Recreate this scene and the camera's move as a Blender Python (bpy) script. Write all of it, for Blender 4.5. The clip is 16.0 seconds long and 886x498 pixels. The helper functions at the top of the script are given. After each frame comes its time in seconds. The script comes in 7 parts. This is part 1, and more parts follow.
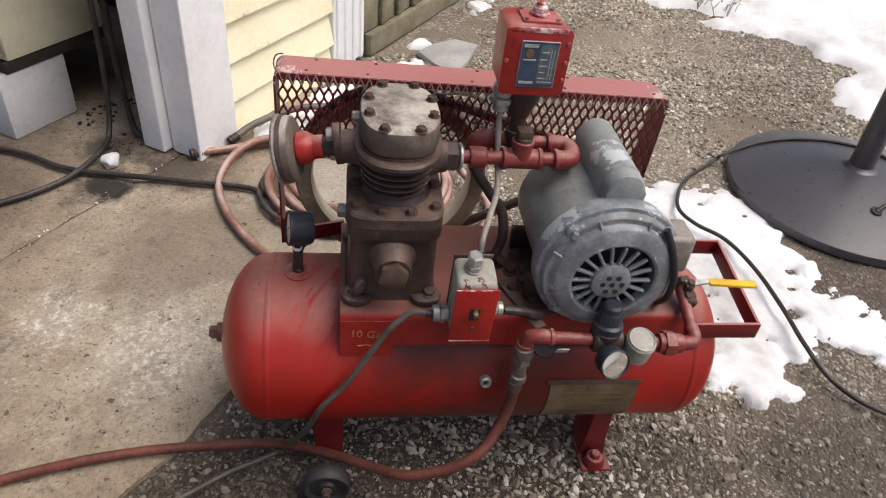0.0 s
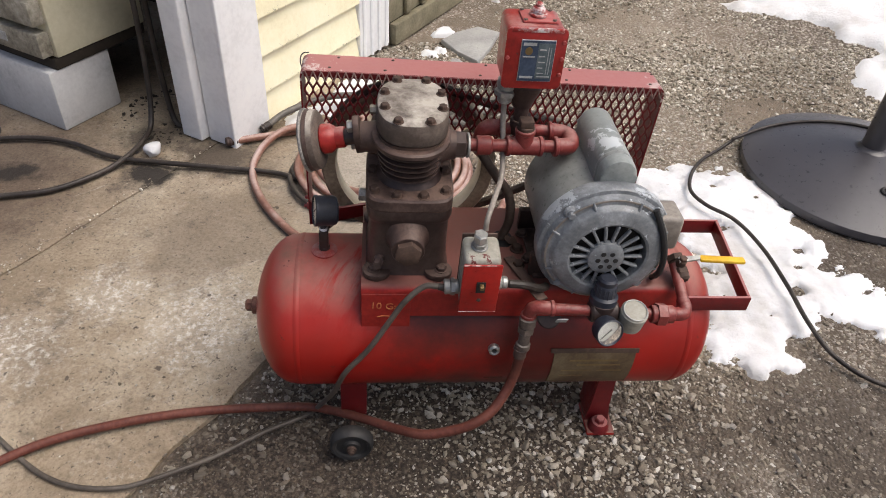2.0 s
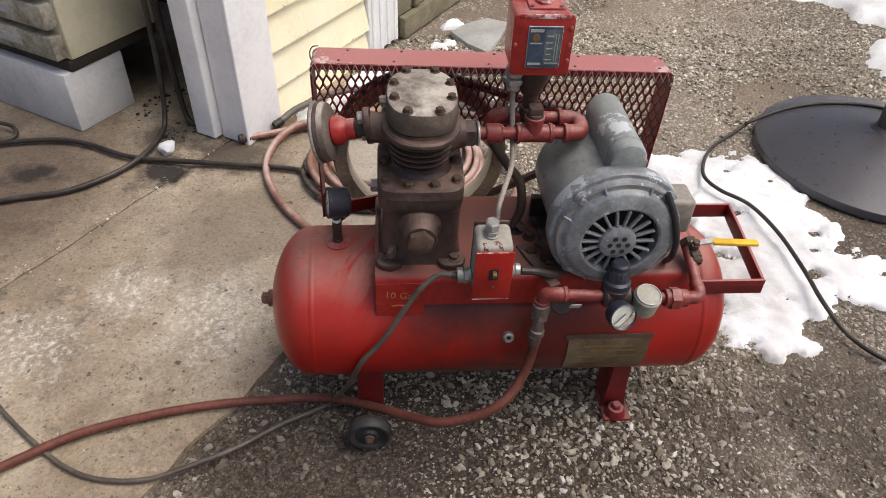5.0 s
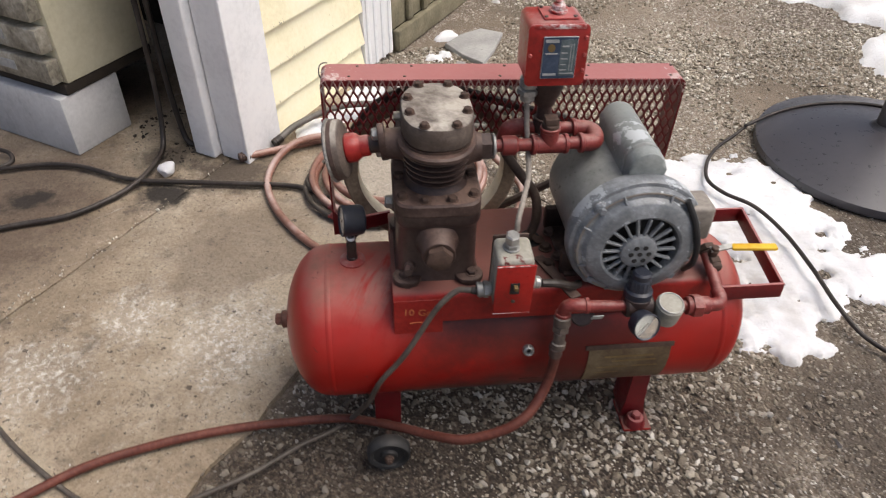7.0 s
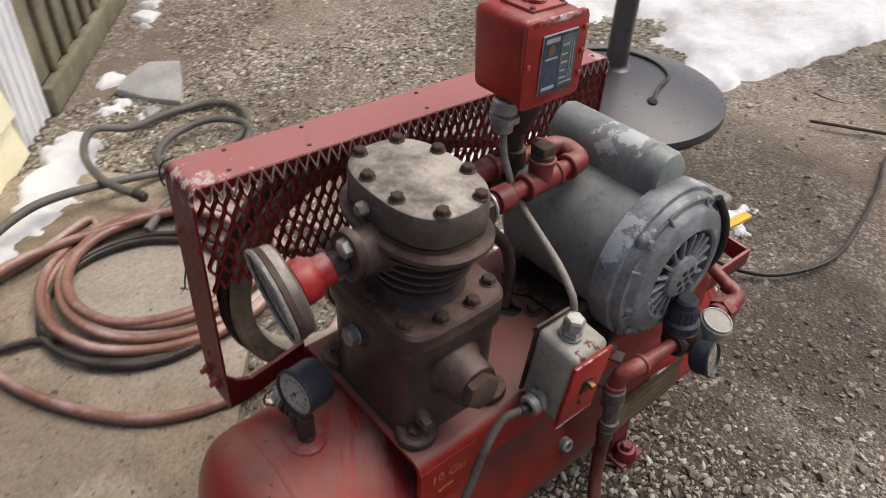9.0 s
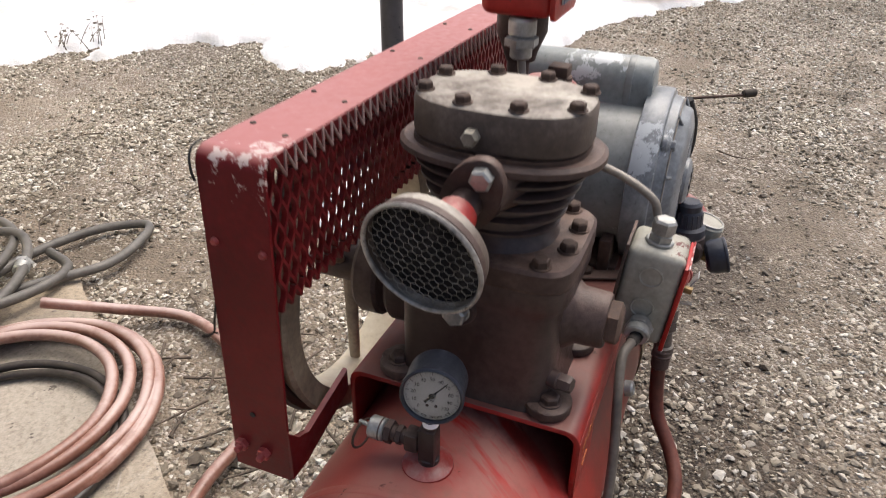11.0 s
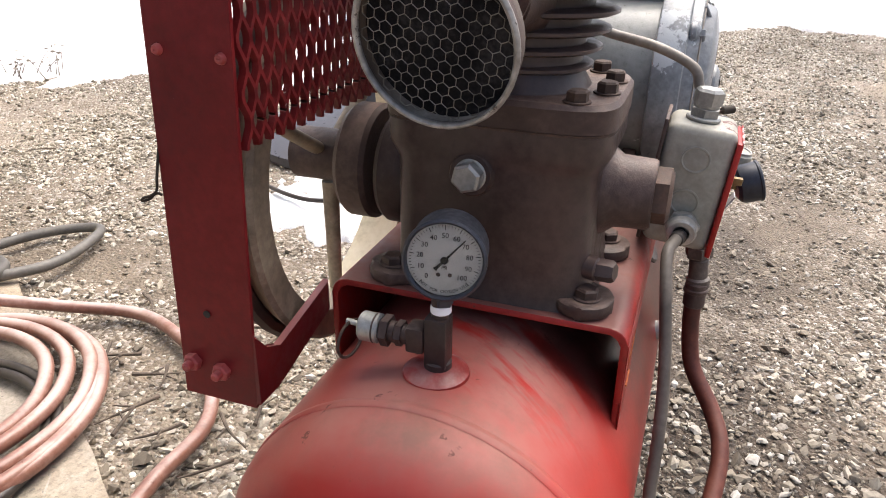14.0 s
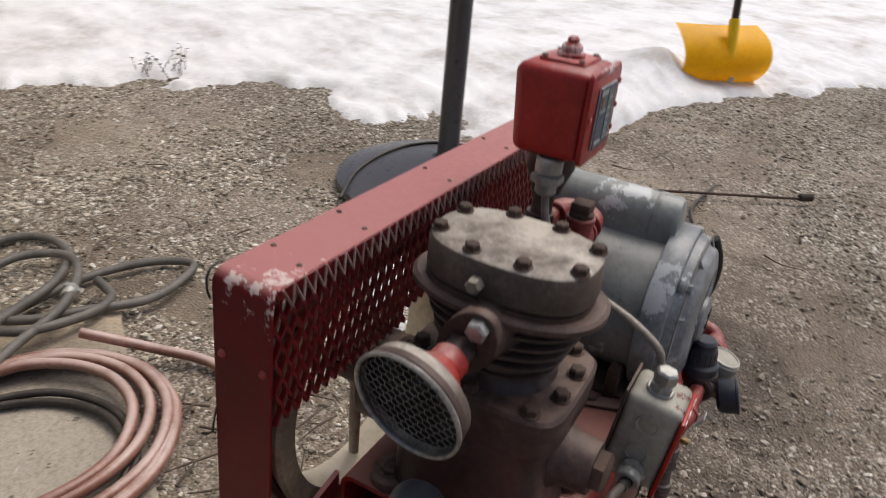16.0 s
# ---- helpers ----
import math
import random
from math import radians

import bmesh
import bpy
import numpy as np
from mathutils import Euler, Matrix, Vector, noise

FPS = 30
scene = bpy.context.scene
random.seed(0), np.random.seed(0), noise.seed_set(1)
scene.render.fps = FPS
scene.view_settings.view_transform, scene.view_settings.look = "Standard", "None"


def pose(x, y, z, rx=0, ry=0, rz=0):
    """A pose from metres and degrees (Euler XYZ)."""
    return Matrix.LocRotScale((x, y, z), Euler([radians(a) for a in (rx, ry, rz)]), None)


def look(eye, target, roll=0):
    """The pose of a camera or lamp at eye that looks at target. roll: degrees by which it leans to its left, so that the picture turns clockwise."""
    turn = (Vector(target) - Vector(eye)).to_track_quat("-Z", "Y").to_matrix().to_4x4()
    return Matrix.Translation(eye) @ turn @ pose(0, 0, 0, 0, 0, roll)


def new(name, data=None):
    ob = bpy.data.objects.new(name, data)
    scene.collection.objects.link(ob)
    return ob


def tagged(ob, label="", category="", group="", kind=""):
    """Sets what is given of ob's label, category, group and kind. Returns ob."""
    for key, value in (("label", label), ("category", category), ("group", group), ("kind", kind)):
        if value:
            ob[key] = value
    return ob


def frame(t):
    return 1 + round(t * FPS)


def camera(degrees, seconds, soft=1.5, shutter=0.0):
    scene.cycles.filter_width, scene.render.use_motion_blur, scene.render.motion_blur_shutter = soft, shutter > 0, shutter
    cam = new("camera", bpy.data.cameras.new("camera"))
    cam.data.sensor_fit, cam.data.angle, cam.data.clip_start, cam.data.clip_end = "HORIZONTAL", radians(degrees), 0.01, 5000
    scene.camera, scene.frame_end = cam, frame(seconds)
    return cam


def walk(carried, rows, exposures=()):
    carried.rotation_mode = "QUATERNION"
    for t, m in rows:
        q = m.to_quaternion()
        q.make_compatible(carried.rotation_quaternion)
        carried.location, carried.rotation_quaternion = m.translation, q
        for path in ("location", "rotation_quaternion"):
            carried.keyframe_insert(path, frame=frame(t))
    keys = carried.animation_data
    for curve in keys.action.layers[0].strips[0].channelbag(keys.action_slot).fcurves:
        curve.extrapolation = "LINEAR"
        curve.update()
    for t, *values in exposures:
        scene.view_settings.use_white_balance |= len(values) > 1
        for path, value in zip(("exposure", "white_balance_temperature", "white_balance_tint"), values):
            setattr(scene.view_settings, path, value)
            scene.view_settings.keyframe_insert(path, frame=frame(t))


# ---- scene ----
cam = camera(63.5, 16.0, 1.0, 0.4)
PATH = [
    (0, (-0.099, -0.043, 1.003), (0.183, 1.505, -0.232), 5.9),
    (0.5, (-0.083, -0.082, 1.023), (0.186, 1.442, -0.245), 3.9),
    (1, (-0.085, -0.106, 1.047), (0.105, 1.412, -0.242), 3.9),
    (1.5, (-0.079, -0.117, 1.056), (0.121, 1.396, -0.236), 4.9),
    (2, (-0.082, -0.124, 1.061), (0.11, 1.403, -0.216), 3.7),
    (2.5, (-0.08, -0.127, 1.06), (0.097, 1.408, -0.209), 2.9),
    (3, (-0.081, -0.125, 1.06), (0.071, 1.407, -0.217), 1.5),
    (3.5, (-0.084, -0.131, 1.063), (0.07, 1.397, -0.217), 1.7),
    (6, (-0.077, -0.135, 1.057), (0.077, 1.383, -0.237), 1.1),
    (6.5, (-0.086, -0.131, 1.06), (0.091, 1.39, -0.227), 0.8),
    (7, (-0.116, -0.116, 1.056), (0.061, 1.42, -0.213), 0.1),
    (7.5, (-0.222, -0.022, 1.032), (0.269, 1.508, -0.159), 1.8),
    (8, (-0.293, 0.08, 1.015), (0.466, 1.485, -0.189), 1.2),
    (8.5, (-0.341, 0.193, 0.962), (0.48, 1.52, -0.29), 0.9),
    (8.7, (-0.341, 0.25, 0.948), (0.56, 1.509, -0.318), 1.6),
    (10.8, (-0.527, 0.584, 0.826), (1.039, 1.19, -0.261), 0.7),
    (11, (-0.517, 0.585, 0.783), (1.068, 1.201, -0.27), 0.6),
    (11.5, (-0.494, 0.603, 0.666), (1.15, 1.223, -0.289), -0.1),
    (12, (-0.489, 0.616, 0.613), (1.183, 1.196, -0.318), -0.3),
    (12.5, (-0.494, 0.615, 0.605), (1.187, 1.182, -0.318), 0.4),
    (13, (-0.496, 0.62, 0.602), (1.196, 1.191, -0.298), 0.6),
    (13.5, (-0.49, 0.621, 0.601), (1.211, 1.194, -0.281), 0.7),
    (14, (-0.495, 0.62, 0.602), (1.208, 1.188, -0.281), 0.9),
    (14.5, (-0.491, 0.628, 0.615), (1.214, 1.197, -0.263), 1.0),
    (15, (-0.494, 0.627, 0.637), (1.212, 1.203, -0.234), 0.8),
    (15.5, (-0.489, 0.612, 0.727), (1.189, 1.224, -0.173), 3.2),
    (16, (-0.487, 0.565, 0.857), (1.09, 1.333, -0.106), 5.5),
]
walk(cam, [(t, look(eye, target, roll)) for t, eye, target, roll in PATH], [(0.0, 0.22), (7.0, 0.22), (7.5, 0.32), (8.0, 0.18), (8.5, 0.05), (8.7, 0.05), (10.8, 0.58), (11.5, 0.71), (12.0, 0.93), (12.5, 1.14), (15.0, 1.20), (15.5, 0.72), (16.0, -0.05)])

# ---- light ----
world = bpy.data.worlds.new("sky")
scene.world = world
world.use_nodes = True
wn = world.node_tree.nodes
sky = wn.new("ShaderNodeTexSky")
sky.sky_type, sky.sun_disc = "NISHITA", False
SUN_EL, SUN_ROT = radians(62), radians(106)
sky.sun_elevation, sky.sun_rotation = SUN_EL, SUN_ROT
sky.air_density, sky.dust_density, sky.ozone_density = 0.7, 6.0, 0.2
world.node_tree.links.new(sky.outputs[0], wn["Background"].inputs[0])
wn["Background"].inputs[1].default_value = 0.142
sun_data = bpy.data.lights.new("sun", "SUN")
sun_data.energy, sun_data.angle, sun_data.color = 1.7, radians(50), (1.0, 0.975, 0.945)
sun = new("sun", sun_data)
sun.matrix_basis = look((3 * math.sin(SUN_ROT), 3 * math.cos(SUN_ROT), 3 * math.tan(SUN_EL)), (0, 0, 0))


# ---- materials ----
def nodes_of(name):
    m = bpy.data.materials.new(name)
    m.use_nodes = True
    t = m.node_tree
    return m, t, t.nodes["Principled BSDF"]


def noise_node(t, scale, detail=5.0, rough=0.6, coord=None):
    n = t.nodes.new("ShaderNodeTexNoise")
    n.inputs["Scale"].default_value, n.inputs["Detail"].default_value, n.inputs["Roughness"].default_value = scale, detail, rough
    if coord:
        t.links.new(coord, n.inputs["Vector"])
    return n


def ramp(t, fac, stops):
    r = t.nodes.new("ShaderNodeValToRGB")
    while len(r.color_ramp.elements) < len(stops):
        r.color_ramp.elements.new(0.5)
    for e, (p, c) in zip(r.color_ramp.elements, stops):
        e.position, e.color = p, ((*c, 1) if len(c) == 3 else c)
    t.links.new(fac, r.inputs[0])
    return r.outputs[0]


def mix(t, fac, a, b):
    n = t.nodes.new("ShaderNodeMix")
    n.data_type = "RGBA"
    for s, v in ((n.inputs[0], fac), (n.inputs[6], a), (n.inputs[7], b)):
        if hasattr(v, "links"):
            t.links.new(v, s)
        elif isinstance(v, (int, float)):
            s.default_value = v
        else:
            s.default_value = (*v, 1)
    return n.outputs[2]


def math_node(t, op, a, b=0.0):
    n = t.nodes.new("ShaderNodeMath")
    n.operation = op
    for s, v in ((n.inputs[0], a), (n.inputs[1], b)):
        if hasattr(v, "links"):
            t.links.new(v, s)
        else:
            s.default_value = v
    return n.outputs[0]


def bump(t, p, height, strength, distance):
    b = t.nodes.new("ShaderNodeBump")
    b.inputs["Strength"].default_value, b.inputs["Distance"].default_value = strength, distance
    t.links.new(height, b.inputs["Height"])
    t.links.new(b.outputs[0], p.inputs["Normal"])


def surface(name, dark, mid, light, coarse=8.0, fine=90.0, rough=0.6, metal=0.0, relief=0.0006, strength=0.5, chips=None, dust=None, spread=0.14, chip_cut=0.66, chip_scale=None, even=False, gloss=0.4, dust_from=0.55):
    """Colour varied at two scales, fine relief, and, where given, chipped paint and a tint, mostly dust, on what faces
    up.
    """
    m, t, p = nodes_of(name)
    co = t.nodes.new("ShaderNodeTexCoord").outputs["Object"]
    big, small = noise_node(t, coarse, 4, 0.6, co), noise_node(t, fine, 6, 0.65, co)
    blend = math_node(t, "ADD", math_node(t, "MULTIPLY", big.outputs[0], 0.62), math_node(t, "MULTIPLY", small.outputs[0], 0.38))
    col = ramp(t, blend, [(0.5 - spread, dark), (0.5, mid), (0.5 + spread, light)])
    if dust:
        g = t.nodes.new("ShaderNodeNewGeometry")
        s = t.nodes.new("ShaderNodeSeparateXYZ")
        t.links.new(g.outputs["Normal"], s.inputs[0])
        up = ramp(t, s.outputs[2], [(dust_from, (0, 0, 0)), (0.98, (1, 1, 1))])
        streak = ramp(t, noise_node(t, dust[2] if len(dust) > 2 else coarse * 2.2, 6, 0.7, co).outputs[0], [(0.42, (0.1, 0.1, 0.1)), (0.58, (1, 1, 1))])
        amount = math_node(t, "MULTIPLY", up if even else math_node(t, "MULTIPLY", up, streak), dust[1])
        col = mix(t, amount, col, dust[0])
    if chips:
        c = ramp(t, noise_node(t, chip_scale or coarse * 5, 7, 0.72, co).outputs[0], [(chip_cut, (0, 0, 0)), (chip_cut + 0.02, (1, 1, 1))])
        col = mix(t, c, col, chips)
    t.links.new(col, p.inputs["Base Color"])
    p.inputs["Metallic"].default_value = metal
    p.inputs["Specular IOR Level"].default_value = gloss
    r = ramp(t, small.outputs[0], [(0.3, (rough - 0.1,) * 3), (0.7, (min(rough + 0.12, 1),) * 3)])
    t.links.new(r, p.inputs["Roughness"])
    bump(t, p, small.outputs[0], strength, relief)
    return m


RED = surface("red_paint", (0.16, 0.010, 0.008), (0.275, 0.014, 0.011), (0.37, 0.026, 0.019), 9, 130, 0.4, relief=0.0004, dust=((0.36, 0.20, 0.18), 0.8), chips=(0.10, 0.03, 0.025), chip_cut=0.66, chip_scale=40, gloss=0.4)
RED_CLEAN = surface("bright_red_enamel", (0.24, 0.008, 0.006), (0.35, 0.012, 0.009), (0.43, 0.022, 0.016), 12, 130, 0.36, relief=0.0004, chips=(0.45, 0.36, 0.33), chip_cut=0.70, chip_scale=55)
SADDLE = surface("grimy_red_paint", (0.14, 0.010, 0.008), (0.235, 0.014, 0.011), (0.32, 0.024, 0.018), 9, 130, 0.45, relief=0.0005, dust=((0.15, 0.085, 0.07), 0.8), chips=(0.07, 0.03, 0.024), chip_cut=0.66, chip_scale=40, even=True, gloss=0.3)
RED_FADED = surface("faded_red_paint", (0.24, 0.04, 0.035), (0.33, 0.055, 0.05), (0.42, 0.09, 0.08), 6, 110, 0.45, relief=0.0004, dust=((0.45, 0.22, 0.2), 0.5), chips=(0.55, 0.48, 0.45), chip_cut=0.735)
# the even pink on upward faces paints in daylight on the metal's top
RED_DEEP = surface("deep_red_paint", (0.085, 0.006, 0.008), (0.125, 0.008, 0.010), (0.17, 0.014, 0.015), 9, 130, 0.42, relief=0.0004, dust=((0.40, 0.17, 0.16), 0.75), chips=(0.40, 0.29, 0.27), chip_cut=0.68, chip_scale=38, even=True)
MESHEDGE = surface("scuffed_mesh_edge", (0.10, 0.045, 0.04), (0.17, 0.098, 0.085), (0.27, 0.19, 0.17), 30, 200, 0.5)
PIPE_RED = surface("red_painted_pipe", (0.105, 0.018, 0.016), (0.18, 0.028, 0.024), (0.26, 0.055, 0.048), 25, 220, 0.46, relief=0.0008, dust=((0.34, 0.195, 0.17), 0.6, 40))
IRON = surface("dirty_cast_iron", (0.030, 0.0175, 0.0145), (0.054, 0.034, 0.0285), (0.098, 0.066, 0.056), 12, 160, 0.5, relief=0.0008, strength=0.7, dust=((0.17, 0.115, 0.092), 0.65), gloss=0.3)
IRON_DARK = surface("oily_cast_iron", (0.0185, 0.0115, 0.0105), (0.036, 0.0235, 0.021), (0.066, 0.045, 0.040), 8, 130, 0.38, relief=0.0005, strength=0.6, dust=((0.125, 0.082, 0.068), 0.5), gloss=0.35)
HEAD = surface("dusty_head_iron", (0.05, 0.037, 0.03), (0.085, 0.065, 0.053), (0.145, 0.115, 0.096), 22, 240, 0.65, relief=0.001, dust=((0.44, 0.405, 0.35), 0.95, 12))
WIRE = surface("dull_wire", (0.13, 0.115, 0.09), (0.24, 0.22, 0.18), (0.35, 0.325, 0.28), 40, 300, 0.5, 0.4)
RUST = surface("rusty_steel", (0.03, 0.018, 0.013), (0.06, 0.036, 0.026), (0.105, 0.064, 0.047), 30, 260, 0.75, relief=0.0008)
FLY = surface("cream_flywheel_lining", (0.50, 0.42, 0.29), (0.68, 0.60, 0.44), (0.76, 0.69, 0.54), 14, 160, 0.5, relief=0.0006)
FLYRIM = surface("brown_flywheel_iron", (0.115, 0.085, 0.058), (0.225, 0.178, 0.124), (0.36, 0.30, 0.215), 14, 160, 0.5, relief=0.0006)
MOTOR = surface("grey_motor_paint", (0.145, 0.153, 0.148), (0.205, 0.217, 0.21), (0.26, 0.275, 0.265), 9, 150, 0.34, relief=0.0005, chips=(0.47, 0.50, 0.49), chip_cut=0.64, chip_scale=14, dust=((0.33, 0.335, 0.31), 0.5))
BELL = surface("chipped_grey_bell", (0.105, 0.114, 0.122), (0.168, 0.180, 0.190), (0.27, 0.288, 0.302), 26, 180, 0.36, relief=0.0006, chips=(0.46, 0.49, 0.51), chip_cut=0.615, chip_scale=34)
BLACK = surface("black_rubber", (0.012, 0.012, 0.012), (0.02, 0.02, 0.021), (0.04, 0.038, 0.036), 20, 200, 0.62, relief=0.0004, dust=((0.10, 0.09, 0.08), 0.15))
BLACK_PLASTIC = surface("black_plastic", (0.012, 0.014, 0.02), (0.02, 0.023, 0.034), (0.035, 0.04, 0.055), 20, 200, 0.4, relief=0.0002)
GALV = surface("galvanised_steel", (0.22, 0.22, 0.21), (0.34, 0.34, 0.32), (0.48, 0.48, 0.45), 30, 220, 0.42, 0.6, relief=0.0004)
FILTRIM = surface("worn_filter_rim", (0.10, 0.092, 0.085), (0.25, 0.24, 0.225), (0.42, 0.41, 0.39), 26, 180, 0.45, 0.4, relief=0.0004, chips=(0.06, 0.05, 0.045), chip_cut=0.64, chip_scale=60)
CHROME = surface("dull_chrome", (0.26, 0.26, 0.25), (0.36, 0.36, 0.345), (0.46, 0.46, 0.445), 30, 220, 0.45, 0.7, relief=0.0002)
BOXGREY = surface("grey_steel_box", (0.20, 0.19, 0.16), (0.29, 0.28, 0.235), (0.40, 0.385, 0.33), 16, 160, 0.48, relief=0.0003, chips=(0.11, 0.09, 0.07), chip_cut=0.72)
GREYCABLE = surface("grey_cable_sheath", (0.07, 0.063, 0.055), (0.105, 0.097, 0.085), (0.15, 0.138, 0.122), 15, 150, 0.5, relief=0.0003)
POWERCABLE = surface("brown_grey_cable_sheath", (0.045, 0.036, 0.029), (0.078, 0.065, 0.053), (0.125, 0.107, 0.09), 15, 150, 0.5, relief=0.0003)
BLACKCABLE = surface("black_cable_sheath", (0.013, 0.010, 0.0085), (0.026, 0.0205, 0.0175), (0.052, 0.044, 0.038), 14, 120, 0.46, relief=0.0004, dust=((0.10, 0.082, 0.066), 0.35))
# pale upward tint holds the strands' highlights, painted in along with dust
ORANGE = surface("faded_orange_hose", (0.125, 0.052, 0.034), (0.205, 0.094, 0.066), (0.32, 0.19, 0.15), 9, 120, 0.36, relief=0.0004, dust=((0.50, 0.40, 0.37), 0.75, 5), spread=0.17, gloss=0.5)
HOSERED = surface("brown_red_rubber_hose", (0.062, 0.018, 0.013), (0.105, 0.032, 0.022), (0.165, 0.056, 0.04), 10, 160, 0.5, relief=0.0004, dust=((0.2, 0.09, 0.066), 0.35), gloss=0.3)
YELLOW = surface("yellow_vinyl", (0.55, 0.31, 0.012), (0.68, 0.42, 0.02), (0.75, 0.5, 0.05), 20, 120, 0.4)
SHOVELY = surface("yellow_plastic", (0.80, 0.47, 0.0), (0.93, 0.58, 0.005), (0.97, 0.64, 0.02), 3, 60, 0.4)
WHITE = surface("weathered_white_paint", (0.76, 0.77, 0.78), (0.87, 0.88, 0.89), (0.91, 0.92, 0.92), 5, 70, 0.45, relief=0.0004, chips=(0.5, 0.47, 0.42), chip_cut=0.74)
SIDING = surface("pale_yellow_vinyl_siding", (0.75, 0.69, 0.46), (0.85, 0.80, 0.575), (0.89, 0.85, 0.65), 4, 80, 0.45, relief=0.0004, chips=(0.42, 0.36, 0.2), chip_cut=0.72, chip_scale=26)
FENCE = surface("weathered_fence_wood", (0.13, 0.115, 0.075), (0.20, 0.18, 0.12), (0.29, 0.26, 0.18), 9, 110, 0.8, relief=0.0015)
TWIG = surface("dry_brown_twig", (0.045, 0.034, 0.026), (0.095, 0.074, 0.056), (0.16, 0.13, 0.10), 40, 200, 0.85)
WEED = surface("withered_grey_brown_plant", (0.10, 0.085, 0.07), (0.19, 0.165, 0.14), (0.30, 0.27, 0.24), 30, 160, 0.8)
BEIGE = surface("beige_cabinet_paint", (0.47, 0.44, 0.31), (0.58, 0.55, 0.40), (0.65, 0.62, 0.47), 5, 70, 0.5, relief=0.0003, chips=(0.2, 0.17, 0.11), chip_cut=0.71)
DRAWER = surface("worn_drawer_front", (0.10, 0.09, 0.07), (0.27, 0.25, 0.2), (0.44, 0.42, 0.36), 14, 90, 0.5, relief=0.0003, chips=(0.2, 0.05, 0.04), chip_cut=0.72)
BLOCKM = surface("painted_concrete_block", (0.38, 0.385, 0.385), (0.50, 0.505, 0.505), (0.58, 0.585, 0.58), 6, 90, 0.8, relief=0.0008, chips=(0.20, 0.18, 0.16), chip_cut=0.73, chip_scale=18)
DARKWOOD = surface("dark_stained_timber", (0.016, 0.012, 0.009), (0.03, 0.023, 0.017), (0.05, 0.04, 0.03), 10, 120, 0.8)
# near-black: the gloom inside the garage is put into this colour
INSIDE = surface("garage_interior_dark", (0.008, 0.007, 0.006), (0.017, 0.015, 0.0125), (0.034, 0.029, 0.024), 4, 60, 0.95, gloss=0.05)
STAND = surface("black_stand_paint", (0.044, 0.043, 0.049), (0.055, 0.053, 0.060), (0.070, 0.068, 0.075), 3, 60, 0.34, relief=0.00012, strength=0.2, gloss=0.5)
BRASS = surface("dull_brass", (0.14, 0.09, 0.04), (0.2, 0.14, 0.06), (0.28, 0.2, 0.1), 20, 200, 0.45, 0.5)
DIAL = surface("gauge_dial_white", (0.56, 0.56, 0.53), (0.66, 0.66, 0.63), (0.72, 0.72, 0.69), 30, 200, 0.5, relief=0.00005)
# print black; also fills holes and vents, painting their inner shade
INK_AND_HOLES = surface("black_ink_and_holes", (0.01, 0.01, 0.01), (0.015, 0.015, 0.015), (0.02, 0.02, 0.02), 30, 200, 0.6, relief=0.00005)
LABELBLUE = surface("blue_label", (0.02, 0.035, 0.065), (0.035, 0.055, 0.095), (0.06, 0.085, 0.13), 60, 260, 0.4, relief=0.0001)
LABELTEAL = surface("dark_teal_label", (0.05, 0.07, 0.08), (0.085, 0.115, 0.125), (0.14, 0.17, 0.18), 60, 260, 0.4, relief=0.0001)
LABELWHITE = surface("silver_label", (0.26, 0.27, 0.265), (0.36, 0.37, 0.365), (0.47, 0.47, 0.46), 60, 260, 0.4, relief=0.0001)
PLATE = surface("tarnished_nameplate", (0.06, 0.03, 0.018), (0.115, 0.08, 0.042), (0.19, 0.145, 0.085), 22, 220, 0.6, 0.1, relief=0.0006)
CHALK = surface("orange_chalk", (0.32, 0.08, 0.035), (0.42, 0.13, 0.05), (0.52, 0.19, 0.08), 60, 260, 0.9)
COPPERY = surface("rusty_brown_plug", (0.075, 0.03, 0.02), (0.16, 0.07, 0.048), (0.26, 0.14, 0.10), 40, 220, 0.5, 0.2, relief=0.0006)
FILTERPAD = surface("black_filter_felt", (0.006, 0.006, 0.007), (0.014, 0.013, 0.014), (0.045, 0.042, 0.042), 50, 400, 0.95, relief=0.002, strength=0.8, gloss=0.1)
CONDUIT = surface("beige_grey_sheath", (0.15, 0.132, 0.112), (0.225, 0.20, 0.172), (0.31, 0.28, 0.245), 20, 160, 0.5, relief=0.0003)
BROWNHOSE = surface("brown_rubber", (0.035, 0.024, 0.018), (0.06, 0.042, 0.032), (0.10, 0.074, 0.058), 20, 160, 0.55, relief=0.0004)
DIALGREY = surface("yellowed_dial", (0.50, 0.51, 0.46), (0.60, 0.61, 0.55), (0.66, 0.67, 0.61), 50, 200, 0.5, relief=0.00005)
# pink top: the guard's sky sheen is put into the upward tint
GUARD = surface("scuffed_guard_paint", (0.085, 0.006, 0.008), (0.125, 0.008, 0.010), (0.17, 0.014, 0.015), 9, 130, 0.42, relief=0.0004, dust=((0.42, 0.19, 0.18), 0.75), chips=(0.40, 0.29, 0.27), chip_cut=0.70, chip_scale=38, even=True, gloss=0.22)
CAPPAINT = surface("flaking_grey_paint", (0.15, 0.165, 0.16), (0.215, 0.235, 0.227), (0.28, 0.30, 0.29), 12, 150, 0.36, relief=0.0005, chips=(0.47, 0.50, 0.49), chip_cut=0.63, chip_scale=20)
WORN = surface("paint_worn_to_primer", (0.28, 0.02, 0.016), (0.42, 0.24, 0.23), (0.64, 0.60, 0.59), 70, 160, 0.5, spread=0.06)
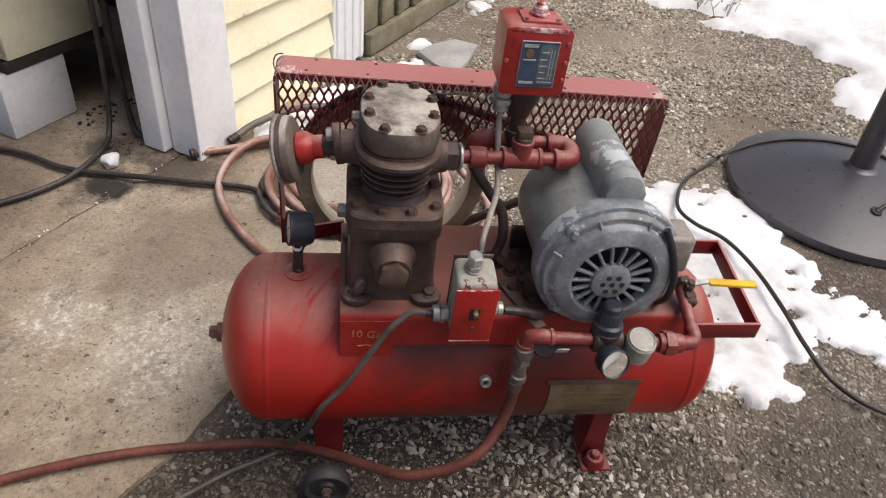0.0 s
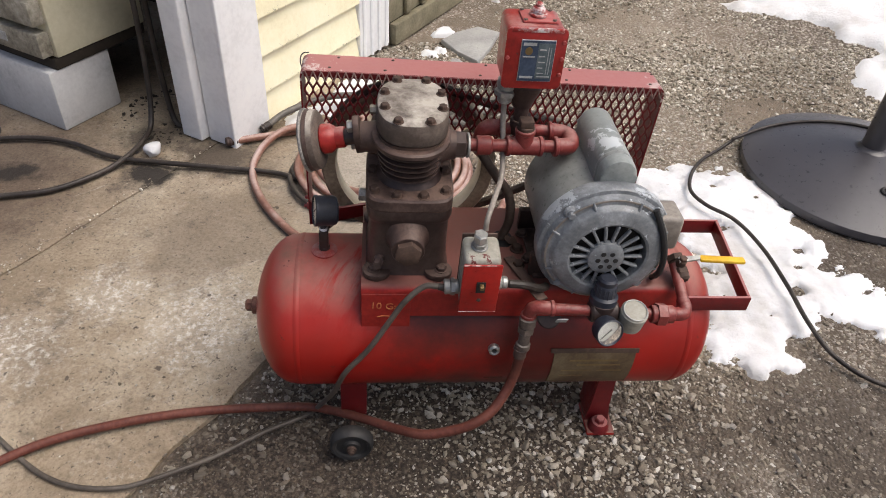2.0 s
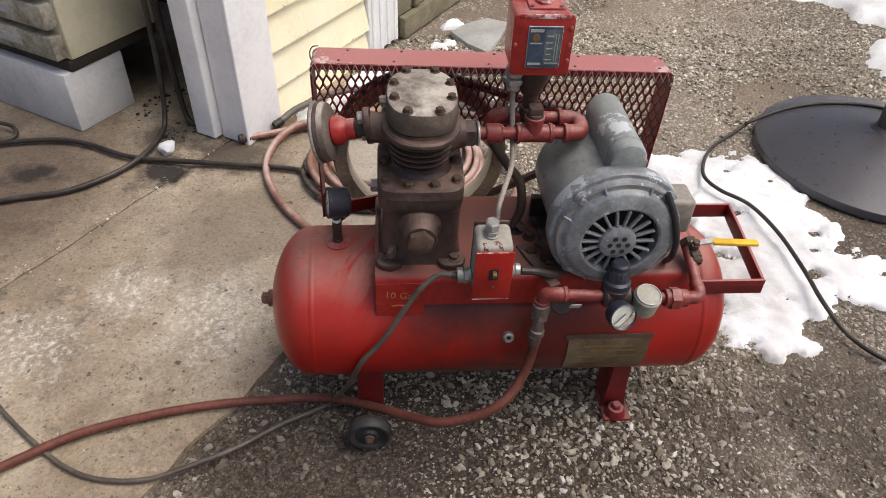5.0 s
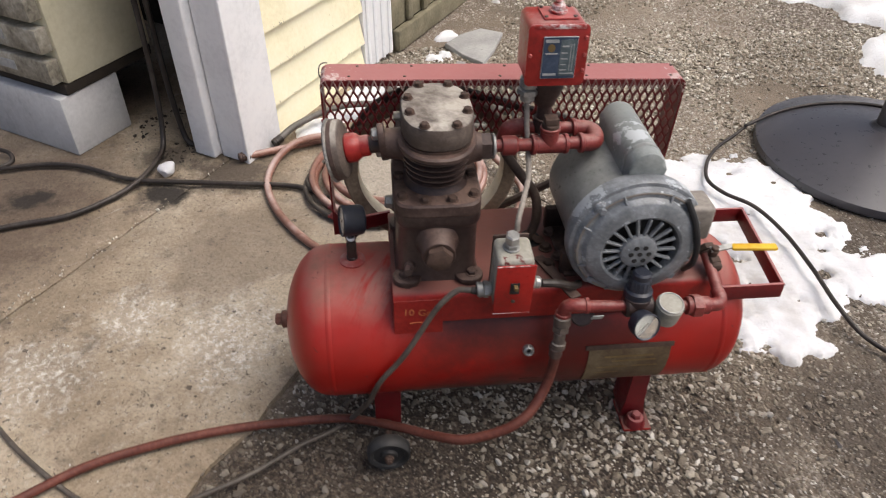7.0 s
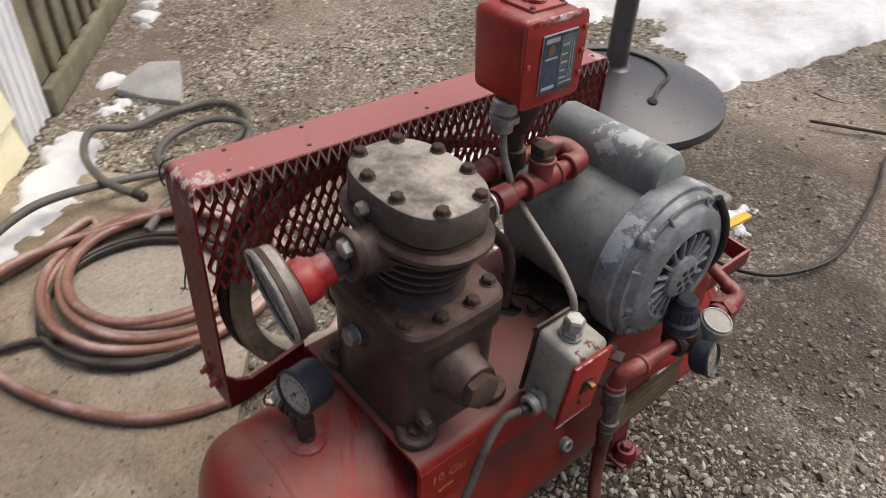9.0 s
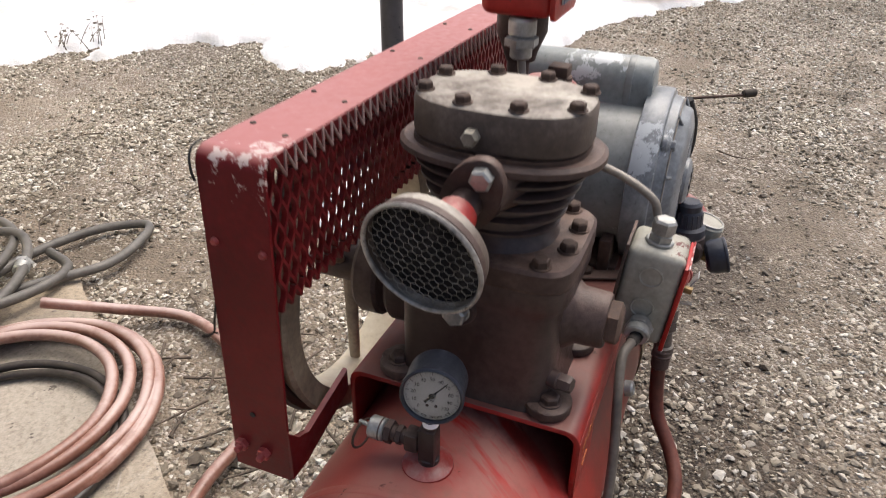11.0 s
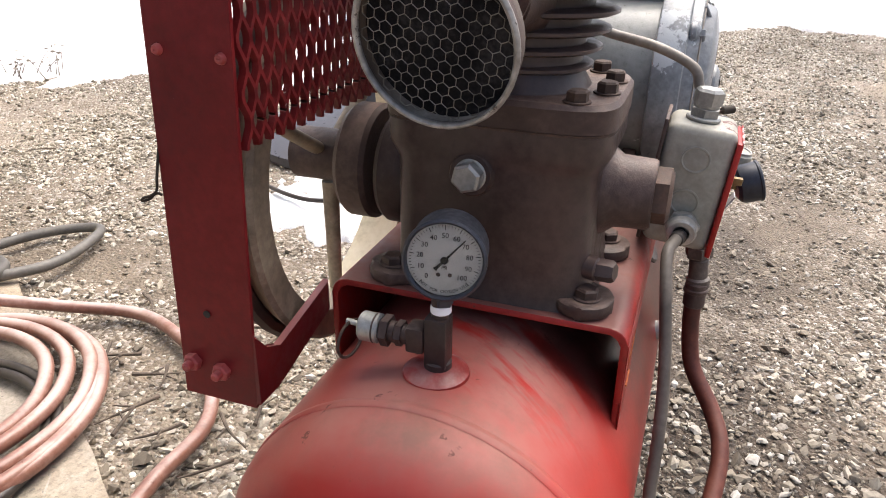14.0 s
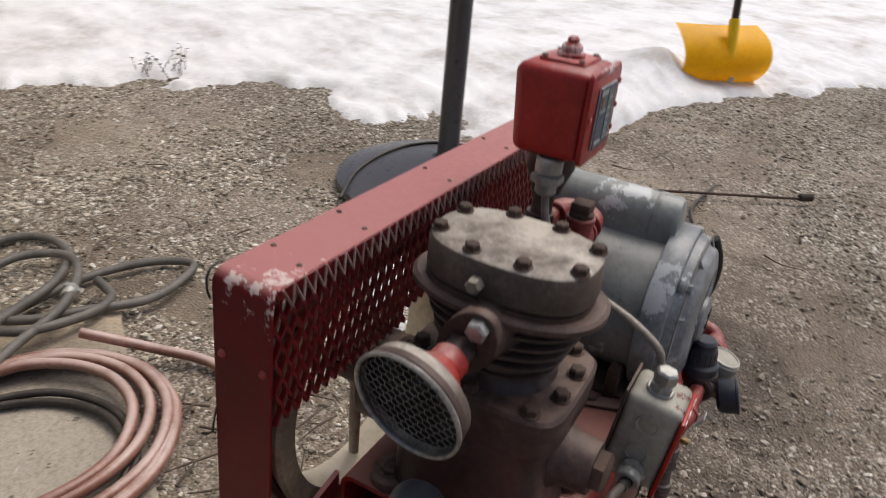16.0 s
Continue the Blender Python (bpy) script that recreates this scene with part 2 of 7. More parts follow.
FLAT = surface("grey_flagstone", (0.24, 0.24, 0.235), (0.32, 0.32, 0.31), (0.40, 0.40, 0.385), 9, 120, 0.85, relief=0.001, chips=(0.12, 0.11, 0.1), chip_cut=0.66)
mt, mp = SIDING.node_tree, SIDING.node_tree.nodes["Principled BSDF"]
mco = mt.nodes.new("ShaderNodeTexCoord").outputs["Object"]
mz = mt.nodes.new("ShaderNodeSeparateXYZ")
mt.links.new(mco, mz.inputs[0])
rim_ = ramp(mt, math_node(mt, "FRACT", math_node(mt, "DIVIDE", math_node(mt, "ADD", mz.outputs[2], -0.001), 0.1040)), [(0.0, (0.17, 0.17, 0.17)), (0.10, (0.09, 0.09, 0.09)), (0.28, (0, 0, 0))])
mould = ramp(mt, math_node(mt, "ADD", noise_node(mt, 55, 6, 0.75, mco).outputs[0], math_node(mt, "MULTIPLY", rim_, math_node(mt, "MULTIPLY", noise_node(mt, 6, 3, 0.5, mco).outputs[0], 2.0))), [(0.72, (0, 0, 0)), (0.78, (0.75, 0.75, 0.75))])
mt.links.new(mix(mt, mould, mp.inputs["Base Color"].links[0].from_socket, (0.075, 0.06, 0.03)), mp.inputs["Base Color"])
GLASS, gt, gp = nodes_of("gauge_glass")
gp.inputs["Transmission Weight"].default_value, gp.inputs["Roughness"].default_value, gp.inputs["IOR"].default_value = 1.0, 0.04, 1.45


def blot(t, co, cx, cy, sx, sy, ragged, scale, full, none):
    """A ragged patch about a point, as a mask."""
    m = t.nodes.new("ShaderNodeMapping")
    m.inputs["Location"].default_value, m.inputs["Scale"].default_value = (-cx / sx, -cy / sy, 0), (1 / sx, 1 / sy, 0)
    t.links.new(co, m.inputs["Vector"])
    d = t.nodes.new("ShaderNodeVectorMath")
    d.operation = "LENGTH"
    t.links.new(m.outputs[0], d.inputs[0])
    edge = math_node(t, "ADD", d.outputs["Value"], math_node(t, "MULTIPLY", noise_node(t, scale, 6, 0.7, co).outputs[0], ragged))
    return ramp(t, math_node(t, "DIVIDE", edge, 4.0), [((0.45 + 0.5 * ragged) / 4, (full,) * 3), ((1.0 + 0.5 * ragged) / 4, (none,) * 3)])


def worn_at(m, cx, cy, cz, r, colour, cut=0.52, scale=42):
    """Paint flaked off in specks about a point."""
    t = m.node_tree
    p = t.nodes["Principled BSDF"]
    co = t.nodes.new("ShaderNodeTexCoord").outputs["Object"]
    d = t.nodes.new("ShaderNodeVectorMath")
    d.operation = "DISTANCE"
    t.links.new(co, d.inputs[0])
    d.inputs[1].default_value = (cx, cy, cz)
    near = ramp(t, math_node(t, "DIVIDE", d.outputs["Value"], r), [(0.2, (1, 1, 1)), (1.0, (0, 0, 0))])
    specks = math_node(t, "ADD", noise_node(t, scale, 7, 0.72, co).outputs[0], math_node(t, "MULTIPLY", near, 0.16))
    mask = ramp(t, specks, [(cut + 0.1, (0, 0, 0)), (cut + 0.12, (1, 1, 1))])
    mask = math_node(t, "MULTIPLY", mask, ramp(t, near, [(0.05, (0, 0, 0)), (0.2, (1, 1, 1))]))
    t.links.new(mix(t, mask, p.inputs["Base Color"].links[0].from_socket, colour), p.inputs["Base Color"])


def tank_paint():
    """Red enamel under an even film of dust that thickens on top, wiped off in slanting smears."""
    m, t, p = nodes_of("dusty_red_tank_paint")
    co = t.nodes.new("ShaderNodeTexCoord").outputs["Object"]
    big, small = noise_node(t, 4, 4, 0.55, co), noise_node(t, 150, 5, 0.65, co)
    col = ramp(t, big.outputs[0], [(0.36, (0.215, 0.0075, 0.0055)), (0.52, (0.305, 0.010, 0.007)), (0.66, (0.38, 0.014, 0.010))])
    g = t.nodes.new("ShaderNodeNewGeometry")
    axis = t.nodes.new("ShaderNodeSeparateXYZ")
    t.links.new(g.outputs["Normal"], axis.inputs[0])
    up = ramp(t, axis.outputs[2], [(0.05, (0.0, 0.0, 0.0)), (0.60, (0.14, 0.14, 0.14)), (0.95, (0.88, 0.88, 0.88))])
    cloud = ramp(t, noise_node(t, 9, 5, 0.62, co).outputs[0], [(0.36, (0.52, 0.52, 0.52)), (0.58, (1, 1, 1))])
    turn = t.nodes.new("ShaderNodeMapping")
    turn.vector_type = "TEXTURE"
    turn.inputs["Rotation"].default_value, turn.inputs["Scale"].default_value = (0, 0, radians(61)), (0.10, 0.020, 0.10)
    t.links.new(co, turn.inputs["Vector"])
    wiped = ramp(t, noise_node(t, 1.0, 4, 0.55, turn.outputs[0]).outputs[0], [(0.50, (1, 1, 1)), (0.60, (0.10, 0.10, 0.10))])
    wiped = math_node(t, "MAXIMUM", wiped, math_node(t, "SUBTRACT", 1.0, blot(t, co, -0.20, -0.045, 0.10, 0.085, 0.9, 20, 1.0, 0.0)))
    film = math_node(t, "MULTIPLY", math_node(t, "MULTIPLY", up, cloud), wiped)
    col = mix(t, film, col, (0.315, 0.155, 0.128))
    grime = ramp(t, noise_node(t, 13, 7, 0.7, co).outputs[0], [(0.49, (0, 0, 0)), (0.64, (0.8, 0.8, 0.8))])
    col = mix(t, math_node(t, "MULTIPLY", grime, up), col, (0.175, 0.095, 0.072))
    specks = ramp(t, noise_node(t, 60, 6, 0.7, co).outputs[0], [(0.655, (0, 0, 0)), (0.675, (0.8, 0.8, 0.8))])
    col = mix(t, specks, col, (0.09, 0.028, 0.022))
    t.links.new(col, p.inputs["Base Color"])
    t.links.new(ramp(t, film, [(0.0, (0.30, 0.30, 0.30)), (0.8, (0.62, 0.62, 0.62))]), p.inputs["Roughness"])
    p.inputs["Specular IOR Level"].default_value = 0.26
    bump(t, p, small.outputs[0], 0.35, 0.0003)
    return m


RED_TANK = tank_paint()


def shade_and_damp(t, co):
    """The compressor's shade painted into the ground, with oily earth: one ragged patch."""
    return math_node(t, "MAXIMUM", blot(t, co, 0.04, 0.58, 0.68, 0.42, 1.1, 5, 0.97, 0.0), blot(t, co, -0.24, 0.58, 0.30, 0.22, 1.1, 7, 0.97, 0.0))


def bare_dirt(t, co):
    """Trodden brown earth with few stones, beside the compressor."""
    return math_node(t, "MAXIMUM", blot(t, co, 0.80, 0.58, 0.36, 0.27, 1.2, 6, 1.0, 0.0), math_node(t, "MAXIMUM", blot(t, co, 1.12, 0.95, 0.40, 0.42, 1.2, 6, 0.9, 0.0), blot(t, co, 1.0, 0.40, 0.55, 0.30, 1.3, 5, 0.4, 0.0)))


def concrete_material():
    m, t, p = nodes_of("stained_concrete")
    shift = t.nodes.new("ShaderNodeVectorMath")
    shift.inputs[1].default_value = (-0.9, 1.0, 0.0)
    t.links.new(t.nodes.new("ShaderNodeTexCoord").outputs["Object"], shift.inputs[0])
    co = shift.outputs[0]
    big, mid_, fine = noise_node(t, 2.6, 6, 0.62, co), noise_node(t, 14, 6, 0.7, co), noise_node(t, 160, 5, 0.7, co)
    col = ramp(t, big.outputs[0], [(0.37, (0.165, 0.124, 0.081)), (0.5, (0.275, 0.220, 0.155)), (0.62, (0.375, 0.316, 0.236))])
    stain = ramp(t, mid_.outputs[0], [(0.33, (1, 1, 1)), (0.44, (0, 0, 0))])
    col = mix(t, math_node(t, "MULTIPLY", stain, 0.55), col, (0.075, 0.058, 0.045))
    scuff = math_node(t, "MULTIPLY", ramp(t, noise_node(t, 48, 8, 0.8, co).outputs[0], [(0.53, (0, 0, 0)), (0.62, (1, 1, 1))]), ramp(t, noise_node(t, 5, 4, 0.6, co).outputs[0], [(0.46, (0.15, 0.15, 0.15)), (0.6, (1, 1, 1))]))
    col = mix(t, math_node(t, "MULTIPLY", scuff, 0.55), col, (0.45, 0.41, 0.35))
    pit = ramp(t, noise_node(t, 120, 3, 0.55, co).outputs[0], [(0.33, (1, 1, 1)), (0.37, (0, 0, 0))])
    col = mix(t, math_node(t, "MULTIPLY", pit, 0.7), col, (0.05, 0.04, 0.03))
    col = mix(t, blot(t, co, -1.12, 1.42, 0.50, 0.48, 1.0, 7, 0.85, 0.0), col, (0.095, 0.067, 0.048))
    col = mix(t, blot(t, co, -0.65, 1.45, 0.085, 0.085, 2.4, 16, 0.97, 0.0), col, (0.014, 0.011, 0.009))
    col = mix(t, blot(t, co, -0.97, 1.45, 0.08, 0.06, 2.6, 18, 0.95, 0.0), col, (0.02, 0.016, 0.013))
    col = mix(t, blot(t, co, -0.66, 1.62, 0.12, 0.10, 1.6, 12, 0.75, 0.0), col, (0.025, 0.02, 0.016))
    flecks = ramp(t, noise_node(t, 75, 7, 0.78, co).outputs[0], [(0.49, (0.12, 0.12, 0.12)), (0.60, (1, 1, 1))])
    col = mix(t, math_node(t, "MULTIPLY", blot(t, co, -0.43, 0.93, 0.12, 0.17, 2.4, 22, 1.0, 0.0), flecks), col, (0.56, 0.53, 0.48))
    col = mix(t, math_node(t, "MULTIPLY", blot(t, co, -0.62, 1.0, 0.08, 0.11, 2.4, 26, 1.0, 0.0), flecks), col, (0.55, 0.52, 0.47))
    col = mix(t, blot(t, co, -0.42, 1.20, 0.28, 0.26, 1.5, 9, 0.62, 0.0), col, (0.135, 0.104, 0.076))
    col = mix(t, blot(t, co, -0.47, 1.52, 0.16, 0.12, 1.8, 12, 0.85, 0.0), col, (0.055, 0.042, 0.031))
    col = mix(t, math_node(t, "MULTIPLY", blot(t, co, -0.78, 0.86, 0.13, 0.11, 2.4, 24, 0.9, 0.0), flecks), col, (0.54, 0.51, 0.46))
    col = mix(t, blot(t, co, -0.02, 1.42, 0.34, 0.34, 0.8, 5, 0.65, 0.0), col, (0.33, 0.305, 0.268))
    turn = t.nodes.new("ShaderNodeMapping")
    turn.inputs["Rotation"].default_value, turn.inputs["Scale"].default_value = (0, 0, radians(34)), (0.22, 0.012, 1.0)
    turn.vector_type = "TEXTURE"
    t.links.new(co, turn.inputs["Vector"])
    scrape = ramp(t, noise_node(t, 1.0, 4, 0.6, turn.outputs[0]).outputs[0], [(0.68, (0, 0, 0)), (0.76, (0.5, 0.5, 0.5))])
    col = mix(t, scrape, col, (0.52, 0.50, 0.465))
    spots = ramp(t, noise_node(t, 46, 3, 0.5, co).outputs[0], [(0.28, (0.8, 0.8, 0.8)), (0.305, (0, 0, 0))])
    col = mix(t, spots, col, (0.045, 0.034, 0.026))
    grain = ramp(t, fine.outputs[0], [(0.34, (0.72, 0.71, 0.69)), (0.5, (1.0, 1.0, 1.0)), (0.66, (1.18, 1.18, 1.18))])
    n = t.nodes.new("ShaderNodeMix")
    n.data_type, n.blend_type = "RGBA", "MULTIPLY"
    n.inputs[0].default_value = 1
    t.links.new(col, n.inputs[6])
    t.links.new(grain, n.inputs[7])
    t.links.new(n.outputs[2], p.inputs["Base Color"])
    p.inputs["Roughness"].default_value = 0.8
    bump(t, p, fine.outputs[0], 0.8, 0.002)
    return m


def soil_material():
    m, t, p = nodes_of("gravelly_soil")
    co = t.nodes.new("ShaderNodeTexCoord").outputs["Object"]
    big, fine = noise_node(t, 1.4, 5, 0.6, co), noise_node(t, 60, 6, 0.75, co)
    wet, dirt = shade_and_damp(t, co), bare_dirt(t, co)
    base = ramp(t, big.outputs[0], [(0.38, (0.118, 0.092, 0.066)), (0.5, (0.200, 0.160, 0.118)), (0.62, (0.280, 0.232, 0.176))])
    vor = t.nodes.new("ShaderNodeTexVoronoi")
    vor.inputs["Scale"].default_value = 170
    t.links.new(co, vor.inputs["Vector"])
    sep = t.nodes.new("ShaderNodeSeparateColor")
    t.links.new(vor.outputs["Color"], sep.inputs[0])
    stone = ramp(t, sep.outputs[0], [(0.0, (0.13, 0.11, 0.088)), (0.35, (0.30, 0.263, 0.22)), (0.75, (0.48, 0.435, 0.372)), (1.0, (0.64, 0.60, 0.545))])
    pick = ramp(t, sep.outputs[1], [(0.52, (0, 0, 0)), (0.56, (0.75, 0.75, 0.75))])
    base = mix(t, dirt, base, (0.072, 0.056, 0.042))
    patch = ramp(t, noise_node(t, 1.9, 6, 0.66, co).outputs[0], [(0.43, (0.06, 0.06, 0.06)), (0.53, (1, 1, 1))])
    pick = math_node(t, "MULTIPLY", math_node(t, "MULTIPLY", pick, patch), math_node(t, "SUBTRACT", 1.0, math_node(t, "MULTIPLY", dirt, 0.75)))
    col = mix(t, pick, base, stone)
    col = mix(t, ramp(t, fine.outputs[0], [(0.4, (0, 0, 0)), (0.8, (0.5, 0.5, 0.5))]), col, (0.07, 0.056, 0.044))
    # near-black crumbs carry the compressor's painted shade as well as oily earth
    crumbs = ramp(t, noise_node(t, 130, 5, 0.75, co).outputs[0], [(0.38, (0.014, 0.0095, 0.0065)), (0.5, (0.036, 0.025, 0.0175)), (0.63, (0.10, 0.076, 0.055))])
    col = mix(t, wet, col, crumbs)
    t.links.new(col, p.inputs["Base Color"])
    p.inputs["Roughness"].default_value = 0.9
    h = math_node(t, "SUBTRACT", fine.outputs[0], math_node(t, "MULTIPLY", vor.outputs["Distance"], 1.2))
    bump(t, p, h, 0.7, 0.006)
    return m


def gravel_material():
    m, t, p = nodes_of("mixed_gravel")
    g = t.nodes.new("ShaderNodeNewGeometry")
    co = t.nodes.new("ShaderNodeTexCoord").outputs["Object"]
    col = ramp(t, g.outputs["Random Per Island"], [(0.0, (0.095, 0.078, 0.058)), (0.3, (0.245, 0.21, 0.158)), (0.6, (0.425, 0.383, 0.302)), (0.82, (0.58, 0.535, 0.45)), (0.93, (0.68, 0.65, 0.575)), (1.0, (0.77, 0.75, 0.69))])
    fine = noise_node(t, 200, 5, 0.7, co)
    n = mix(t, ramp(t, fine.outputs[0], [(0.45, (0, 0, 0)), (0.75, (0.55, 0.55, 0.55))]), col, (0.12, 0.1, 0.08))
    mud = ramp(t, noise_node(t, 1.9, 6, 0.66, co).outputs[0], [(0.42, (0.35, 0.35, 0.35)), (0.54, (0, 0, 0))])
    n = mix(t, mud, n, (0.105, 0.084, 0.06))
    # stones darkened too: the same shade painted beneath and before the tank
    n = mix(t, math_node(t, "MULTIPLY", shade_and_damp(t, co), 0.40), n, (0.046, 0.032, 0.022))
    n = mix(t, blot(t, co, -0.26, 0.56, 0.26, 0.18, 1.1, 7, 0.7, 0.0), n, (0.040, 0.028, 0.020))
    n = mix(t, math_node(t, "MULTIPLY", bare_dirt(t, co), 0.5), n, (0.085, 0.066, 0.05))
    t.links.new(n, p.inputs["Base Color"])
    p.inputs["Roughness"].default_value = 0.8
    bump(t, p, fine.outputs[0], 0.4, 0.001)
    return m


def snow_material():
    m, t, p = nodes_of("old_snow")
    co = t.nodes.new("ShaderNodeTexCoord").outputs["Object"]
    big, fine = noise_node(t, 3.5, 6, 0.65, co), noise_node(t, 120, 6, 0.7, co)
    col = ramp(t, big.outputs[0], [(0.33, (0.46, 0.45, 0.435)), (0.45, (0.62, 0.625, 0.635)), (0.57, (0.72, 0.73, 0.745))])
    smudge = ramp(t, noise_node(t, 1.1, 7, 0.68, co).outputs[0], [(0.57, (0, 0, 0)), (0.70, (0.4, 0.4, 0.4))])
    col = mix(t, smudge, col, (0.40, 0.385, 0.37))
    grit = ramp(t, noise_node(t, 45, 6, 0.75, co).outputs[0], [(0.63, (0, 0, 0)), (0.69, (1, 1, 1))])
    col = mix(t, math_node(t, "MULTIPLY", grit, 0.5), col, (0.3, 0.27, 0.23))
    t.links.new(col, p.inputs["Base Color"])
    p.inputs["Roughness"].default_value = 0.75
    p.inputs["Subsurface Weight"].default_value = 0.15
    p.inputs["Subsurface Radius"].default_value = (0.01, 0.012, 0.015)
    bump(t, p, noise_node(t, 55, 7, 0.7, co).outputs[0], 0.7, 0.006)
    return m


CONCRETE, SOIL, GRAVEL, SNOW = concrete_material(), soil_material(), gravel_material(), snow_material()


def dark_patched(m, cx, cy, sx, sy, full=0.93, colour=(0.012, 0.008, 0.007)):
    """Adds a near-black patch, ragged at its rim, to a paint."""
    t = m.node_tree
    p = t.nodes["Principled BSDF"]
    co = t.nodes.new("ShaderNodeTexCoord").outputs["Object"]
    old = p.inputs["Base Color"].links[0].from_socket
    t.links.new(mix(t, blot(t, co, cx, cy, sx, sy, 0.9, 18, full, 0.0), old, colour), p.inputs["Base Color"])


worn_at(GUARD, -0.285, 0.10, 0.60, 0.06, (0.52, 0.42, 0.39), 0.545, 60)
worn_at(GUARD, 0.24, 0.10, 0.58, 0.05, (0.45, 0.34, 0.32), 0.57, 60)
worn_at(CAPPAINT, 0.122, -0.02, 0.575, 0.06, (0.46, 0.49, 0.5), 0.545, 38)
worn_at(BELL, 0.055, -0.09, 0.50, 0.06, (0.40, 0.43, 0.45), 0.545, 40)
worn_at(BELL, 0.165, -0.09, 0.51, 0.06, (0.40, 0.43, 0.45), 0.545, 40)
worn_at(BOXGREY, -0.045, -0.14, 0.452, 0.03, (0.10, 0.02, 0.016), 0.57, 80)
# under the saddle: oily deposit and the gap's shade, both put into the colour
dark_patched(RED_TANK, -0.075, -0.035, 0.15, 0.10)
dark_patched(RED_TANK, -0.185, -0.075, 0.04, 0.035, 0.6, (0.05, 0.016, 0.012))
dark_patched(RED_TANK, 0.0, -0.085, 0.26, 0.055, 0.55, (0.045, 0.018, 0.014))
dark_patched(RED_TANK, 0.09, -0.118, 0.11, 0.03, 0.6, (0.03, 0.012, 0.010))

# ---- mesh helpers: shapes in world metres ----
ORIGIN = {}


def thing(name, at, label, category, group="", kind=""):
    ob = new(name)
    ob.empty_display_size = 0.05
    ob.location = at
    ORIGIN[ob.name] = Vector(at)
    return tagged(ob, label, category, group, kind)


def to_mesh(name, bm, material, origin=(0, 0, 0), sharp=0.6):
    bmesh.ops.recalc_face_normals(bm, faces=bm.faces)
    for e in bm.edges:
        if len(e.link_faces) == 2 and e.calc_face_angle(0) > sharp:
            e.smooth = False
    for f in bm.faces:
        f.smooth = True
    bmesh.ops.translate(bm, verts=bm.verts, vec=-Vector(origin))
    me = bpy.data.meshes.new(name)
    bm.to_mesh(me)
    bm.free()
    me.materials.append(material)
    return me


def part(name, bm, material, parent, label="", sharp=0.6):
    """Links a bmesh, in world metres, as one mesh object under a thing or a part."""
    o = ORIGIN[parent.name]
    ob = new(name, to_mesh(name, bm, material, o, sharp))
    ob.parent = parent
    ORIGIN[ob.name] = o
    return tagged(ob, label)


def solo(name, bm, material, label, category, group="", kind="", sharp=0.6):
    """A thing that is a single mesh, with its origin at its base."""
    xs = [v.co for v in bm.verts]
    o = Vector((sum(v.x for v in xs) / len(xs), sum(v.y for v in xs) / len(xs), min(v.z for v in xs)))
    ob = new(name, to_mesh(name, bm, material, o, sharp))
    ob.location = o
    ORIGIN[ob.name] = o
    return tagged(ob, label, category, group, kind)


def put(name, me, m, parent, label=""):
    """An object on shared mesh data under a thing or part, at the world pose m."""
    ob = new(name, me)
    ob.parent = parent
    ob.matrix_basis = Matrix.Translation(-ORIGIN[parent.name]) @ m
    return tagged(ob, label)


def facing(at, axis, spin=0.0):
    """A pose at a point, its z along axis."""
    q = Vector(axis).to_track_quat("Z", "Y")
    return Matrix.Translation(at) @ q.to_matrix().to_4x4() @ Matrix.Rotation(spin, 4, "Z")


def join(*bms):
    out = bmesh.new()
    for b in bms:
        me = bpy.data.meshes.new("tmp")
        b.to_mesh(me)
        out.from_mesh(me)
        bpy.data.meshes.remove(me)
        b.free()
    return out


def block(x0, x1, y0, y1, z0, z1, bev=0.002, seg=2, m=None):
    bm = bmesh.new()
    bmesh.ops.create_cube(bm, size=1)
    for v in bm.verts:
        v.co = Vector(((x0 + x1) / 2 + v.co.x * (x1 - x0), (y0 + y1) / 2 + v.co.y * (y1 - y0), (z0 + z1) / 2 + v.co.z * (z1 - z0)))
    if bev:
        bmesh.ops.bevel(bm, geom=bm.edges[:], offset=bev, segments=seg, affect="EDGES", profile=0.5)
    if m:
        bm.transform(m)
    return bm


def lathe(profile, at=(0, 0, 0), axis=(0, 0, 1), seg=40, arc=math.tau):
    """Turns (radius, height) pairs about an axis."""
    bm, rings = bmesh.new(), []
    for r, h in profile:
        if r < 1e-6:
            rings.append([bm.verts.new((0, 0, h))])
        else:
            rings.append([bm.verts.new((r * math.cos(arc * i / seg), r * math.sin(arc * i / seg), h)) for i in range(seg)])
    for a, b in zip(rings, rings[1:]):
        for i in range(seg):
            j = (i + 1) % seg
            if len(a) == 1 and len(b) > 1:
                bm.faces.new((a[0], b[i], b[j]))
            elif len(b) == 1 and len(a) > 1:
                bm.faces.new((a[i], a[j], b[0]))
            elif len(a) > 1:
                bm.faces.new((a[i], a[j], b[j], b[i]))
    bm.transform(facing(at, axis))
    return bm


def disc(r, h, at, axis=(0, 0, 1), bev=0.001, seg=32):
    b = min(bev, h * 0.45, r * 0.45)
    return lathe([(0, 0), (r - b, 0), (r, b), (r, h - b), (r - b, h), (0, h)], at, axis, seg)


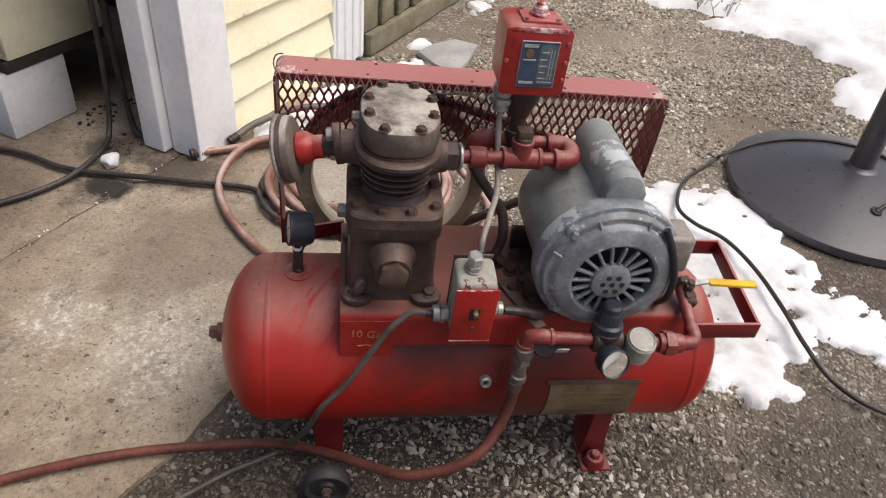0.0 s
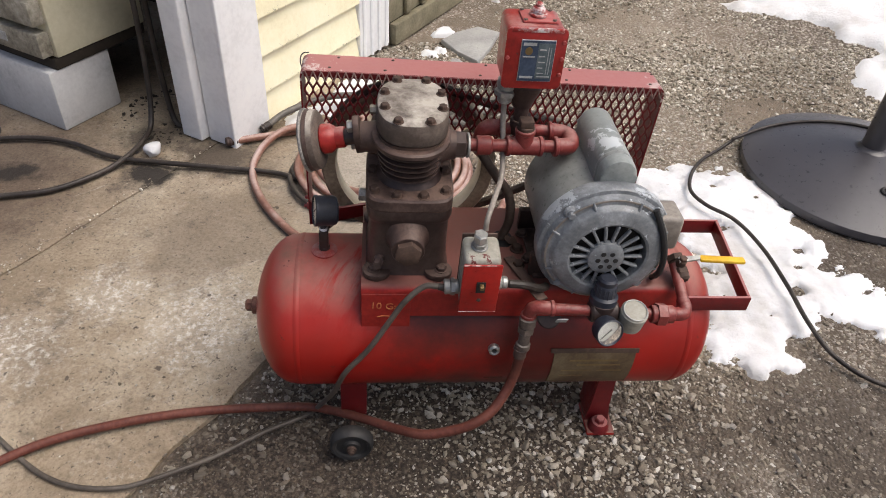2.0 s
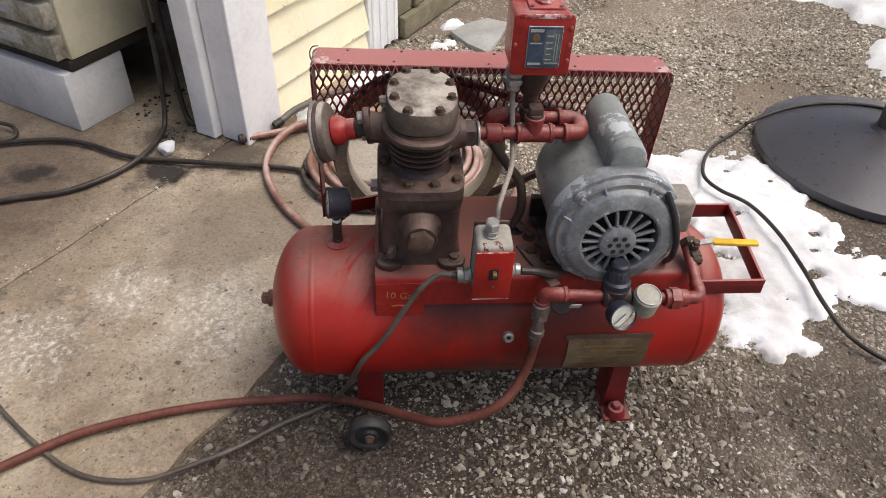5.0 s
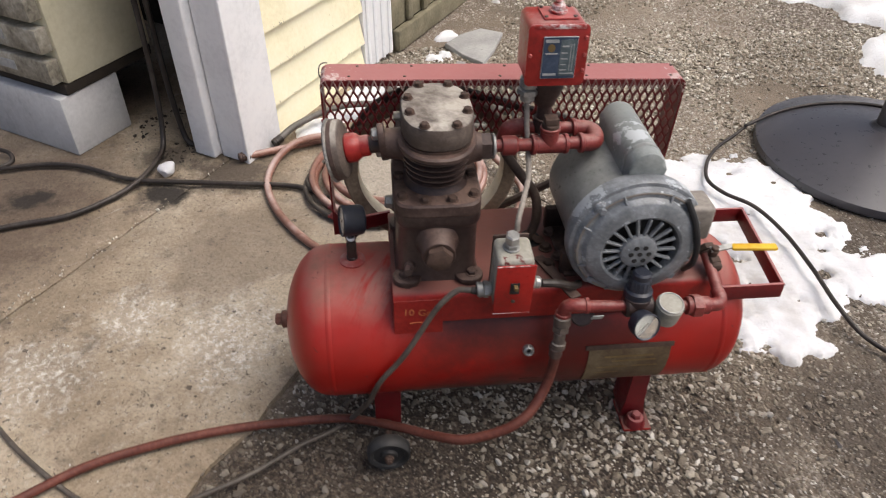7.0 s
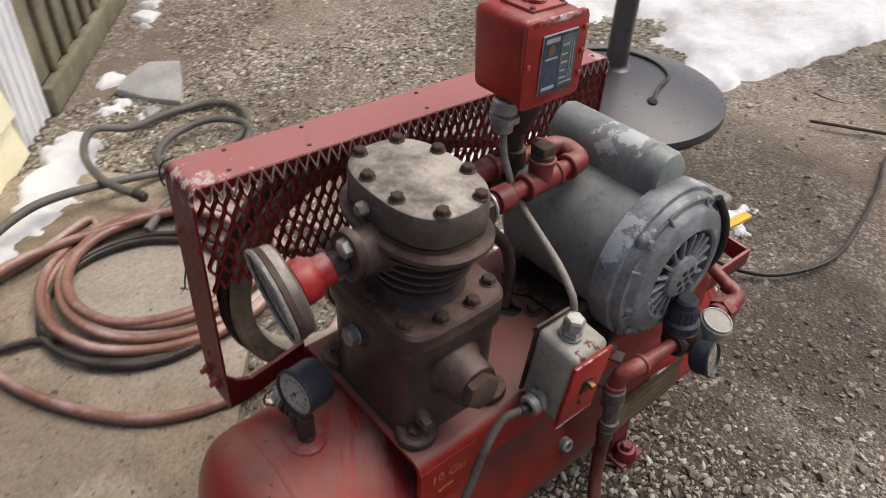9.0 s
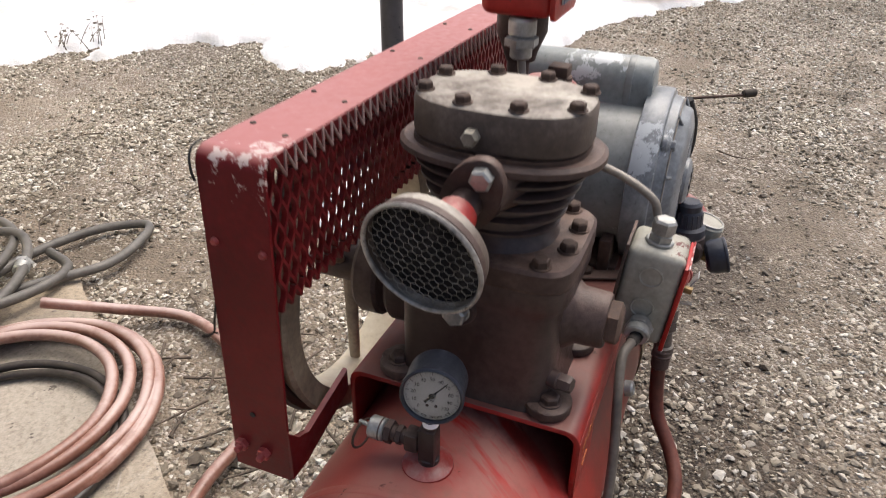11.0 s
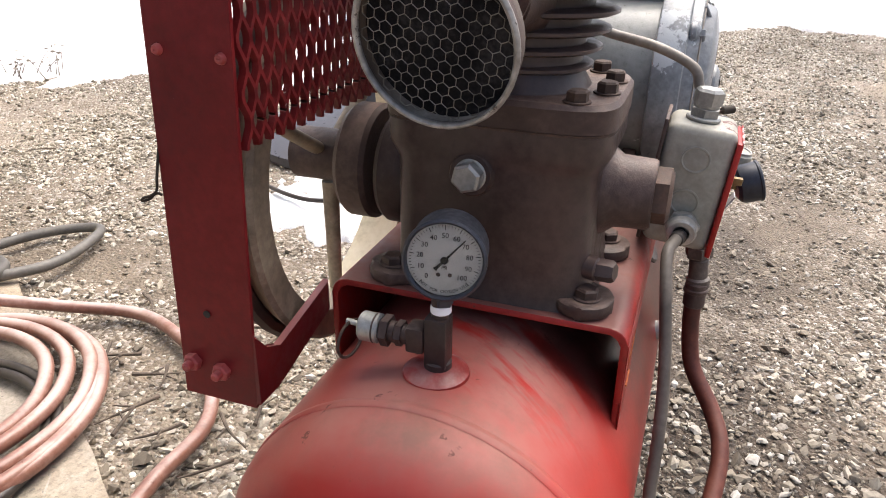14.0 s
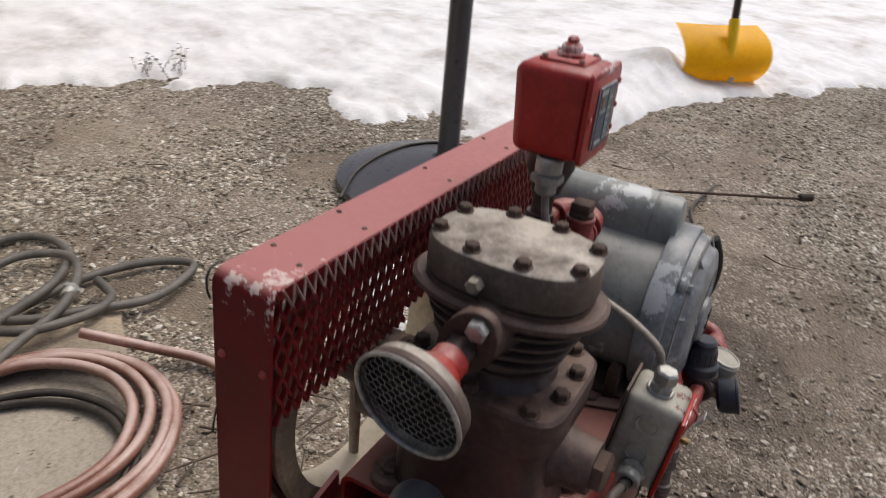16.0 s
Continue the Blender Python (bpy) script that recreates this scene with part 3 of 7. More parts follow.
def hexnut(r, h, at=(0, 0, 0), axis=(0, 0, 1), spin=0.0, washer=0.0):
    bm = bmesh.new()
    a = [bm.verts.new((r * math.cos(spin + i * math.pi / 3), r * math.sin(spin + i * math.pi / 3), 0)) for i in range(6)]
    b = [bm.verts.new((v.co.x, v.co.y, h * 0.82)) for v in a]
    c = [bm.verts.new((v.co.x * 0.8, v.co.y * 0.8, h)) for v in a]
    for p, q in ((a, b), (b, c)):
        for i in range(6):
            bm.faces.new((p[i], p[(i + 1) % 6], q[(i + 1) % 6], q[i]))
    bm.faces.new(c)
    bm.faces.new(a[::-1])
    if washer:
        bm = join(bm, disc(r * 1.25, washer, (0, 0, -washer * 0.9), seg=16, bev=0.0003))
    bm.transform(facing(at, axis))
    return bm


def spline(pts, n=8):
    """A smooth run through the points (Catmull-Rom)."""
    p = [Vector(q) for q in pts]
    p = [p[0] * 2 - p[1]] + p + [p[-1] * 2 - p[-2]]
    out = []
    for i in range(1, len(p) - 2):
        a, b, c, d = p[i - 1:i + 3]
        for k in range(n):
            u = k / n
            out.append(0.5 * (2 * b + (c - a) * u + (2 * a - 5 * b + 4 * c - d) * u * u + (3 * b - a - 3 * c + d) * u ** 3))
    out.append(p[-2])
    return out


def tube(pts, r, seg=14, n=8, smooth=True, flat=1.0):
    """A round bar along a run of points, closed at its ends."""
    run = spline(pts, n) if smooth else [Vector(q) for q in pts]
    bm, rings, side = bmesh.new(), [], None
    for i, c in enumerate(run):
        d = (run[min(i + 1, len(run) - 1)] - run[max(i - 1, 0)]).normalized()
        if side is None:
            side = d.cross(Vector((0, 0, 1)) if abs(d.z) < 0.9 else Vector((1, 0, 0))).normalized()
        side = (side - d * side.dot(d)).normalized()
        up = d.cross(side)
        rr = r(i / (len(run) - 1)) if callable(r) else r
        rings.append([bm.verts.new(c + (side * math.cos(math.tau * k / seg) + up * flat * math.sin(math.tau * k / seg)) * rr) for k in range(seg)])
    for a, b in zip(rings, rings[1:]):
        for k in range(seg):
            bm.faces.new((a[k], a[(k + 1) % seg], b[(k + 1) % seg], b[k]))
    bm.faces.new(rings[0][::-1])
    bm.faces.new(rings[-1])
    return bm


def prism(outline, depth, m=None, bev=0.0, holes=()):
    """A flat outline in xy, raised by depth along z; bevelled rims."""
    bm = bmesh.new()
    lo = [bm.verts.new((x, y, 0)) for x, y in outline]
    hi = [bm.verts.new((x, y, depth)) for x, y in outline]
    n = len(outline)
    for i in range(n):
        bm.faces.new((lo[i], lo[(i + 1) % n], hi[(i + 1) % n], hi[i]))
    caps = [bm.faces.new(lo[::-1]), bm.faces.new(hi)]
    if bev:
        bmesh.ops.bevel(bm, geom=[e for f in caps for e in f.edges], offset=bev, segments=2, affect="EDGES", profile=0.5)
    if m:
        bm.transform(m)
    return bm


def rounded(w, h, r, n=5, cx=0.0, cy=0.0):
    """The outline of a rectangle with round corners, about its middle."""
    out = []
    for sx, sy, a in ((1, 1, 0), (-1, 1, 90), (-1, -1, 180), (1, -1, 270)):
        for k in range(n + 1):
            t = radians(a + 90 * k / n)
            out.append((cx + sx * (w / 2 - r) + r * math.cos(t), cy + sy * (h / 2 - r) + r * math.sin(t)))
    return out


def oval(a, b, n=40, p=2.4):
    return [(a * math.copysign(abs(math.cos(t)) ** (2 / p), math.cos(t)), b * math.copysign(abs(math.sin(t)) ** (2 / p), math.sin(t))) for t in (math.tau * i / n for i in range(n))]


def writing(name, text, size, m, material, parent, spacing=1.0):
    """Raised lettering in the built-in font, as a mesh."""
    cu = bpy.data.curves.new(name, "FONT")
    cu.body, cu.size, cu.align_x, cu.align_y, cu.extrude, cu.space_character, cu.resolution_u = text, size, "CENTER", "CENTER", 0.00015, spacing, 3
    tmp = bpy.data.objects.new(name, cu)
    me = bpy.data.meshes.new_from_object(tmp)
    bpy.data.objects.remove(tmp)
    bpy.data.curves.remove(cu)
    me.materials.clear()
    me.materials.append(material)
    return put(name, me, m, parent)


# ---- setting ----
def sheet(name, xs, ys, height, keep=None, uv=False):
    """A height field over the grid lines xs, ys, as mesh data; keep picks the cells that stay."""
    X, Y = np.meshgrid(xs, ys)
    Z = height(X, Y)
    nx, ny = len(xs), len(ys)
    idx = np.arange(nx * ny).reshape(ny, nx)
    q = np.stack([idx[:-1, :-1], idx[:-1, 1:], idx[1:, 1:], idx[1:, :-1]], -1).reshape(-1, 4)
    v = np.stack([X, Y, Z], -1).reshape(-1, 3)
    if keep is not None:
        k = keep(X, Y).reshape(-1)
        q = q[k[q].any(1)]
        used, inv = np.unique(q, return_inverse=True)
        v, q = v[used], inv.reshape(-1, 4)
    me = bpy.data.meshes.new(name)
    me.from_pydata(v.tolist(), [], q.tolist())
    me.polygons.foreach_set("use_smooth", [True] * len(q))
    return me


def waves(X, Y, seed, scale, octaves=4):
    """Smooth random relief, about -1 to 1, from sums of turned sines."""
    g = np.random.RandomState(seed)
    out, amp, total = np.zeros_like(X), 1.0, 0.0
    for o in range(octaves):
        for _ in range(5):
            a, p = g.uniform(0, math.tau), g.uniform(0, math.tau)
            out = out + amp * np.sin((X * math.cos(a) + Y * math.sin(a)) * scale * 2 ** o * g.uniform(0.7, 1.4) + p) / 2.2
        total += amp
        amp *= 0.55
    return out / total


def lines(lo, hi, step, far, grow=1.25):
    """Grid lines: even between lo and hi, then wider and wider out to far."""
    mid_ = list(np.arange(lo, hi, step))
    up, s = [mid_[-1]], step
    while up[-1] < far:
        s *= grow
        up.append(up[-1] + s)
    dn, s = [mid_[0]], step
    while dn[-1] > -far:
        s *= grow
        dn.append(dn[-1] - s)
    return np.array(dn[:0:-1] + mid_ + up[1:])


def ground_height(X, Y):
    near = np.exp(-((X - 0.8) ** 2 + (Y - 0.8) ** 2) / 60)
    return (0.006 * waves(X, Y, 3, 3.0) + 0.0035 * waves(X, Y, 4, 40, 3)) * near - 0.006


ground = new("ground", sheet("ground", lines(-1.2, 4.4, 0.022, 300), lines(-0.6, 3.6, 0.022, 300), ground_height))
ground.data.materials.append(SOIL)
tagged(ground, "brown gravelly yard soil with small stones", "ground", kind="structure")

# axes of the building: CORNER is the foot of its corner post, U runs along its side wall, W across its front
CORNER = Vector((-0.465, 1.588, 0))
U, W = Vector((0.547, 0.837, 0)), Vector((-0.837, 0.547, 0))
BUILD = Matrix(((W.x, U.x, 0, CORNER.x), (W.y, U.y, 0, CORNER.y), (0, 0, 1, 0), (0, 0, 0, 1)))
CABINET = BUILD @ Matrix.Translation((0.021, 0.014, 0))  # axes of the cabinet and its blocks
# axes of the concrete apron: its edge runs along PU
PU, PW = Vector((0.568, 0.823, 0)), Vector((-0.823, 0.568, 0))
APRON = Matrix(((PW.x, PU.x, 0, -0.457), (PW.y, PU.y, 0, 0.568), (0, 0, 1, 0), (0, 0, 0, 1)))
PAD_END = 1.336


def slab(name, t0, t1, s0, s1, rough_edges, parent, seed):
    ts, ss = np.linspace(t0, t1, max(2, int((t1 - t0) / 0.03))), np.linspace(s0, s1, int((s1 - s0) / 0.03))
    bm = bmesh.new()
    top = [[None] * len(ts) for _ in ss]
    for j, s in enumerate(ss):
        for i, t in enumerate(ts):
            edge = rough_edges * (noise.noise((s * 9, seed, 0)) * 0.012 + noise.noise((s * 90, seed, 8)) * 0.003 + noise.noise((s * 40, seed, 5)) * 0.005)
            tt = t + (edge if i == 0 else 0) - (0.4 * edge if i == len(ts) - 1 else 0)
            e2 = (noise.noise((t * 9, seed, 9)) * 0.02) if j in (0, len(ss) - 1) else 0
            drop = 0.006 if (i in (0, len(ts) - 1) or j in (0, len(ss) - 1)) else 0
            top[j][i] = bm.verts.new((tt, s + e2, 0.014 - drop + 0.0015 * noise.noise((t * 4, s * 4, seed))))
    for j in range(len(ss) - 1):
        for i in range(len(ts) - 1):
            bm.faces.new((top[j][i], top[j][i + 1], top[j + 1][i + 1], top[j + 1][i]))
    rim = [e for e in bm.edges if e.is_boundary]
    ext = bmesh.ops.extrude_edge_only(bm, edges=rim)
    for v in ext["geom"]:
        if isinstance(v, bmesh.types.BMVert):
            v.co.z = -0.09
    bm.transform(APRON)
    return part(name, bm, CONCRETE, parent)


pavement = thing("pavement", (-0.9, 1.0, -0.09), "stained worn concrete apron with a cracked joint", "pavement", kind="structure")
slab("slab", 0.0, 0.618, -3.2, PAD_END, 1.0, pavement, 1)
slab("slab", 0.622, 4.4, -3.2, PAD_END + 3.5, 0.7, pavement, 2)


def in_pad(X, Y):
    t = (X + 0.457) * PW.x + (Y - 0.568) * PW.y
    s = (X + 0.457) * PU.x + (Y - 0.568) * PU.y
    return (t > -0.004) & ((s < PAD_END) | (t > 0.62))


# building: plain box with an open front bay; unseen walls and ceiling added against daylight
wall_side = solo("wall_side", join(block(0.02, 0.14, 0.124, 4.2, 0.0, 2.45, 0, 1, BUILD)), INSIDE, "near-black added lining on the unseen inside of the side wall", "wall", kind="structure")
wall_back = solo("wall_back", block(0.14, 3.4, 4.08, 4.2, 0.0, 2.45, 0, 1, BUILD), INSIDE, "near-black unseen back wall, added to keep the garage dark", "wall", kind="structure")
wall_far = solo("wall_far", block(3.4, 3.52, 0.0, 4.2, 0.0, 2.45, 0, 1, BUILD), INSIDE, "near-black unseen far wall, added to keep the garage dark", "wall", kind="structure")
wall_lintel = solo("wall_lintel", block(0.15, 3.4, 0.0, 0.12, 2.15, 2.45, 0.004, 1, BUILD), WHITE, "white unseen lintel, added over the garage opening to keep light out", "wall", kind="structure")
ceiling = solo("ceiling", block(-0.06, 3.6, -0.06, 4.3, 2.452, 2.56, 0.005, 1, BUILD), INSIDE, "near-black unseen ceiling, added to keep the garage dark", "ceiling", kind="structure")
# black sheet painting the dark gap between cabinet and post
solo("wall_partition", block(0.142, 2.4, 0.60, 0.64, 0.016, 2.4, 0.003, 1, BUILD), INSIDE, "near-black sheet standing for the darkness inside the garage opening", "wall", kind="structure")

post = thing("corner_post", CORNER, "white painted wooden corner post with trim boards", "post", kind="structure")
part("core", block(-0.019, 0.129, -0.006, 0.122, 0.012, 2.449, 0.004, 2, BUILD), WHITE, post)
part("trim_board", block(-0.026, 0.058, -0.013, -0.005, 0.014, 2.449, 0.004, 3, BUILD), WHITE, post)
part("trim_board", block(-0.033, -0.018, -0.0135, 0.130, 0.010, 2.449, 0.004, 3, BUILD), WHITE, post)
part("trim_board", block(0.062, 0.131, -0.038, 0.0, 0.018, 2.449, 0.005, 3, BUILD), WHITE, post)

siding = thing("siding", CORNER, "pale yellow clapboard siding, dirty along its lower edges", "siding", kind="structure")
course = 0.1040
for i in range(24):
    z = 0.001 + i * course
    if z + course > 2.45:
        break
    bm = bmesh.new()
    prof = [(0.02, z + course + 0.012), (0.008, z + course + 0.012), (-0.014, z + 0.005), (-0.014, z), (0.0, z), (0.02, z + 0.01)]
    a = [bm.verts.new((t, 0.131, zz)) for t, zz in prof]
    b = [bm.verts.new((t, 0.618, zz)) for t, zz in prof]
    for k in range(len(prof)):
        bm.faces.new((a[k], a[(k + 1) % 6], b[(k + 1) % 6], b[k]))
    bm.faces.new(a[::-1])
    bm.faces.new(b)
    bm.transform(BUILD)
    part("clapboard", bm, SIDING, siding, sharp=0.3)

corner_board = thing("corner_board", CORNER + U * 0.61, "white fluted downspout trim at the end of the siding", "trim", kind="structure")
part("board", block(-0.012, 0.02, 0.621, 0.800, 0.012, 2.44, 0.004, 2, BUILD), WHITE, corner_board)
for k in range(4):
    part("flute", tube([BUILD @ Vector((-0.012, 0.643 + k * 0.045, 0.014)), BUILD @ Vector((-0.012, 0.643 + k * 0.045, 2.43))], 0.008, 8, 1, False), WHITE, corner_board)

fence = thing("fence", CORNER + U * 2.0, "weathered board fence with battens and a base plank", "fence", kind="structure")
part("base_plank", block(-0.03, 0.0, 0.815, 4.6, 0.0, 0.075, 0.006, 2, BUILD), FENCE, fence)
part("rail", block(0.02, 0.06, 0.815, 4.6, 1.3, 1.39, 0.004, 1, BUILD), FENCE, fence)
rng = random.Random(5)
for k in range(33):
    s = 0.815 + k * 0.112
    part("fence_board", block(0.0, 0.018, s + 0.002, s + 0.108, 0.072, 1.68 + rng.uniform(-0.01, 0.01), 0.003, 1, BUILD), FENCE, fence)
    part("batten", block(-0.018, 0.0, s + 0.093, s + 0.129, 0.078, 1.66, 0.008, 2, BUILD), FENCE, fence)


# ---- snow ----
def blobs(X, Y, spots, seed, edge=0.22, freq=16, holes=()):
    f = np.full_like(X, -9.0)
    for cx, cy, a, b, turn in spots:
        c, s = math.cos(radians(turn)), math.sin(radians(turn))
        dx, dy = X - cx, Y - cy
        f = np.maximum(f, 1 - np.sqrt(((dx * c + dy * s) / a) ** 2 + ((-dx * s + dy * c) / b) ** 2))
    for cx, cy, a, b, turn in holes:
        c, s = math.cos(radians(turn)), math.sin(radians(turn))
        dx, dy = X - cx, Y - cy
        f = f - 0.62 * np.exp(-((dx * c + dy * s) / a) ** 2 - ((-dx * s + dy * c) / b) ** 2)
    return f - 0.4 * edge + edge * waves(X, Y, seed, freq, 5)


def snow_patch(name, spots, x0, x1, y0, y1, thick, seed, label, edge=0.22, step=0.009, freq=16, holes=()):
    def height(X, Y):
        f = np.clip(blobs(X, Y, spots, seed, edge, freq, holes), -0.05, 0.6)
        return ground_height(X, Y) + np.where(f > 0, thick * (1 - np.exp(-f * 9)), f * 0.25) + (0.0035 * waves(X, Y, seed + 1, 50, 3) + 0.004 * waves(X, Y, seed + 2, 21, 3)) * np.clip(f * 6, 0, 1) + 0.001

    me = sheet(name, np.arange(x0, x1, step), np.arange(y0, y1, step), height, lambda X, Y: blobs(X, Y, spots, seed, edge, freq, holes) > -0.02)
    me.materials.append(SNOW)
    ob = new(name, me)
    return tagged(ob, label, "snow", kind="stuff")


snow_patch("snow_patch", [(0.738, 1.398, 0.15, 0.11, 0), (0.877, 1.318, 0.17, 0.14, -30), (0.789, 1.189, 0.22, 0.20, 0), (0.857, 1.036, 0.18, 0.16, 0), (0.959, 0.942, 0.15, 0.12, -30), (0.758, 0.942, 0.21, 0.17, 0), (0.704, 0.837, 0.15, 0.09, 20), (0.681, 0.779, 0.045, 0.07, -20)],
           0.45, 1.35, 0.55, 1.7, 0.012, 21, "thin melting snow patch on the gravel behind the compressor", 0.36, 0.005, 40,
           [(0.770, 1.204, 0.05, 0.025, 20), (0.902, 1.058, 0.03, 0.024, 60), (0.876, 0.987, 0.02, 0.02, 0), (0.772, 0.908, 0.03, 0.022, 0), (0.986, 0.942, 0.03, 0.022, 0), (0.738, 1.421, 0.03, 0.018, 0), (0.880, 0.834, 0.10, 0.035, 15)])
snow_patch("snow_patch", [(-0.285, 1.72, 0.10, 0.055, 57), (-0.215, 1.80, 0.15, 0.075, 57), (-0.135, 1.91, 0.16, 0.085, 57), (-0.055, 2.02, 0.12, 0.075, 50)], -0.50, 0.25, 1.5, 2.3, 0.032, 31, "snow left along the foot of the siding", 0.45, 0.007, 30)
snow_patch("snow_patch", [(0.108, 2.215, 0.075, 0.045, 5), (0.190, 2.385, 0.075, 0.035, 60), (0.160, 2.10, 0.022, 0.016, 0), (0.47, 2.80, 0.10, 0.05, 60)], -0.05, 0.7, 2.0, 2.95, 0.016, 41, "small lumps of snow by the fence", 0.75, 0.006, 30)


def bank_edge(Y):
    """Where the snow field begins, by distance along the yard."""
    return np.interp(Y, [-6.00, -0.40, 0.26, 0.72, 1.06, 1.15, 1.20, 1.25, 1.38, 1.74, 2.01, 2.17, 2.33, 2.47, 2.65, 2.94, 3.22, 3.72, 9.00], [3.75, 3.75, 3.75, 3.25, 2.62, 2.25, 1.85, 1.62, 1.58, 1.82, 1.54, 1.74, 1.75, 1.66, 1.50, 1.30, 0.88, 0.76, 0.72])


def bank_f(X, Y):
    return (X - bank_edge(Y)) * 1.6 + 0.22 * waves(X, Y, 61, 5, 4) + 0.14 * waves(X, Y, 63, 24, 4)


def bank_height(X, Y):
    f = np.clip(bank_f(X, Y), -0.1, 60)
    return ground_height(X, Y) + np.where(f > 0, 0.035 * (1 - np.exp(-f * 10)) + 0.045 * np.clip(f - 0.3, 0, 1.5), f * 0.3) + 0.003 * waves(X, Y, 62, 5, 3) * np.clip(f * 3, 0, 1) + 0.075 * np.exp(-((X - 2.93) / 0.16) ** 2 - ((Y - 1.22) / 0.16) ** 2)


snow_field = new("snow_field", sheet("snow_field", lines(0.8, 6.0, 0.025, 280), lines(-1.2, 4.8, 0.025, 280), bank_height, lambda X, Y: (bank_f(X, Y) > -0.02) & (X > 0.6)))
snow_field.data.materials.append(SNOW)
tagged(snow_field, "broad field of old trodden snow beyond the gravel", "snow", kind="stuff")


# ---- gravel ----
def pebbles(name, n, x0, x1, y0, y1, lo, hi, seed, keep, label, fine=False):
    """Loose stones as one mesh: squashed, turned and dented solids of twenty faces, or of eight where they are fine."""
    g = np.random.RandomState(seed)
    if fine:
        base = np.array([(1, 0, 0), (-1, 0, 0), (0, 1, 0), (0, -1, 0), (0, 0, 1), (0, 0, -1)]) * 1.15
        tri = np.array([(0, 2, 4), (2, 1, 4), (1, 3, 4), (3, 0, 4), (2, 0, 5), (1, 2, 5), (3, 1, 5), (0, 3, 5)])
    else:
        p = (1 + 5 ** 0.5) / 2
        base = np.array([(-1, p, 0), (1, p, 0), (-1, -p, 0), (1, -p, 0), (0, -1, p), (0, 1, p), (0, -1, -p), (0, 1, -p), (p, 0, -1), (p, 0, 1), (-p, 0, -1), (-p, 0, 1)]) / 1.9
        tri = np.array([(0, 11, 5), (0, 5, 1), (0, 1, 7), (0, 7, 10), (0, 10, 11), (1, 5, 9), (5, 11, 4), (11, 10, 2), (10, 7, 6), (7, 1, 8), (3, 9, 4), (3, 4, 2), (3, 2, 6), (3, 6, 8), (3, 8, 9), (4, 9, 5), (2, 4, 11), (6, 2, 10), (8, 6, 7), (9, 8, 1)])
    k_ = len(base)
    X, Y = g.uniform(x0, x1, n), g.uniform(y0, y1, n)
    k = keep(X, Y, g)
    X, Y = X[k], Y[k]
    n = len(X)
    r = lo + (hi - lo) * g.beta(0.9, 4.2, n) * 1.15
    shape = base[None] * (1 + g.uniform(-0.32, 0.32, (n, k_, 1)))
    for _ in range(0 if fine else 5):
        d_ = g.normal(0, 1, (n, 1, 3))
        d_ /= np.linalg.norm(d_, axis=2, keepdims=True)
        over = np.clip((shape * d_).sum(2, keepdims=True) - g.uniform(0.35, 0.7, (n, 1, 1)), 0, None)
        shape = shape - over * d_
    shape = shape * np.stack([g.uniform(0.8, 1.45, n), g.uniform(0.65, 1.05, n), g.uniform(0.4, 0.8, n)], -1)[:, None]
    a = g.uniform(0, math.tau, n)
    tilt = g.normal(0, 0.35, n)
    c, s = np.cos(a)[:, None], np.sin(a)[:, None]
    x, y, z = shape[..., 0], shape[..., 1], shape[..., 2]
    x, z = x * np.cos(tilt)[:, None] + z * np.sin(tilt)[:, None], z * np.cos(tilt)[:, None] - x * np.sin(tilt)[:, None]
    v = np.stack([(x * c - y * s), (x * s + y * c), z], -1) * r[:, None, None]
    v[..., 0] += X[:, None]
    v[..., 1] += Y[:, None]
    v[..., 2] += (ground_height(X, Y) + r * g.uniform(-0.25, 0.4, n))[:, None]
    f = (tri[None] + k_ * np.arange(n)[:, None, None]).reshape(-1, 3)
    me = bpy.data.meshes.new(name)
    me.vertices.add(n * k_)
    me.vertices.foreach_set("co", v.reshape(-1))
    me.loops.add(len(f) * 3)
    me.loops.foreach_set("vertex_index", f.reshape(-1))
    me.polygons.add(len(f))
    me.polygons.foreach_set("loop_start", np.arange(len(f)) * 3)
    me.update(calc_edges=True)
    me.shade_flat()
    me.materials.append(GRAVEL)
    return tagged(new(name, me), label, "gravel", kind="stuff")


def keep_gravel(X, Y, g):
    bare = waves(X, Y, 71, 3.2, 4)
    heap = 1.6 * np.exp(-((X - 0.32) / 0.36) ** 2 - ((Y - 0.48) / 0.24) ** 2) + 1.6 * np.exp(-((X - 0.28) / 0.55) ** 2 - ((Y - 1.28) / 0.55) ** 2)
    return ~in_pad(X, Y) & (g.uniform(0, 1, len(X)) < np.clip(0.66 - 2.6 * bare + 0.8 * heap, 0.08, 1.0) * np.clip(((X + 0.20) / 0.34) ** 2 + ((Y - 0.56) / 0.20) ** 2 + 0.35 * waves(X, Y, 74, 14, 3), 0.16, 1.0) * np.clip(0.72 + 0.6 * (X + 0.1) + 1.6 * (Y - 0.7), 0.62, 1.0) * np.clip(((X - 0.84) / 0.36) ** 2 + ((Y - 0.58) / 0.28) ** 2 - 0.35 + 0.5 * waves(X, Y, 72, 9, 3), 0.22, 1.0) * np.clip(((X - 1.12) / 0.42) ** 2 + ((Y - 0.95) / 0.42) ** 2 - 0.4 + 0.5 * waves(X, Y, 73, 9, 3), 0.14, 1.0))


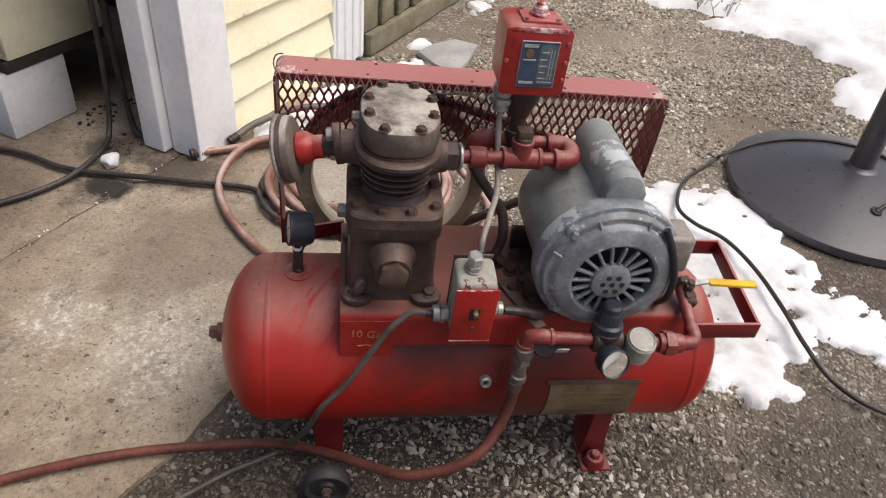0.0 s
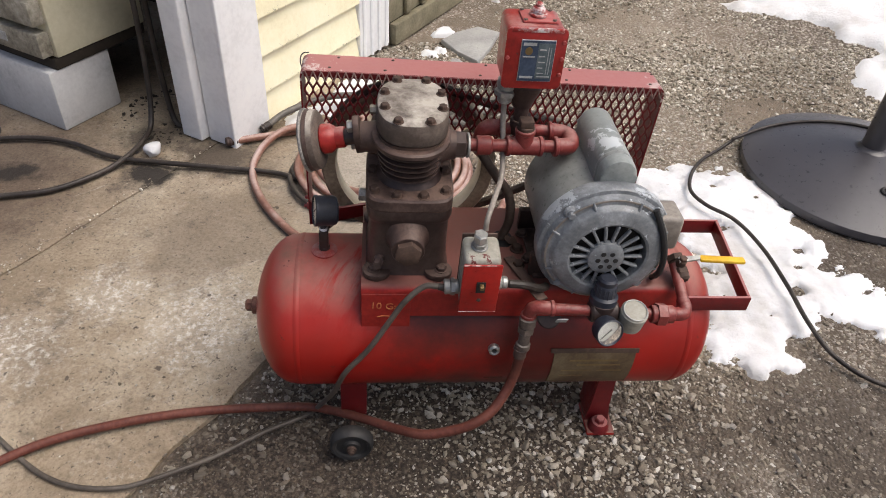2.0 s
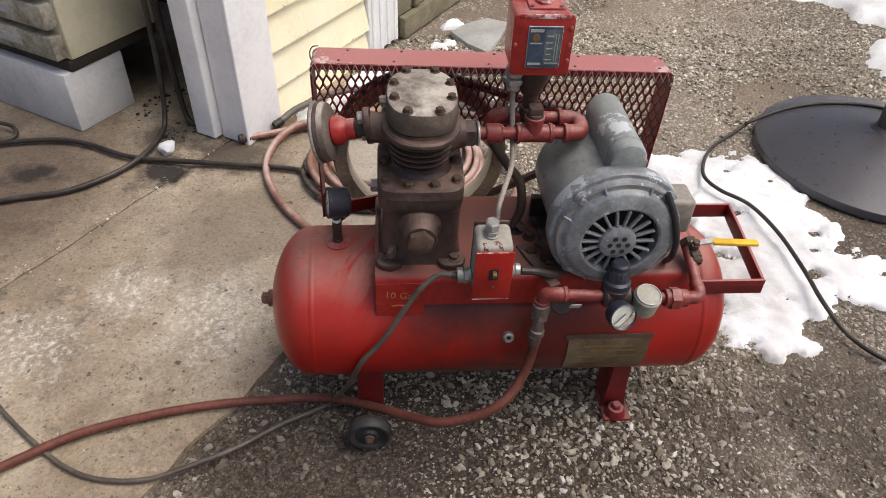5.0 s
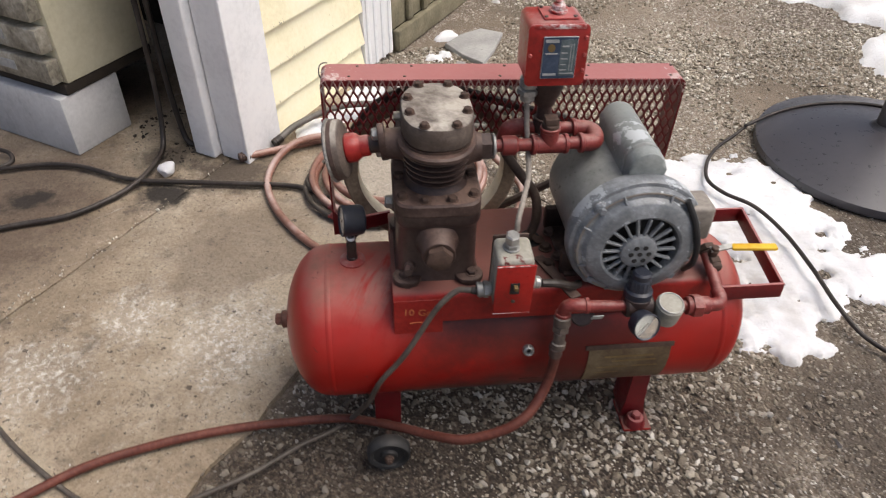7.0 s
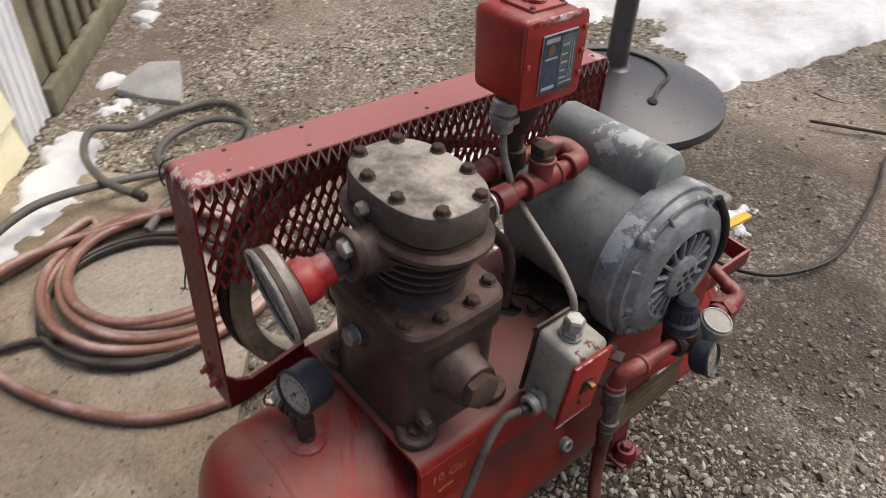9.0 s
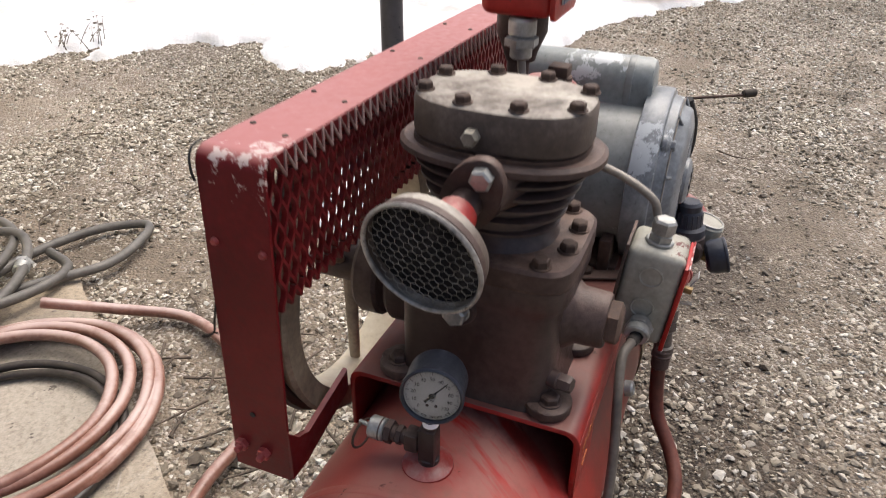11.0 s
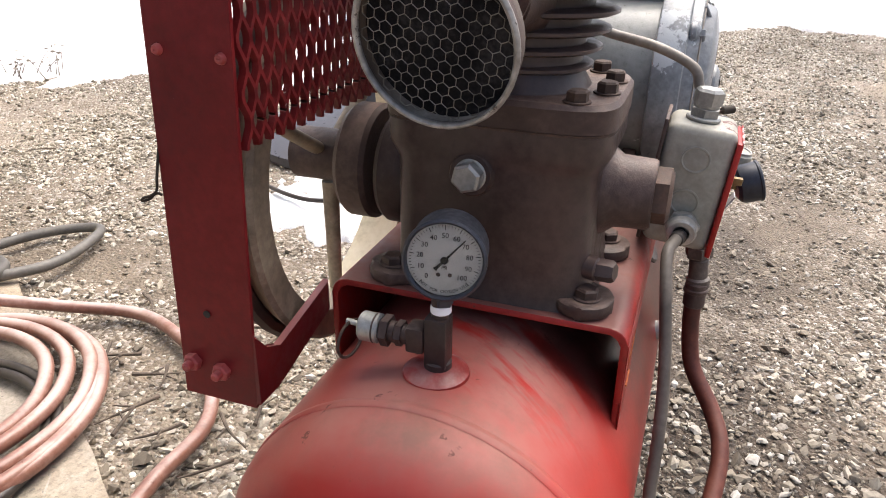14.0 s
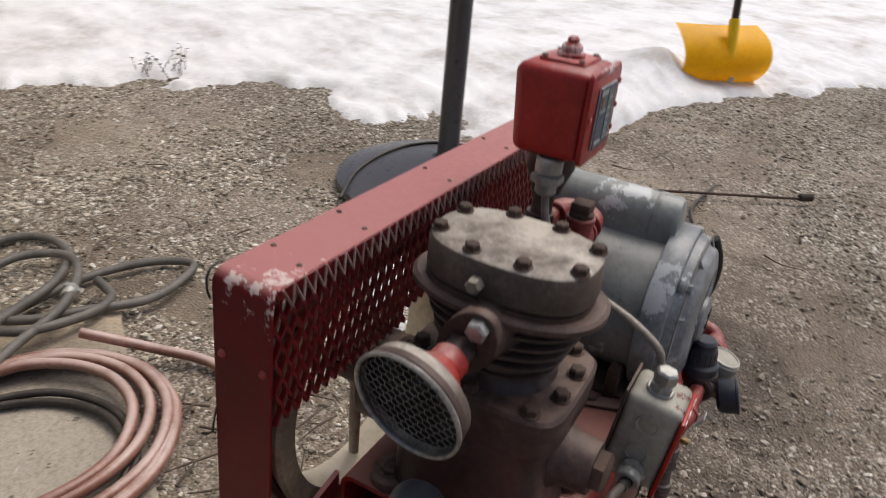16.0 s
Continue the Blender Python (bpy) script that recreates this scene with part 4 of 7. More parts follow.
def keep_grit(X, Y, g):
    return ~in_pad(X, Y) & (g.uniform(0, 1, len(X)) < np.clip(0.6 - 2.2 * waves(X, Y, 71, 3.2, 4), 0.15, 1.0) * np.clip(((X - 0.0) / 0.6) ** 2 + ((Y - 0.55) / 0.33) ** 2, 0.65, 1.0) * np.clip(((X - 1.0) / 0.5) ** 2 + ((Y - 0.8) / 0.45) ** 2, 0.35, 1.0))


def joint_crumbs(X, Y, g):
    t = (X + 0.457) * PW.x + (Y - 0.568) * PW.y
    return in_pad(X, Y) & (np.abs(t - 0.635 + 0.012 * waves(X, Y, 76, 9, 3)) < 0.012 + 0.022 * g.uniform(0, 1, len(X)) ** 2) & (g.uniform(0, 1, len(X)) < np.clip(0.5 + 0.9 * waves(X, Y, 77, 6), 0.05, 1))


def far_out(X, Y, g):
    return keep_gravel(X, Y, g) & (bank_f(X, Y) < 0.03) & ~((X < 1.9) & (Y > 0.2) & (Y < 2.3))


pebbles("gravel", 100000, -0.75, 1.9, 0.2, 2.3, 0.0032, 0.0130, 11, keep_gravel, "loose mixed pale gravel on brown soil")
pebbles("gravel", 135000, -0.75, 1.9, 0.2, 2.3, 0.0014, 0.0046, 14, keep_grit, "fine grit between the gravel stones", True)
pebbles("gravel", 40000, 0.4, 4.3, -0.9, 3.6, 0.0045, 0.0135, 12, far_out, "loose mixed pale gravel farther out in the yard")
pebbles("gravel", 170000, 0.4, 4.9, -0.9, 3.6, 0.003, 0.010, 15, far_out, "fine grit farther out in the yard", True)
pebbles("gravel", 2600, -1.2, 0.1, 0.2, 1.8, 0.0015, 0.006, 13, lambda X, Y, g: in_pad(X, Y) & (g.uniform(0, 1, len(X)) < np.clip(0.25 + 0.9 * waves(X, Y, 75, 2.5), 0, 1)), "stray grit on the concrete apron").location.z = 0.016

pebbles("gravel", 26000, -1.4, 0.2, 0.5, 1.75, 0.0015, 0.0075, 16, joint_crumbs, "dark crumbs of broken concrete along the slab joint").location.z = 0.016


# ---- air compressor ----
compressor = thing("air_compressor", (0.107, 0.73, 0.0), "red tank-mounted electric piston air compressor with grey motor", "compressor")
TY, TZ, TR = 0.731, 0.2165, 0.1235
TX0, TX1 = -0.272, 0.476

# tank
prof, dome = [], 0.066
for k in range(13):
    a = math.pi / 2 * k / 12
    prof.append((max(0, (TR - 0.0008) * math.sin(a)), dome * (1 - math.cos(a))))
prof += [(TR - 0.0006, dome + 0.004), (TR - 0.0002, dome + 0.010), (TR, dome + 0.016)]
L = TX1 - TX0
prof += [(r, L - h) for r, h in reversed(prof)]
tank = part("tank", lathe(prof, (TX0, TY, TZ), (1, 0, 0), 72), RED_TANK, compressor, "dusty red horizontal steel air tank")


def on_tank(angle, x, out=0.0):
    """A point of the tank's shell; the angle runs from its top towards the front."""
    return Vector((x, TY - (TR + out) * math.sin(angle), TZ + (TR + out) * math.cos(angle)))


part("port_plug", join(disc(0.0145, 0.012, (TX0 + 0.004, TY, TZ + 0.006), (-1, 0, 0)), hexnut(0.0100, 0.013, (TX0 - 0.006, TY, TZ + 0.006), (-1, 0, 0))), COPPERY, tank, "rusty end plug")
part("bung", lathe([(0.0, 0.0), (0.021, 0.0), (0.020, 0.004), (0.014, 0.0075), (0.0, 0.008)], (-0.160, 0.7325, 0.3365), (0, 0, 1), 28), RED, tank)
part("seam_weld", lathe([(TR - 0.0004 + 0.0010 * math.cos(a), 0.0045 * math.sin(a)) for a in (math.tau * i / 8 for i in range(9))], (-0.198, TY, TZ), (1, 0, 0), 72), RED_TANK, tank)
part("seam_weld", lathe([(TR - 0.0004 + 0.0010 * math.cos(a), 0.0045 * math.sin(a)) for a in (math.tau * i / 8 for i in range(9))], (0.408, TY, TZ), (1, 0, 0), 72), RED_TANK, tank)


def tank_patch(a0, a1, x0, x1, out, thick):
    bm, rows = bmesh.new(), []
    for i in range(11):
        a = a0 + (a1 - a0) * i / 10
        rows.append([bm.verts.new(on_tank(a, x, o)) for x in (x0, x1) for o in (out, out + thick)])
    for p, q in zip(rows, rows[1:]):
        for i, j in ((0, 1), (1, 3), (3, 2), (2, 0)):
            bm.faces.new((p[i], p[j], q[j], q[i]))
    bm.faces.new([rows[0][k] for k in (0, 1, 3, 2)])
    bm.faces.new([rows[-1][k] for k in (2, 3, 1, 0)])
    return bm


nameplate = part("nameplate", tank_patch(radians(78), radians(118), 0.196, 0.326, 0.0005, 0.0016), PLATE, tank, "tarnished brass nameplate with worn print")
part("plate_edge", tank_patch(radians(76), radians(79.5), 0.190, 0.330, 0.0006, 0.0022), RUST, tank, "rusty upper rim of the nameplate")
for a0, x0, x1 in ((86, 0.222, 0.300), (90.5, 0.235, 0.305), (97, 0.212, 0.262), (97, 0.27, 0.31), (104, 0.212, 0.25)):
    part("print_bar", tank_patch(radians(a0), radians(a0 + 1.5), x0, x1, 0.0019, 0.0004), BRASS, tank)
part("valve_stub", lathe([(0, 0.003), (0.0036, 0.003), (0.0040, 0.0075), (0.0062, 0.0085), (0.0085, 0.0065), (0.0090, 0.0), (0.0090, -0.004)], on_tank(radians(76), 0.100, 0.0), (0, -0.97, 0.24), 24), CHROME, tank, "small chrome drain ring")
part("stub_core", disc(0.0036, 0.002, on_tank(radians(76), 0.100, 0.0025), (0, -0.97, 0.24), 0.0004, 16), INK_AND_HOLES, tank)
part("hand_hole", lathe([(0, 0.002), (0.017, 0.002), (0.019, 0.0), (0.019, -0.006)], on_tank(radians(52), 0.183, 0.0), (0, -math.sin(radians(52)), math.cos(radians(52))), 28), IRON_DARK, tank, "black hand-hole plug")
part("stamp_mark", tank_patch(radians(108), radians(109.2), 0.092, 0.122, 0.0004, 0.0004), RUST, tank)

# legs and wheels
for y, s in ((0.661, 1), (0.812, -1)):
    yf = y - 0.005 if s > 0 else y
    # legs take the deeper red, which paints in the shade beneath the tank
    part("leg", join(
        prism([(0.298, 0.006), (0.344, 0.006), (0.337, 0.045), (0.334, 0.15), (0.304, 0.15), (0.303, 0.045)], 0.005, Matrix.Translation((0, yf + 0.005, 0)) @ Matrix.Rotation(radians(90), 4, "X"), 0.001),
        block(0.302, 0.306, min(y, y + s * 0.05), max(y, y + s * 0.05), 0.006, 0.13, 0.0015),
        block(0.332, 0.336, min(y, y + s * 0.05), max(y, y + s * 0.05), 0.006, 0.13, 0.0015)), RED_DEEP, tank, "short red steel leg, coloured darker for the shade under the tank")
    foot = part("foot_plate", block(0.298, 0.348, y - 0.035, y + 0.035, 0.0, 0.007, 0.0015), SADDLE, tank, "red steel foot plate bolted down")
    part("foot_bolt", join(lathe([(0.019, 0.0), (0.017, 0.010), (0.0135, 0.016), (0, 0.016)], (0.321, y - 0.020, 0.0065), (0, 0, 1), 24), hexnut(0.0090, 0.010, (0.321, y - 0.020, 0.022))), RED_DEEP, tank)
    part("leg", join(
        block(-0.138, -0.094, y - 0.005 if s > 0 else y, y if s > 0 else y + 0.005, 0.03, 0.15, 0.0015),
        block(-0.138, -0.133, min(y, y + s * 0.04), max(y, y + s * 0.04), 0.03, 0.13, 0.0015),
        block(-0.099, -0.094, min(y, y + s * 0.04), max(y, y + s * 0.04), 0.03, 0.13, 0.0015)), RED_DEEP, tank)
part("axle", tube([(-0.118, 0.574, 0.0365), (-0.118, 0.874, 0.0365)], 0.006, 10, 1, False), RUST, tank)
for y, s in ((0.606, -1), (0.842, 1)):
    part(
        "wheel", lathe([(0.0, 0.0), (0.032, 0.0), (0.0355, 0.004), (0.0365, 0.012), (0.0355, 0.02), (0.032, 0.024), (0.027, 0.0225), (0.025, 0.019), (0.015, 0.019), (0.013, 0.024), (0.0, 0.025)], (-0.118, y, 0.0365), (0, s, 0), 36), BLACK, tank, "black rubber-tyred wheel")
    part("wheel_hub", join(disc(0.008, 0.006, (-0.118, y + s * 0.023, 0.0365), (0, s, 0)), hexnut(0.005, 0.006, (-0.118, y + s * 0.029, 0.0365), (0, s, 0))), RUST, tank)

# base saddle
def bent_sheet(x0, x1, y0, y1, top, z0, z1, r=0.012, thick=0.0045):
    """Steel sheet folded down along both long sides, with rounded folds; z0, z1: the lower rims at y0 and y1."""
    outer, inner = [(y0, z0)], [(y0 + thick, z0)]
    for cy, a0 in ((y0 + r, math.pi), (y1 - r, math.pi / 2)):
        for k in range(6):
            a = a0 - math.pi / 2 * k / 5
            outer.append((cy + r * math.cos(a), top - r + r * math.sin(a)))
            inner.append((cy + (r - thick) * math.cos(a), top - r + (r - thick) * math.sin(a)))
    outer.append((y1, z1))
    inner.append((y1 - thick, z1))
    return prism(outer + inner[::-1], x1 - x0, Matrix(((0, 0, 1, x0), (1, 0, 0, 0), (0, 1, 0, 0), (0, 0, 0, 1))), 0.0008)


saddle = part("saddle", bent_sheet(-0.102, 0.372, 0.626, 0.833, 0.357, 0.302, 0.292), SADDLE, compressor, "red welded steel mounting saddle", sharp=1.2)
part("front_panel", block(-0.1015, -0.030, 0.6253, 0.6262, 0.280, 0.346, 0.0004, 1), SADDLE, saddle)
part("panel_web", block(-0.1015, -0.030, 0.6264, 0.6305, 0.280, 0.303, 0.001, 1), SADDLE, saddle)
part("handle", join(
    block(0.30, 0.496, 0.637, 0.642, 0.302, 0.329, 0.0012),
    block(0.491, 0.496, 0.642, 0.838, 0.302, 0.329, 0.0012, 2, Matrix.Translation((0.499, 0.643, 0)) @ Matrix.Rotation(radians(-6), 4, "Z") @ Matrix.Translation((-0.499, -0.643, 0))),
    block(0.30, 0.516, 0.833, 0.838, 0.302, 0.329, 0.0012)), RED_DEEP, saddle, "flat-bar lifting handle")
writing("chalk_mark", "10 Gal", 0.0170, Matrix.Translation((-0.066, 0.6249, 0.322)) @ Matrix.Rotation(radians(90), 4, "X") @ Matrix.Rotation(radians(-4), 4, "Z"), CHALK, saddle)
part("chalk_stroke", tube([(-0.078, 0.6249, 0.301), (-0.068, 0.6249, 0.303), (-0.06, 0.6249, 0.302)], 0.0008, 6, 4), CHALK, saddle)

part("cut_hole", prism(oval(0.016, 0.021, 28, 2.2), 0.0006, Matrix.Translation((0.118, 0.742, 0.3568)), 0.0), INK_AND_HOLES, saddle, "dark ragged hole for the discharge hose")
flake = prism([(-0.013, -0.004), (-0.005, -0.009), (0.006, -0.006), (0.014, -0.010), (0.011, 0.003), (0.004, 0.010), (-0.003, 0.004), (-0.011, 0.008)], 0.0012, Matrix.Translation((0.129, 0.733, 0.3615)) @ Matrix.Rotation(0.5, 4, "Y") @ Matrix.Rotation(0.3, 4, "X"))
part("rust_flake", flake, RUST, saddle, "curled flake of rusty metal by the hole")

# pump
PX, PY = -0.035, 0.725


def oval_stack(levels, at, n=44, p=2.5):
    """Ovals (half x, half y, z) joined one above the other."""
    bm, rings = bmesh.new(), []
    for a, b, z in levels:
        rings.append([bm.verts.new((at[0] + x, at[1] + y, z)) for x, y in oval(a, b, n, p)])
    for r, q in zip(rings, rings[1:]):
        for i in range(n):
            bm.faces.new((r[i], r[(i + 1) % n], q[(i + 1) % n], q[i]))
    bm.faces.new(rings[0][::-1])
    bm.faces.new(rings[-1])
    return bm


pump = part("pump", oval_stack([(0.061, 0.071, 0.357), (0.0595, 0.0695, 0.362), (0.0575, 0.0675, 0.372), (0.057, 0.067, 0.385), (0.057, 0.067, 0.446), (0.0585, 0.070, 0.452), (0.0605, 0.073, 0.458), (0.0605, 0.073, 0.473)], (PX, PY), 56, 6.0), IRON_DARK, compressor, "dirty cast-iron single-cylinder compressor pump")
part("crankcase_flange", oval_stack([(0.0585, 0.072, 0.4735), (0.061, 0.0745, 0.475), (0.061, 0.0745, 0.489), (0.0585, 0.072, 0.492)], (PX, PY), 48, 5.5), IRON, pump)
part("gasket", oval_stack([(0.0605, 0.0738, 0.4725), (0.0605, 0.0738, 0.4745)], (PX, PY), 48, 5.5), RUST, pump)
BOLT = to_mesh("bolt", hexnut(0.0068, 0.0065, washer=0.0012), RUST)
BOLT_SMALL = to_mesh("bolt", hexnut(0.0060, 0.0052, washer=0.001), RUST)
BOLT_BIG = to_mesh("bolt", hexnut(0.0078, 0.006, washer=0.0014), IRON)
for sx in (-1, 1):
    for sy in (-1, 1):
        fx, fy = PX + sx * 0.049, PY + sy * 0.068
        part("foot_lug", prism(rounded(0.041, 0.038, 0.0175, 6), 0.0095, Matrix.Translation((fx - sx * 0.004, fy - sy * 0.002, 0.357)), 0.003), IRON, pump)
        put("foot_bolt", BOLT_BIG, Matrix.Translation((fx, fy, 0.3677)), pump)
rng = random.Random(2)
for bx, by in ((-0.049, -0.050), (-0.018, -0.063), (0.018, -0.063), (0.049, -0.050), (0.051, 0.0), (0.049, 0.05), (0.018, 0.063), (-0.018, 0.063), (-0.049, 0.05), (-0.051, 0.0)):
    put("flange_bolt", BOLT, Matrix.Translation((PX + bx, PY + by, 0.493)) @ Matrix.Rotation(rng.uniform(0, 1), 4, "Z"), pump)
# front bearing boss
part("bearing_boss", lathe([(0.0, 0.0), (0.034, 0.0), (0.029, 0.009), (0.0245, 0.015), (0.0235, 0.036), (0.022, 0.038), (0.0, 0.038)], (-0.037, 0.664, 0.425), (0, -1, 0), 32), IRON, pump)
part("bearing_nut", join(hexnut(0.0190, 0.012, (-0.037, 0.627, 0.425), (0, -1, 0), 0.3)), RUST, pump, "large rusty hex plug")
part("rear_boss", lathe([(0.0, 0.0), (0.041, 0.0), (0.041, 0.022), (0.038, 0.026), (0.020, 0.027), (0.012, 0.034), (0.012, 0.1), (0, 0.1)], (PX + 0.003, 0.788, 0.42), (0, 1, 0), 32), IRON_DARK, pump)
part("plug_boss", lathe([(0, 0), (0.0155, 0), (0.014, 0.005), (0.013, 0.006), (0, 0.006)], (-0.090, 0.735, 0.443), (-1, 0, 0.05), 24), IRON, pump)
part("oil_plug", join(disc(0.0105, 0.002, (-0.0955, 0.735, 0.4433), (-1, 0, 0.05)), hexnut(0.0098, 0.010, (-0.097, 0.735, 0.4435), (-1, 0, 0.05), 0.3)), GALV, pump, "bright hex oil plug")
part("drain_plug", join(disc(0.008, 0.012, (-0.074, 0.664, 0.384), (-0.25, -1, 0)), hexnut(0.0075, 0.012, (-0.0765, 0.653, 0.384), (-0.25, -1, 0.1), 0.2)), IRON_DARK, pump)
# cylinder with fins
part("cylinder", oval_stack([(0.046, 0.05, 0.492), (0.04, 0.045, 0.500), (0.038, 0.043, 0.510), (0.040, 0.05, 0.558)], (PX, PY), 44, 2.2), IRON_DARK, pump)
for k in range(5):
    z = 0.505 + k * 0.0112
    a, b = 0.0415 + k * 0.0022, 0.050 + k * 0.0045
    part("fin", oval_stack([(a - 0.004, b - 0.004, z - 0.0028), (a, b, z - 0.0012), (a, b, z + 0.0008), (a - 0.004, b - 0.004, z + 0.0025)], (PX, PY), 44, 2.2), IRON_DARK, pump)
part("cylinder_flange", oval_stack([(0.050, 0.076, 0.5570), (0.0545, 0.080, 0.5595), (0.0545, 0.080, 0.5640), (0.051, 0.077, 0.5665)], (PX, PY), 48, 2.3), IRON, pump)
part("gasket", oval_stack([(0.0475, 0.0675, 0.5660), (0.0475, 0.0675, 0.5700)], (PX, PY), 48, 2.6), RUST, pump)
head = part("cylinder_head", oval_stack([(0.0465, 0.0665, 0.5695), (0.048, 0.068, 0.5725), (0.048, 0.068, 0.595), (0.0465, 0.0665, 0.5992), (0.0435, 0.0635, 0.6010)], (PX, PY), 48, 2.6), HEAD, pump, "dusty cast-iron cylinder head")
for bx, by in ((-0.02, 0.056), (0.0205, 0.056), (0.039, 0.02), (0.0385, -0.021), (0.0205, -0.058), (-0.0205, -0.058), (-0.037, -0.021), (-0.037, 0.02)):
    put("head_bolt", BOLT_SMALL, Matrix.Translation((PX + bx, PY + by, 0.6020)) @ Matrix.Rotation(rng.uniform(0, 1), 4, "Z"), pump)
part("head_plug", hexnut(0.0065, 0.010, (-0.082, 0.733, 0.582), (-1, 0, 0)), WIRE, pump)
for ob in pump.children:
    if ob.name.startswith(("head_", "cylinder_head")):
        ob.location += Vector((0.001, -0.0005, 0.002))
# inlet side
part("inlet_port", lathe([(0, 0), (0.028, 0), (0.022, 0.014), (0.0205, 0.034), (0.0, 0.034)], (-0.070, 0.722, 0.548), (-1, 0, 0.02), 28), IRON, pump)
inl = facing((-0.102, 0.7225, 0.5515), (-1, 0.0, -0.12))
part("inlet_flange", prism([(x * math.cos(1.1) - y * math.sin(1.1), x * math.sin(1.1) + y * math.cos(1.1)) for x, y in oval(0.034, 0.0205, 32, 2)], 0.009, inl, 0.002), IRON, pump)
for s in (-1, 1):
    part("inlet_nut", hexnut(0.0085, 0.008, inl @ Vector((s * 0.0215 * math.cos(1.1), s * 0.0215 * math.sin(1.1), 0.009)), (-1, 0.0, -0.12), 0.2), GALV, pump)
FA, FD = Vector((-0.110, 0.7240, 0.5480)), Vector((-0.97, 0.10, -0.19)).normalized()
air_filter = part("air_filter", lathe([(0, 0.047), (0.0185, 0.047), (0.0370, 0.0485), (0.0402, 0.051), (0.0411, 0.055), (0.0416, 0.066)], FA, FD, 44), HEAD, compressor, "round intake filter with wire mesh face")
part("nipple", disc(0.0115, 0.02, FA, FD), IRON_DARK, air_filter)
part("red_reducer", lathe([(0, 0.014), (0.0135, 0.014), (0.0145, 0.016), (0.0145, 0.026), (0.016, 0.028), (0.020, 0.034), (0.0205, 0.045), (0.019, 0.047), (0, 0.047)], FA, FD, 32), RED, air_filter, "scuffed red bell reducer")
part("filter_band", lathe([(0.0406, 0.058), (0.0419, 0.0585), (0.0422, 0.0635), (0.0412, 0.0645)], FA, FD, 44), IRON, air_filter)
part("filter_rim", lathe([(0.0423 + 0.0016 * math.cos(a), 0.0672 + 0.0022 * math.sin(a)) for a in (math.tau * i / 10 for i in range(11))], FA, FD, 48), FILTRIM, air_filter, "dull worn metal filter rim")
part("filter_pad", lathe([(0, 0.061), (0.02, 0.0605), (0.0406, 0.0595)], FA, FD, 40), FILTERPAD, air_filter, "black felt filter pad")
# hexagon wire mesh
wires, cell = bmesh.new(), 0.0038
fm = facing(FA + FD * 0.0650, FD, 0.35)
seen_edges = set()
for i in range(-14, 15):
    for j in range(-14, 15):
        cx, cy = cell * 1.5 * i, cell * math.sqrt(3) * (j + 0.5 * (i % 2))
        ring = [(cx + cell * math.cos(k * math.pi / 3), cy + cell * math.sin(k * math.pi / 3)) for k in range(6)]
        for k in range(6):
            p, q = ring[k], ring[(k + 1) % 6]
            key = (round((p[0] + q[0]) * 5e4), round((p[1] + q[1]) * 5e4))
            if key in seen_edges or max(math.hypot(*p), math.hypot(*q)) > 0.0412:
                continue
            seen_edges.add(key)
            d = Vector((q[0] - p[0], q[1] - p[1], 0)).normalized()
            nrm = Vector((-d.y, d.x, 0)) * 0.00024
            vs = []
            for e in (p, q):
                b_ = Vector((e[0], e[1], 0.0008 * math.cos(math.hypot(*e) * 40)))
                vs.append([wires.verts.new(b_ + nrm), wires.verts.new(b_ + Vector((0, 0, 0.0005))), wires.verts.new(b_ - nrm)])
            for m_ in range(3):
                wires.faces.new((vs[0][m_], vs[0][(m_ + 1) % 3], vs[1][(m_ + 1) % 3], vs[1][m_]))
wires.transform(fm)
part("wire_mesh", wires, WIRE, air_filter, "hexagonal wire mesh")

# outlet side piping
piping = part("outlet_piping", lathe([(0, 0), (0.027, 0), (0.021, 0.012), (0.0195, 0.022), (0, 0.022)], (0.004, 0.716, 0.553), (1, 0, 0), 28), IRON, compressor, "red-painted iron outlet piping")
PR = 0.0088


def fitting(name, pts, r=0.0142, mat=None):
    return part(name, tube(pts, r, 18, 6), mat or PIPE_RED, piping)


part("outlet_nut", hexnut(0.0195, 0.018, (0.024, 0.716, 0.553), (1, 0, 0), 0.4), IRON_DARK, piping)
part("outlet_ring", disc(0.0175, 0.004, (0.041, 0.7162, 0.553), (1, 0.05, -0.03), 0.001, 24), GALV, piping, "bright ring of the outlet union")
part("nipple", tube([(0.040, 0.716, 0.553), (0.18, 0.727, 0.547)], PR, 18, 1, False), PIPE_RED, piping)
part("union_nut", join(lathe([(0, 0), (0.0128, 0), (0.0138, 0.003), (0.0138, 0.019), (0.0115, 0.022), (0, 0.022)], (0.055, 0.717, 0.5525), (1, 0.05, -0.03), 24)), PIPE_RED, piping)
part("pipe_tee", join(tube([(0.098, 0.720, 0.5505), (0.147, 0.7235, 0.5485)], 0.0128, 20, 1, False), tube([(0.122, 0.7218, 0.55), (0.122, 0.7218, 0.574)], 0.0128, 20, 1, False),
                      disc(0.0143, 0.006, (0.122, 0.7218, 0.571)), disc(0.0143, 0.006, (0.097, 0.720, 0.5505), (1, 0.05, -0.03)), disc(0.0143, 0.006, (0.143, 0.7232, 0.549), (1, 0.05, -0.03))), PIPE_RED, piping, "cast red pipe tee")
part("tee_plug", join(disc(0.012, 0.006, (0.122, 0.7218, 0.576)), block(0.1125, 0.1315, 0.7125, 0.7315, 0.581, 0.592, 0.002)), RUST, piping, "rusty square-headed plug")
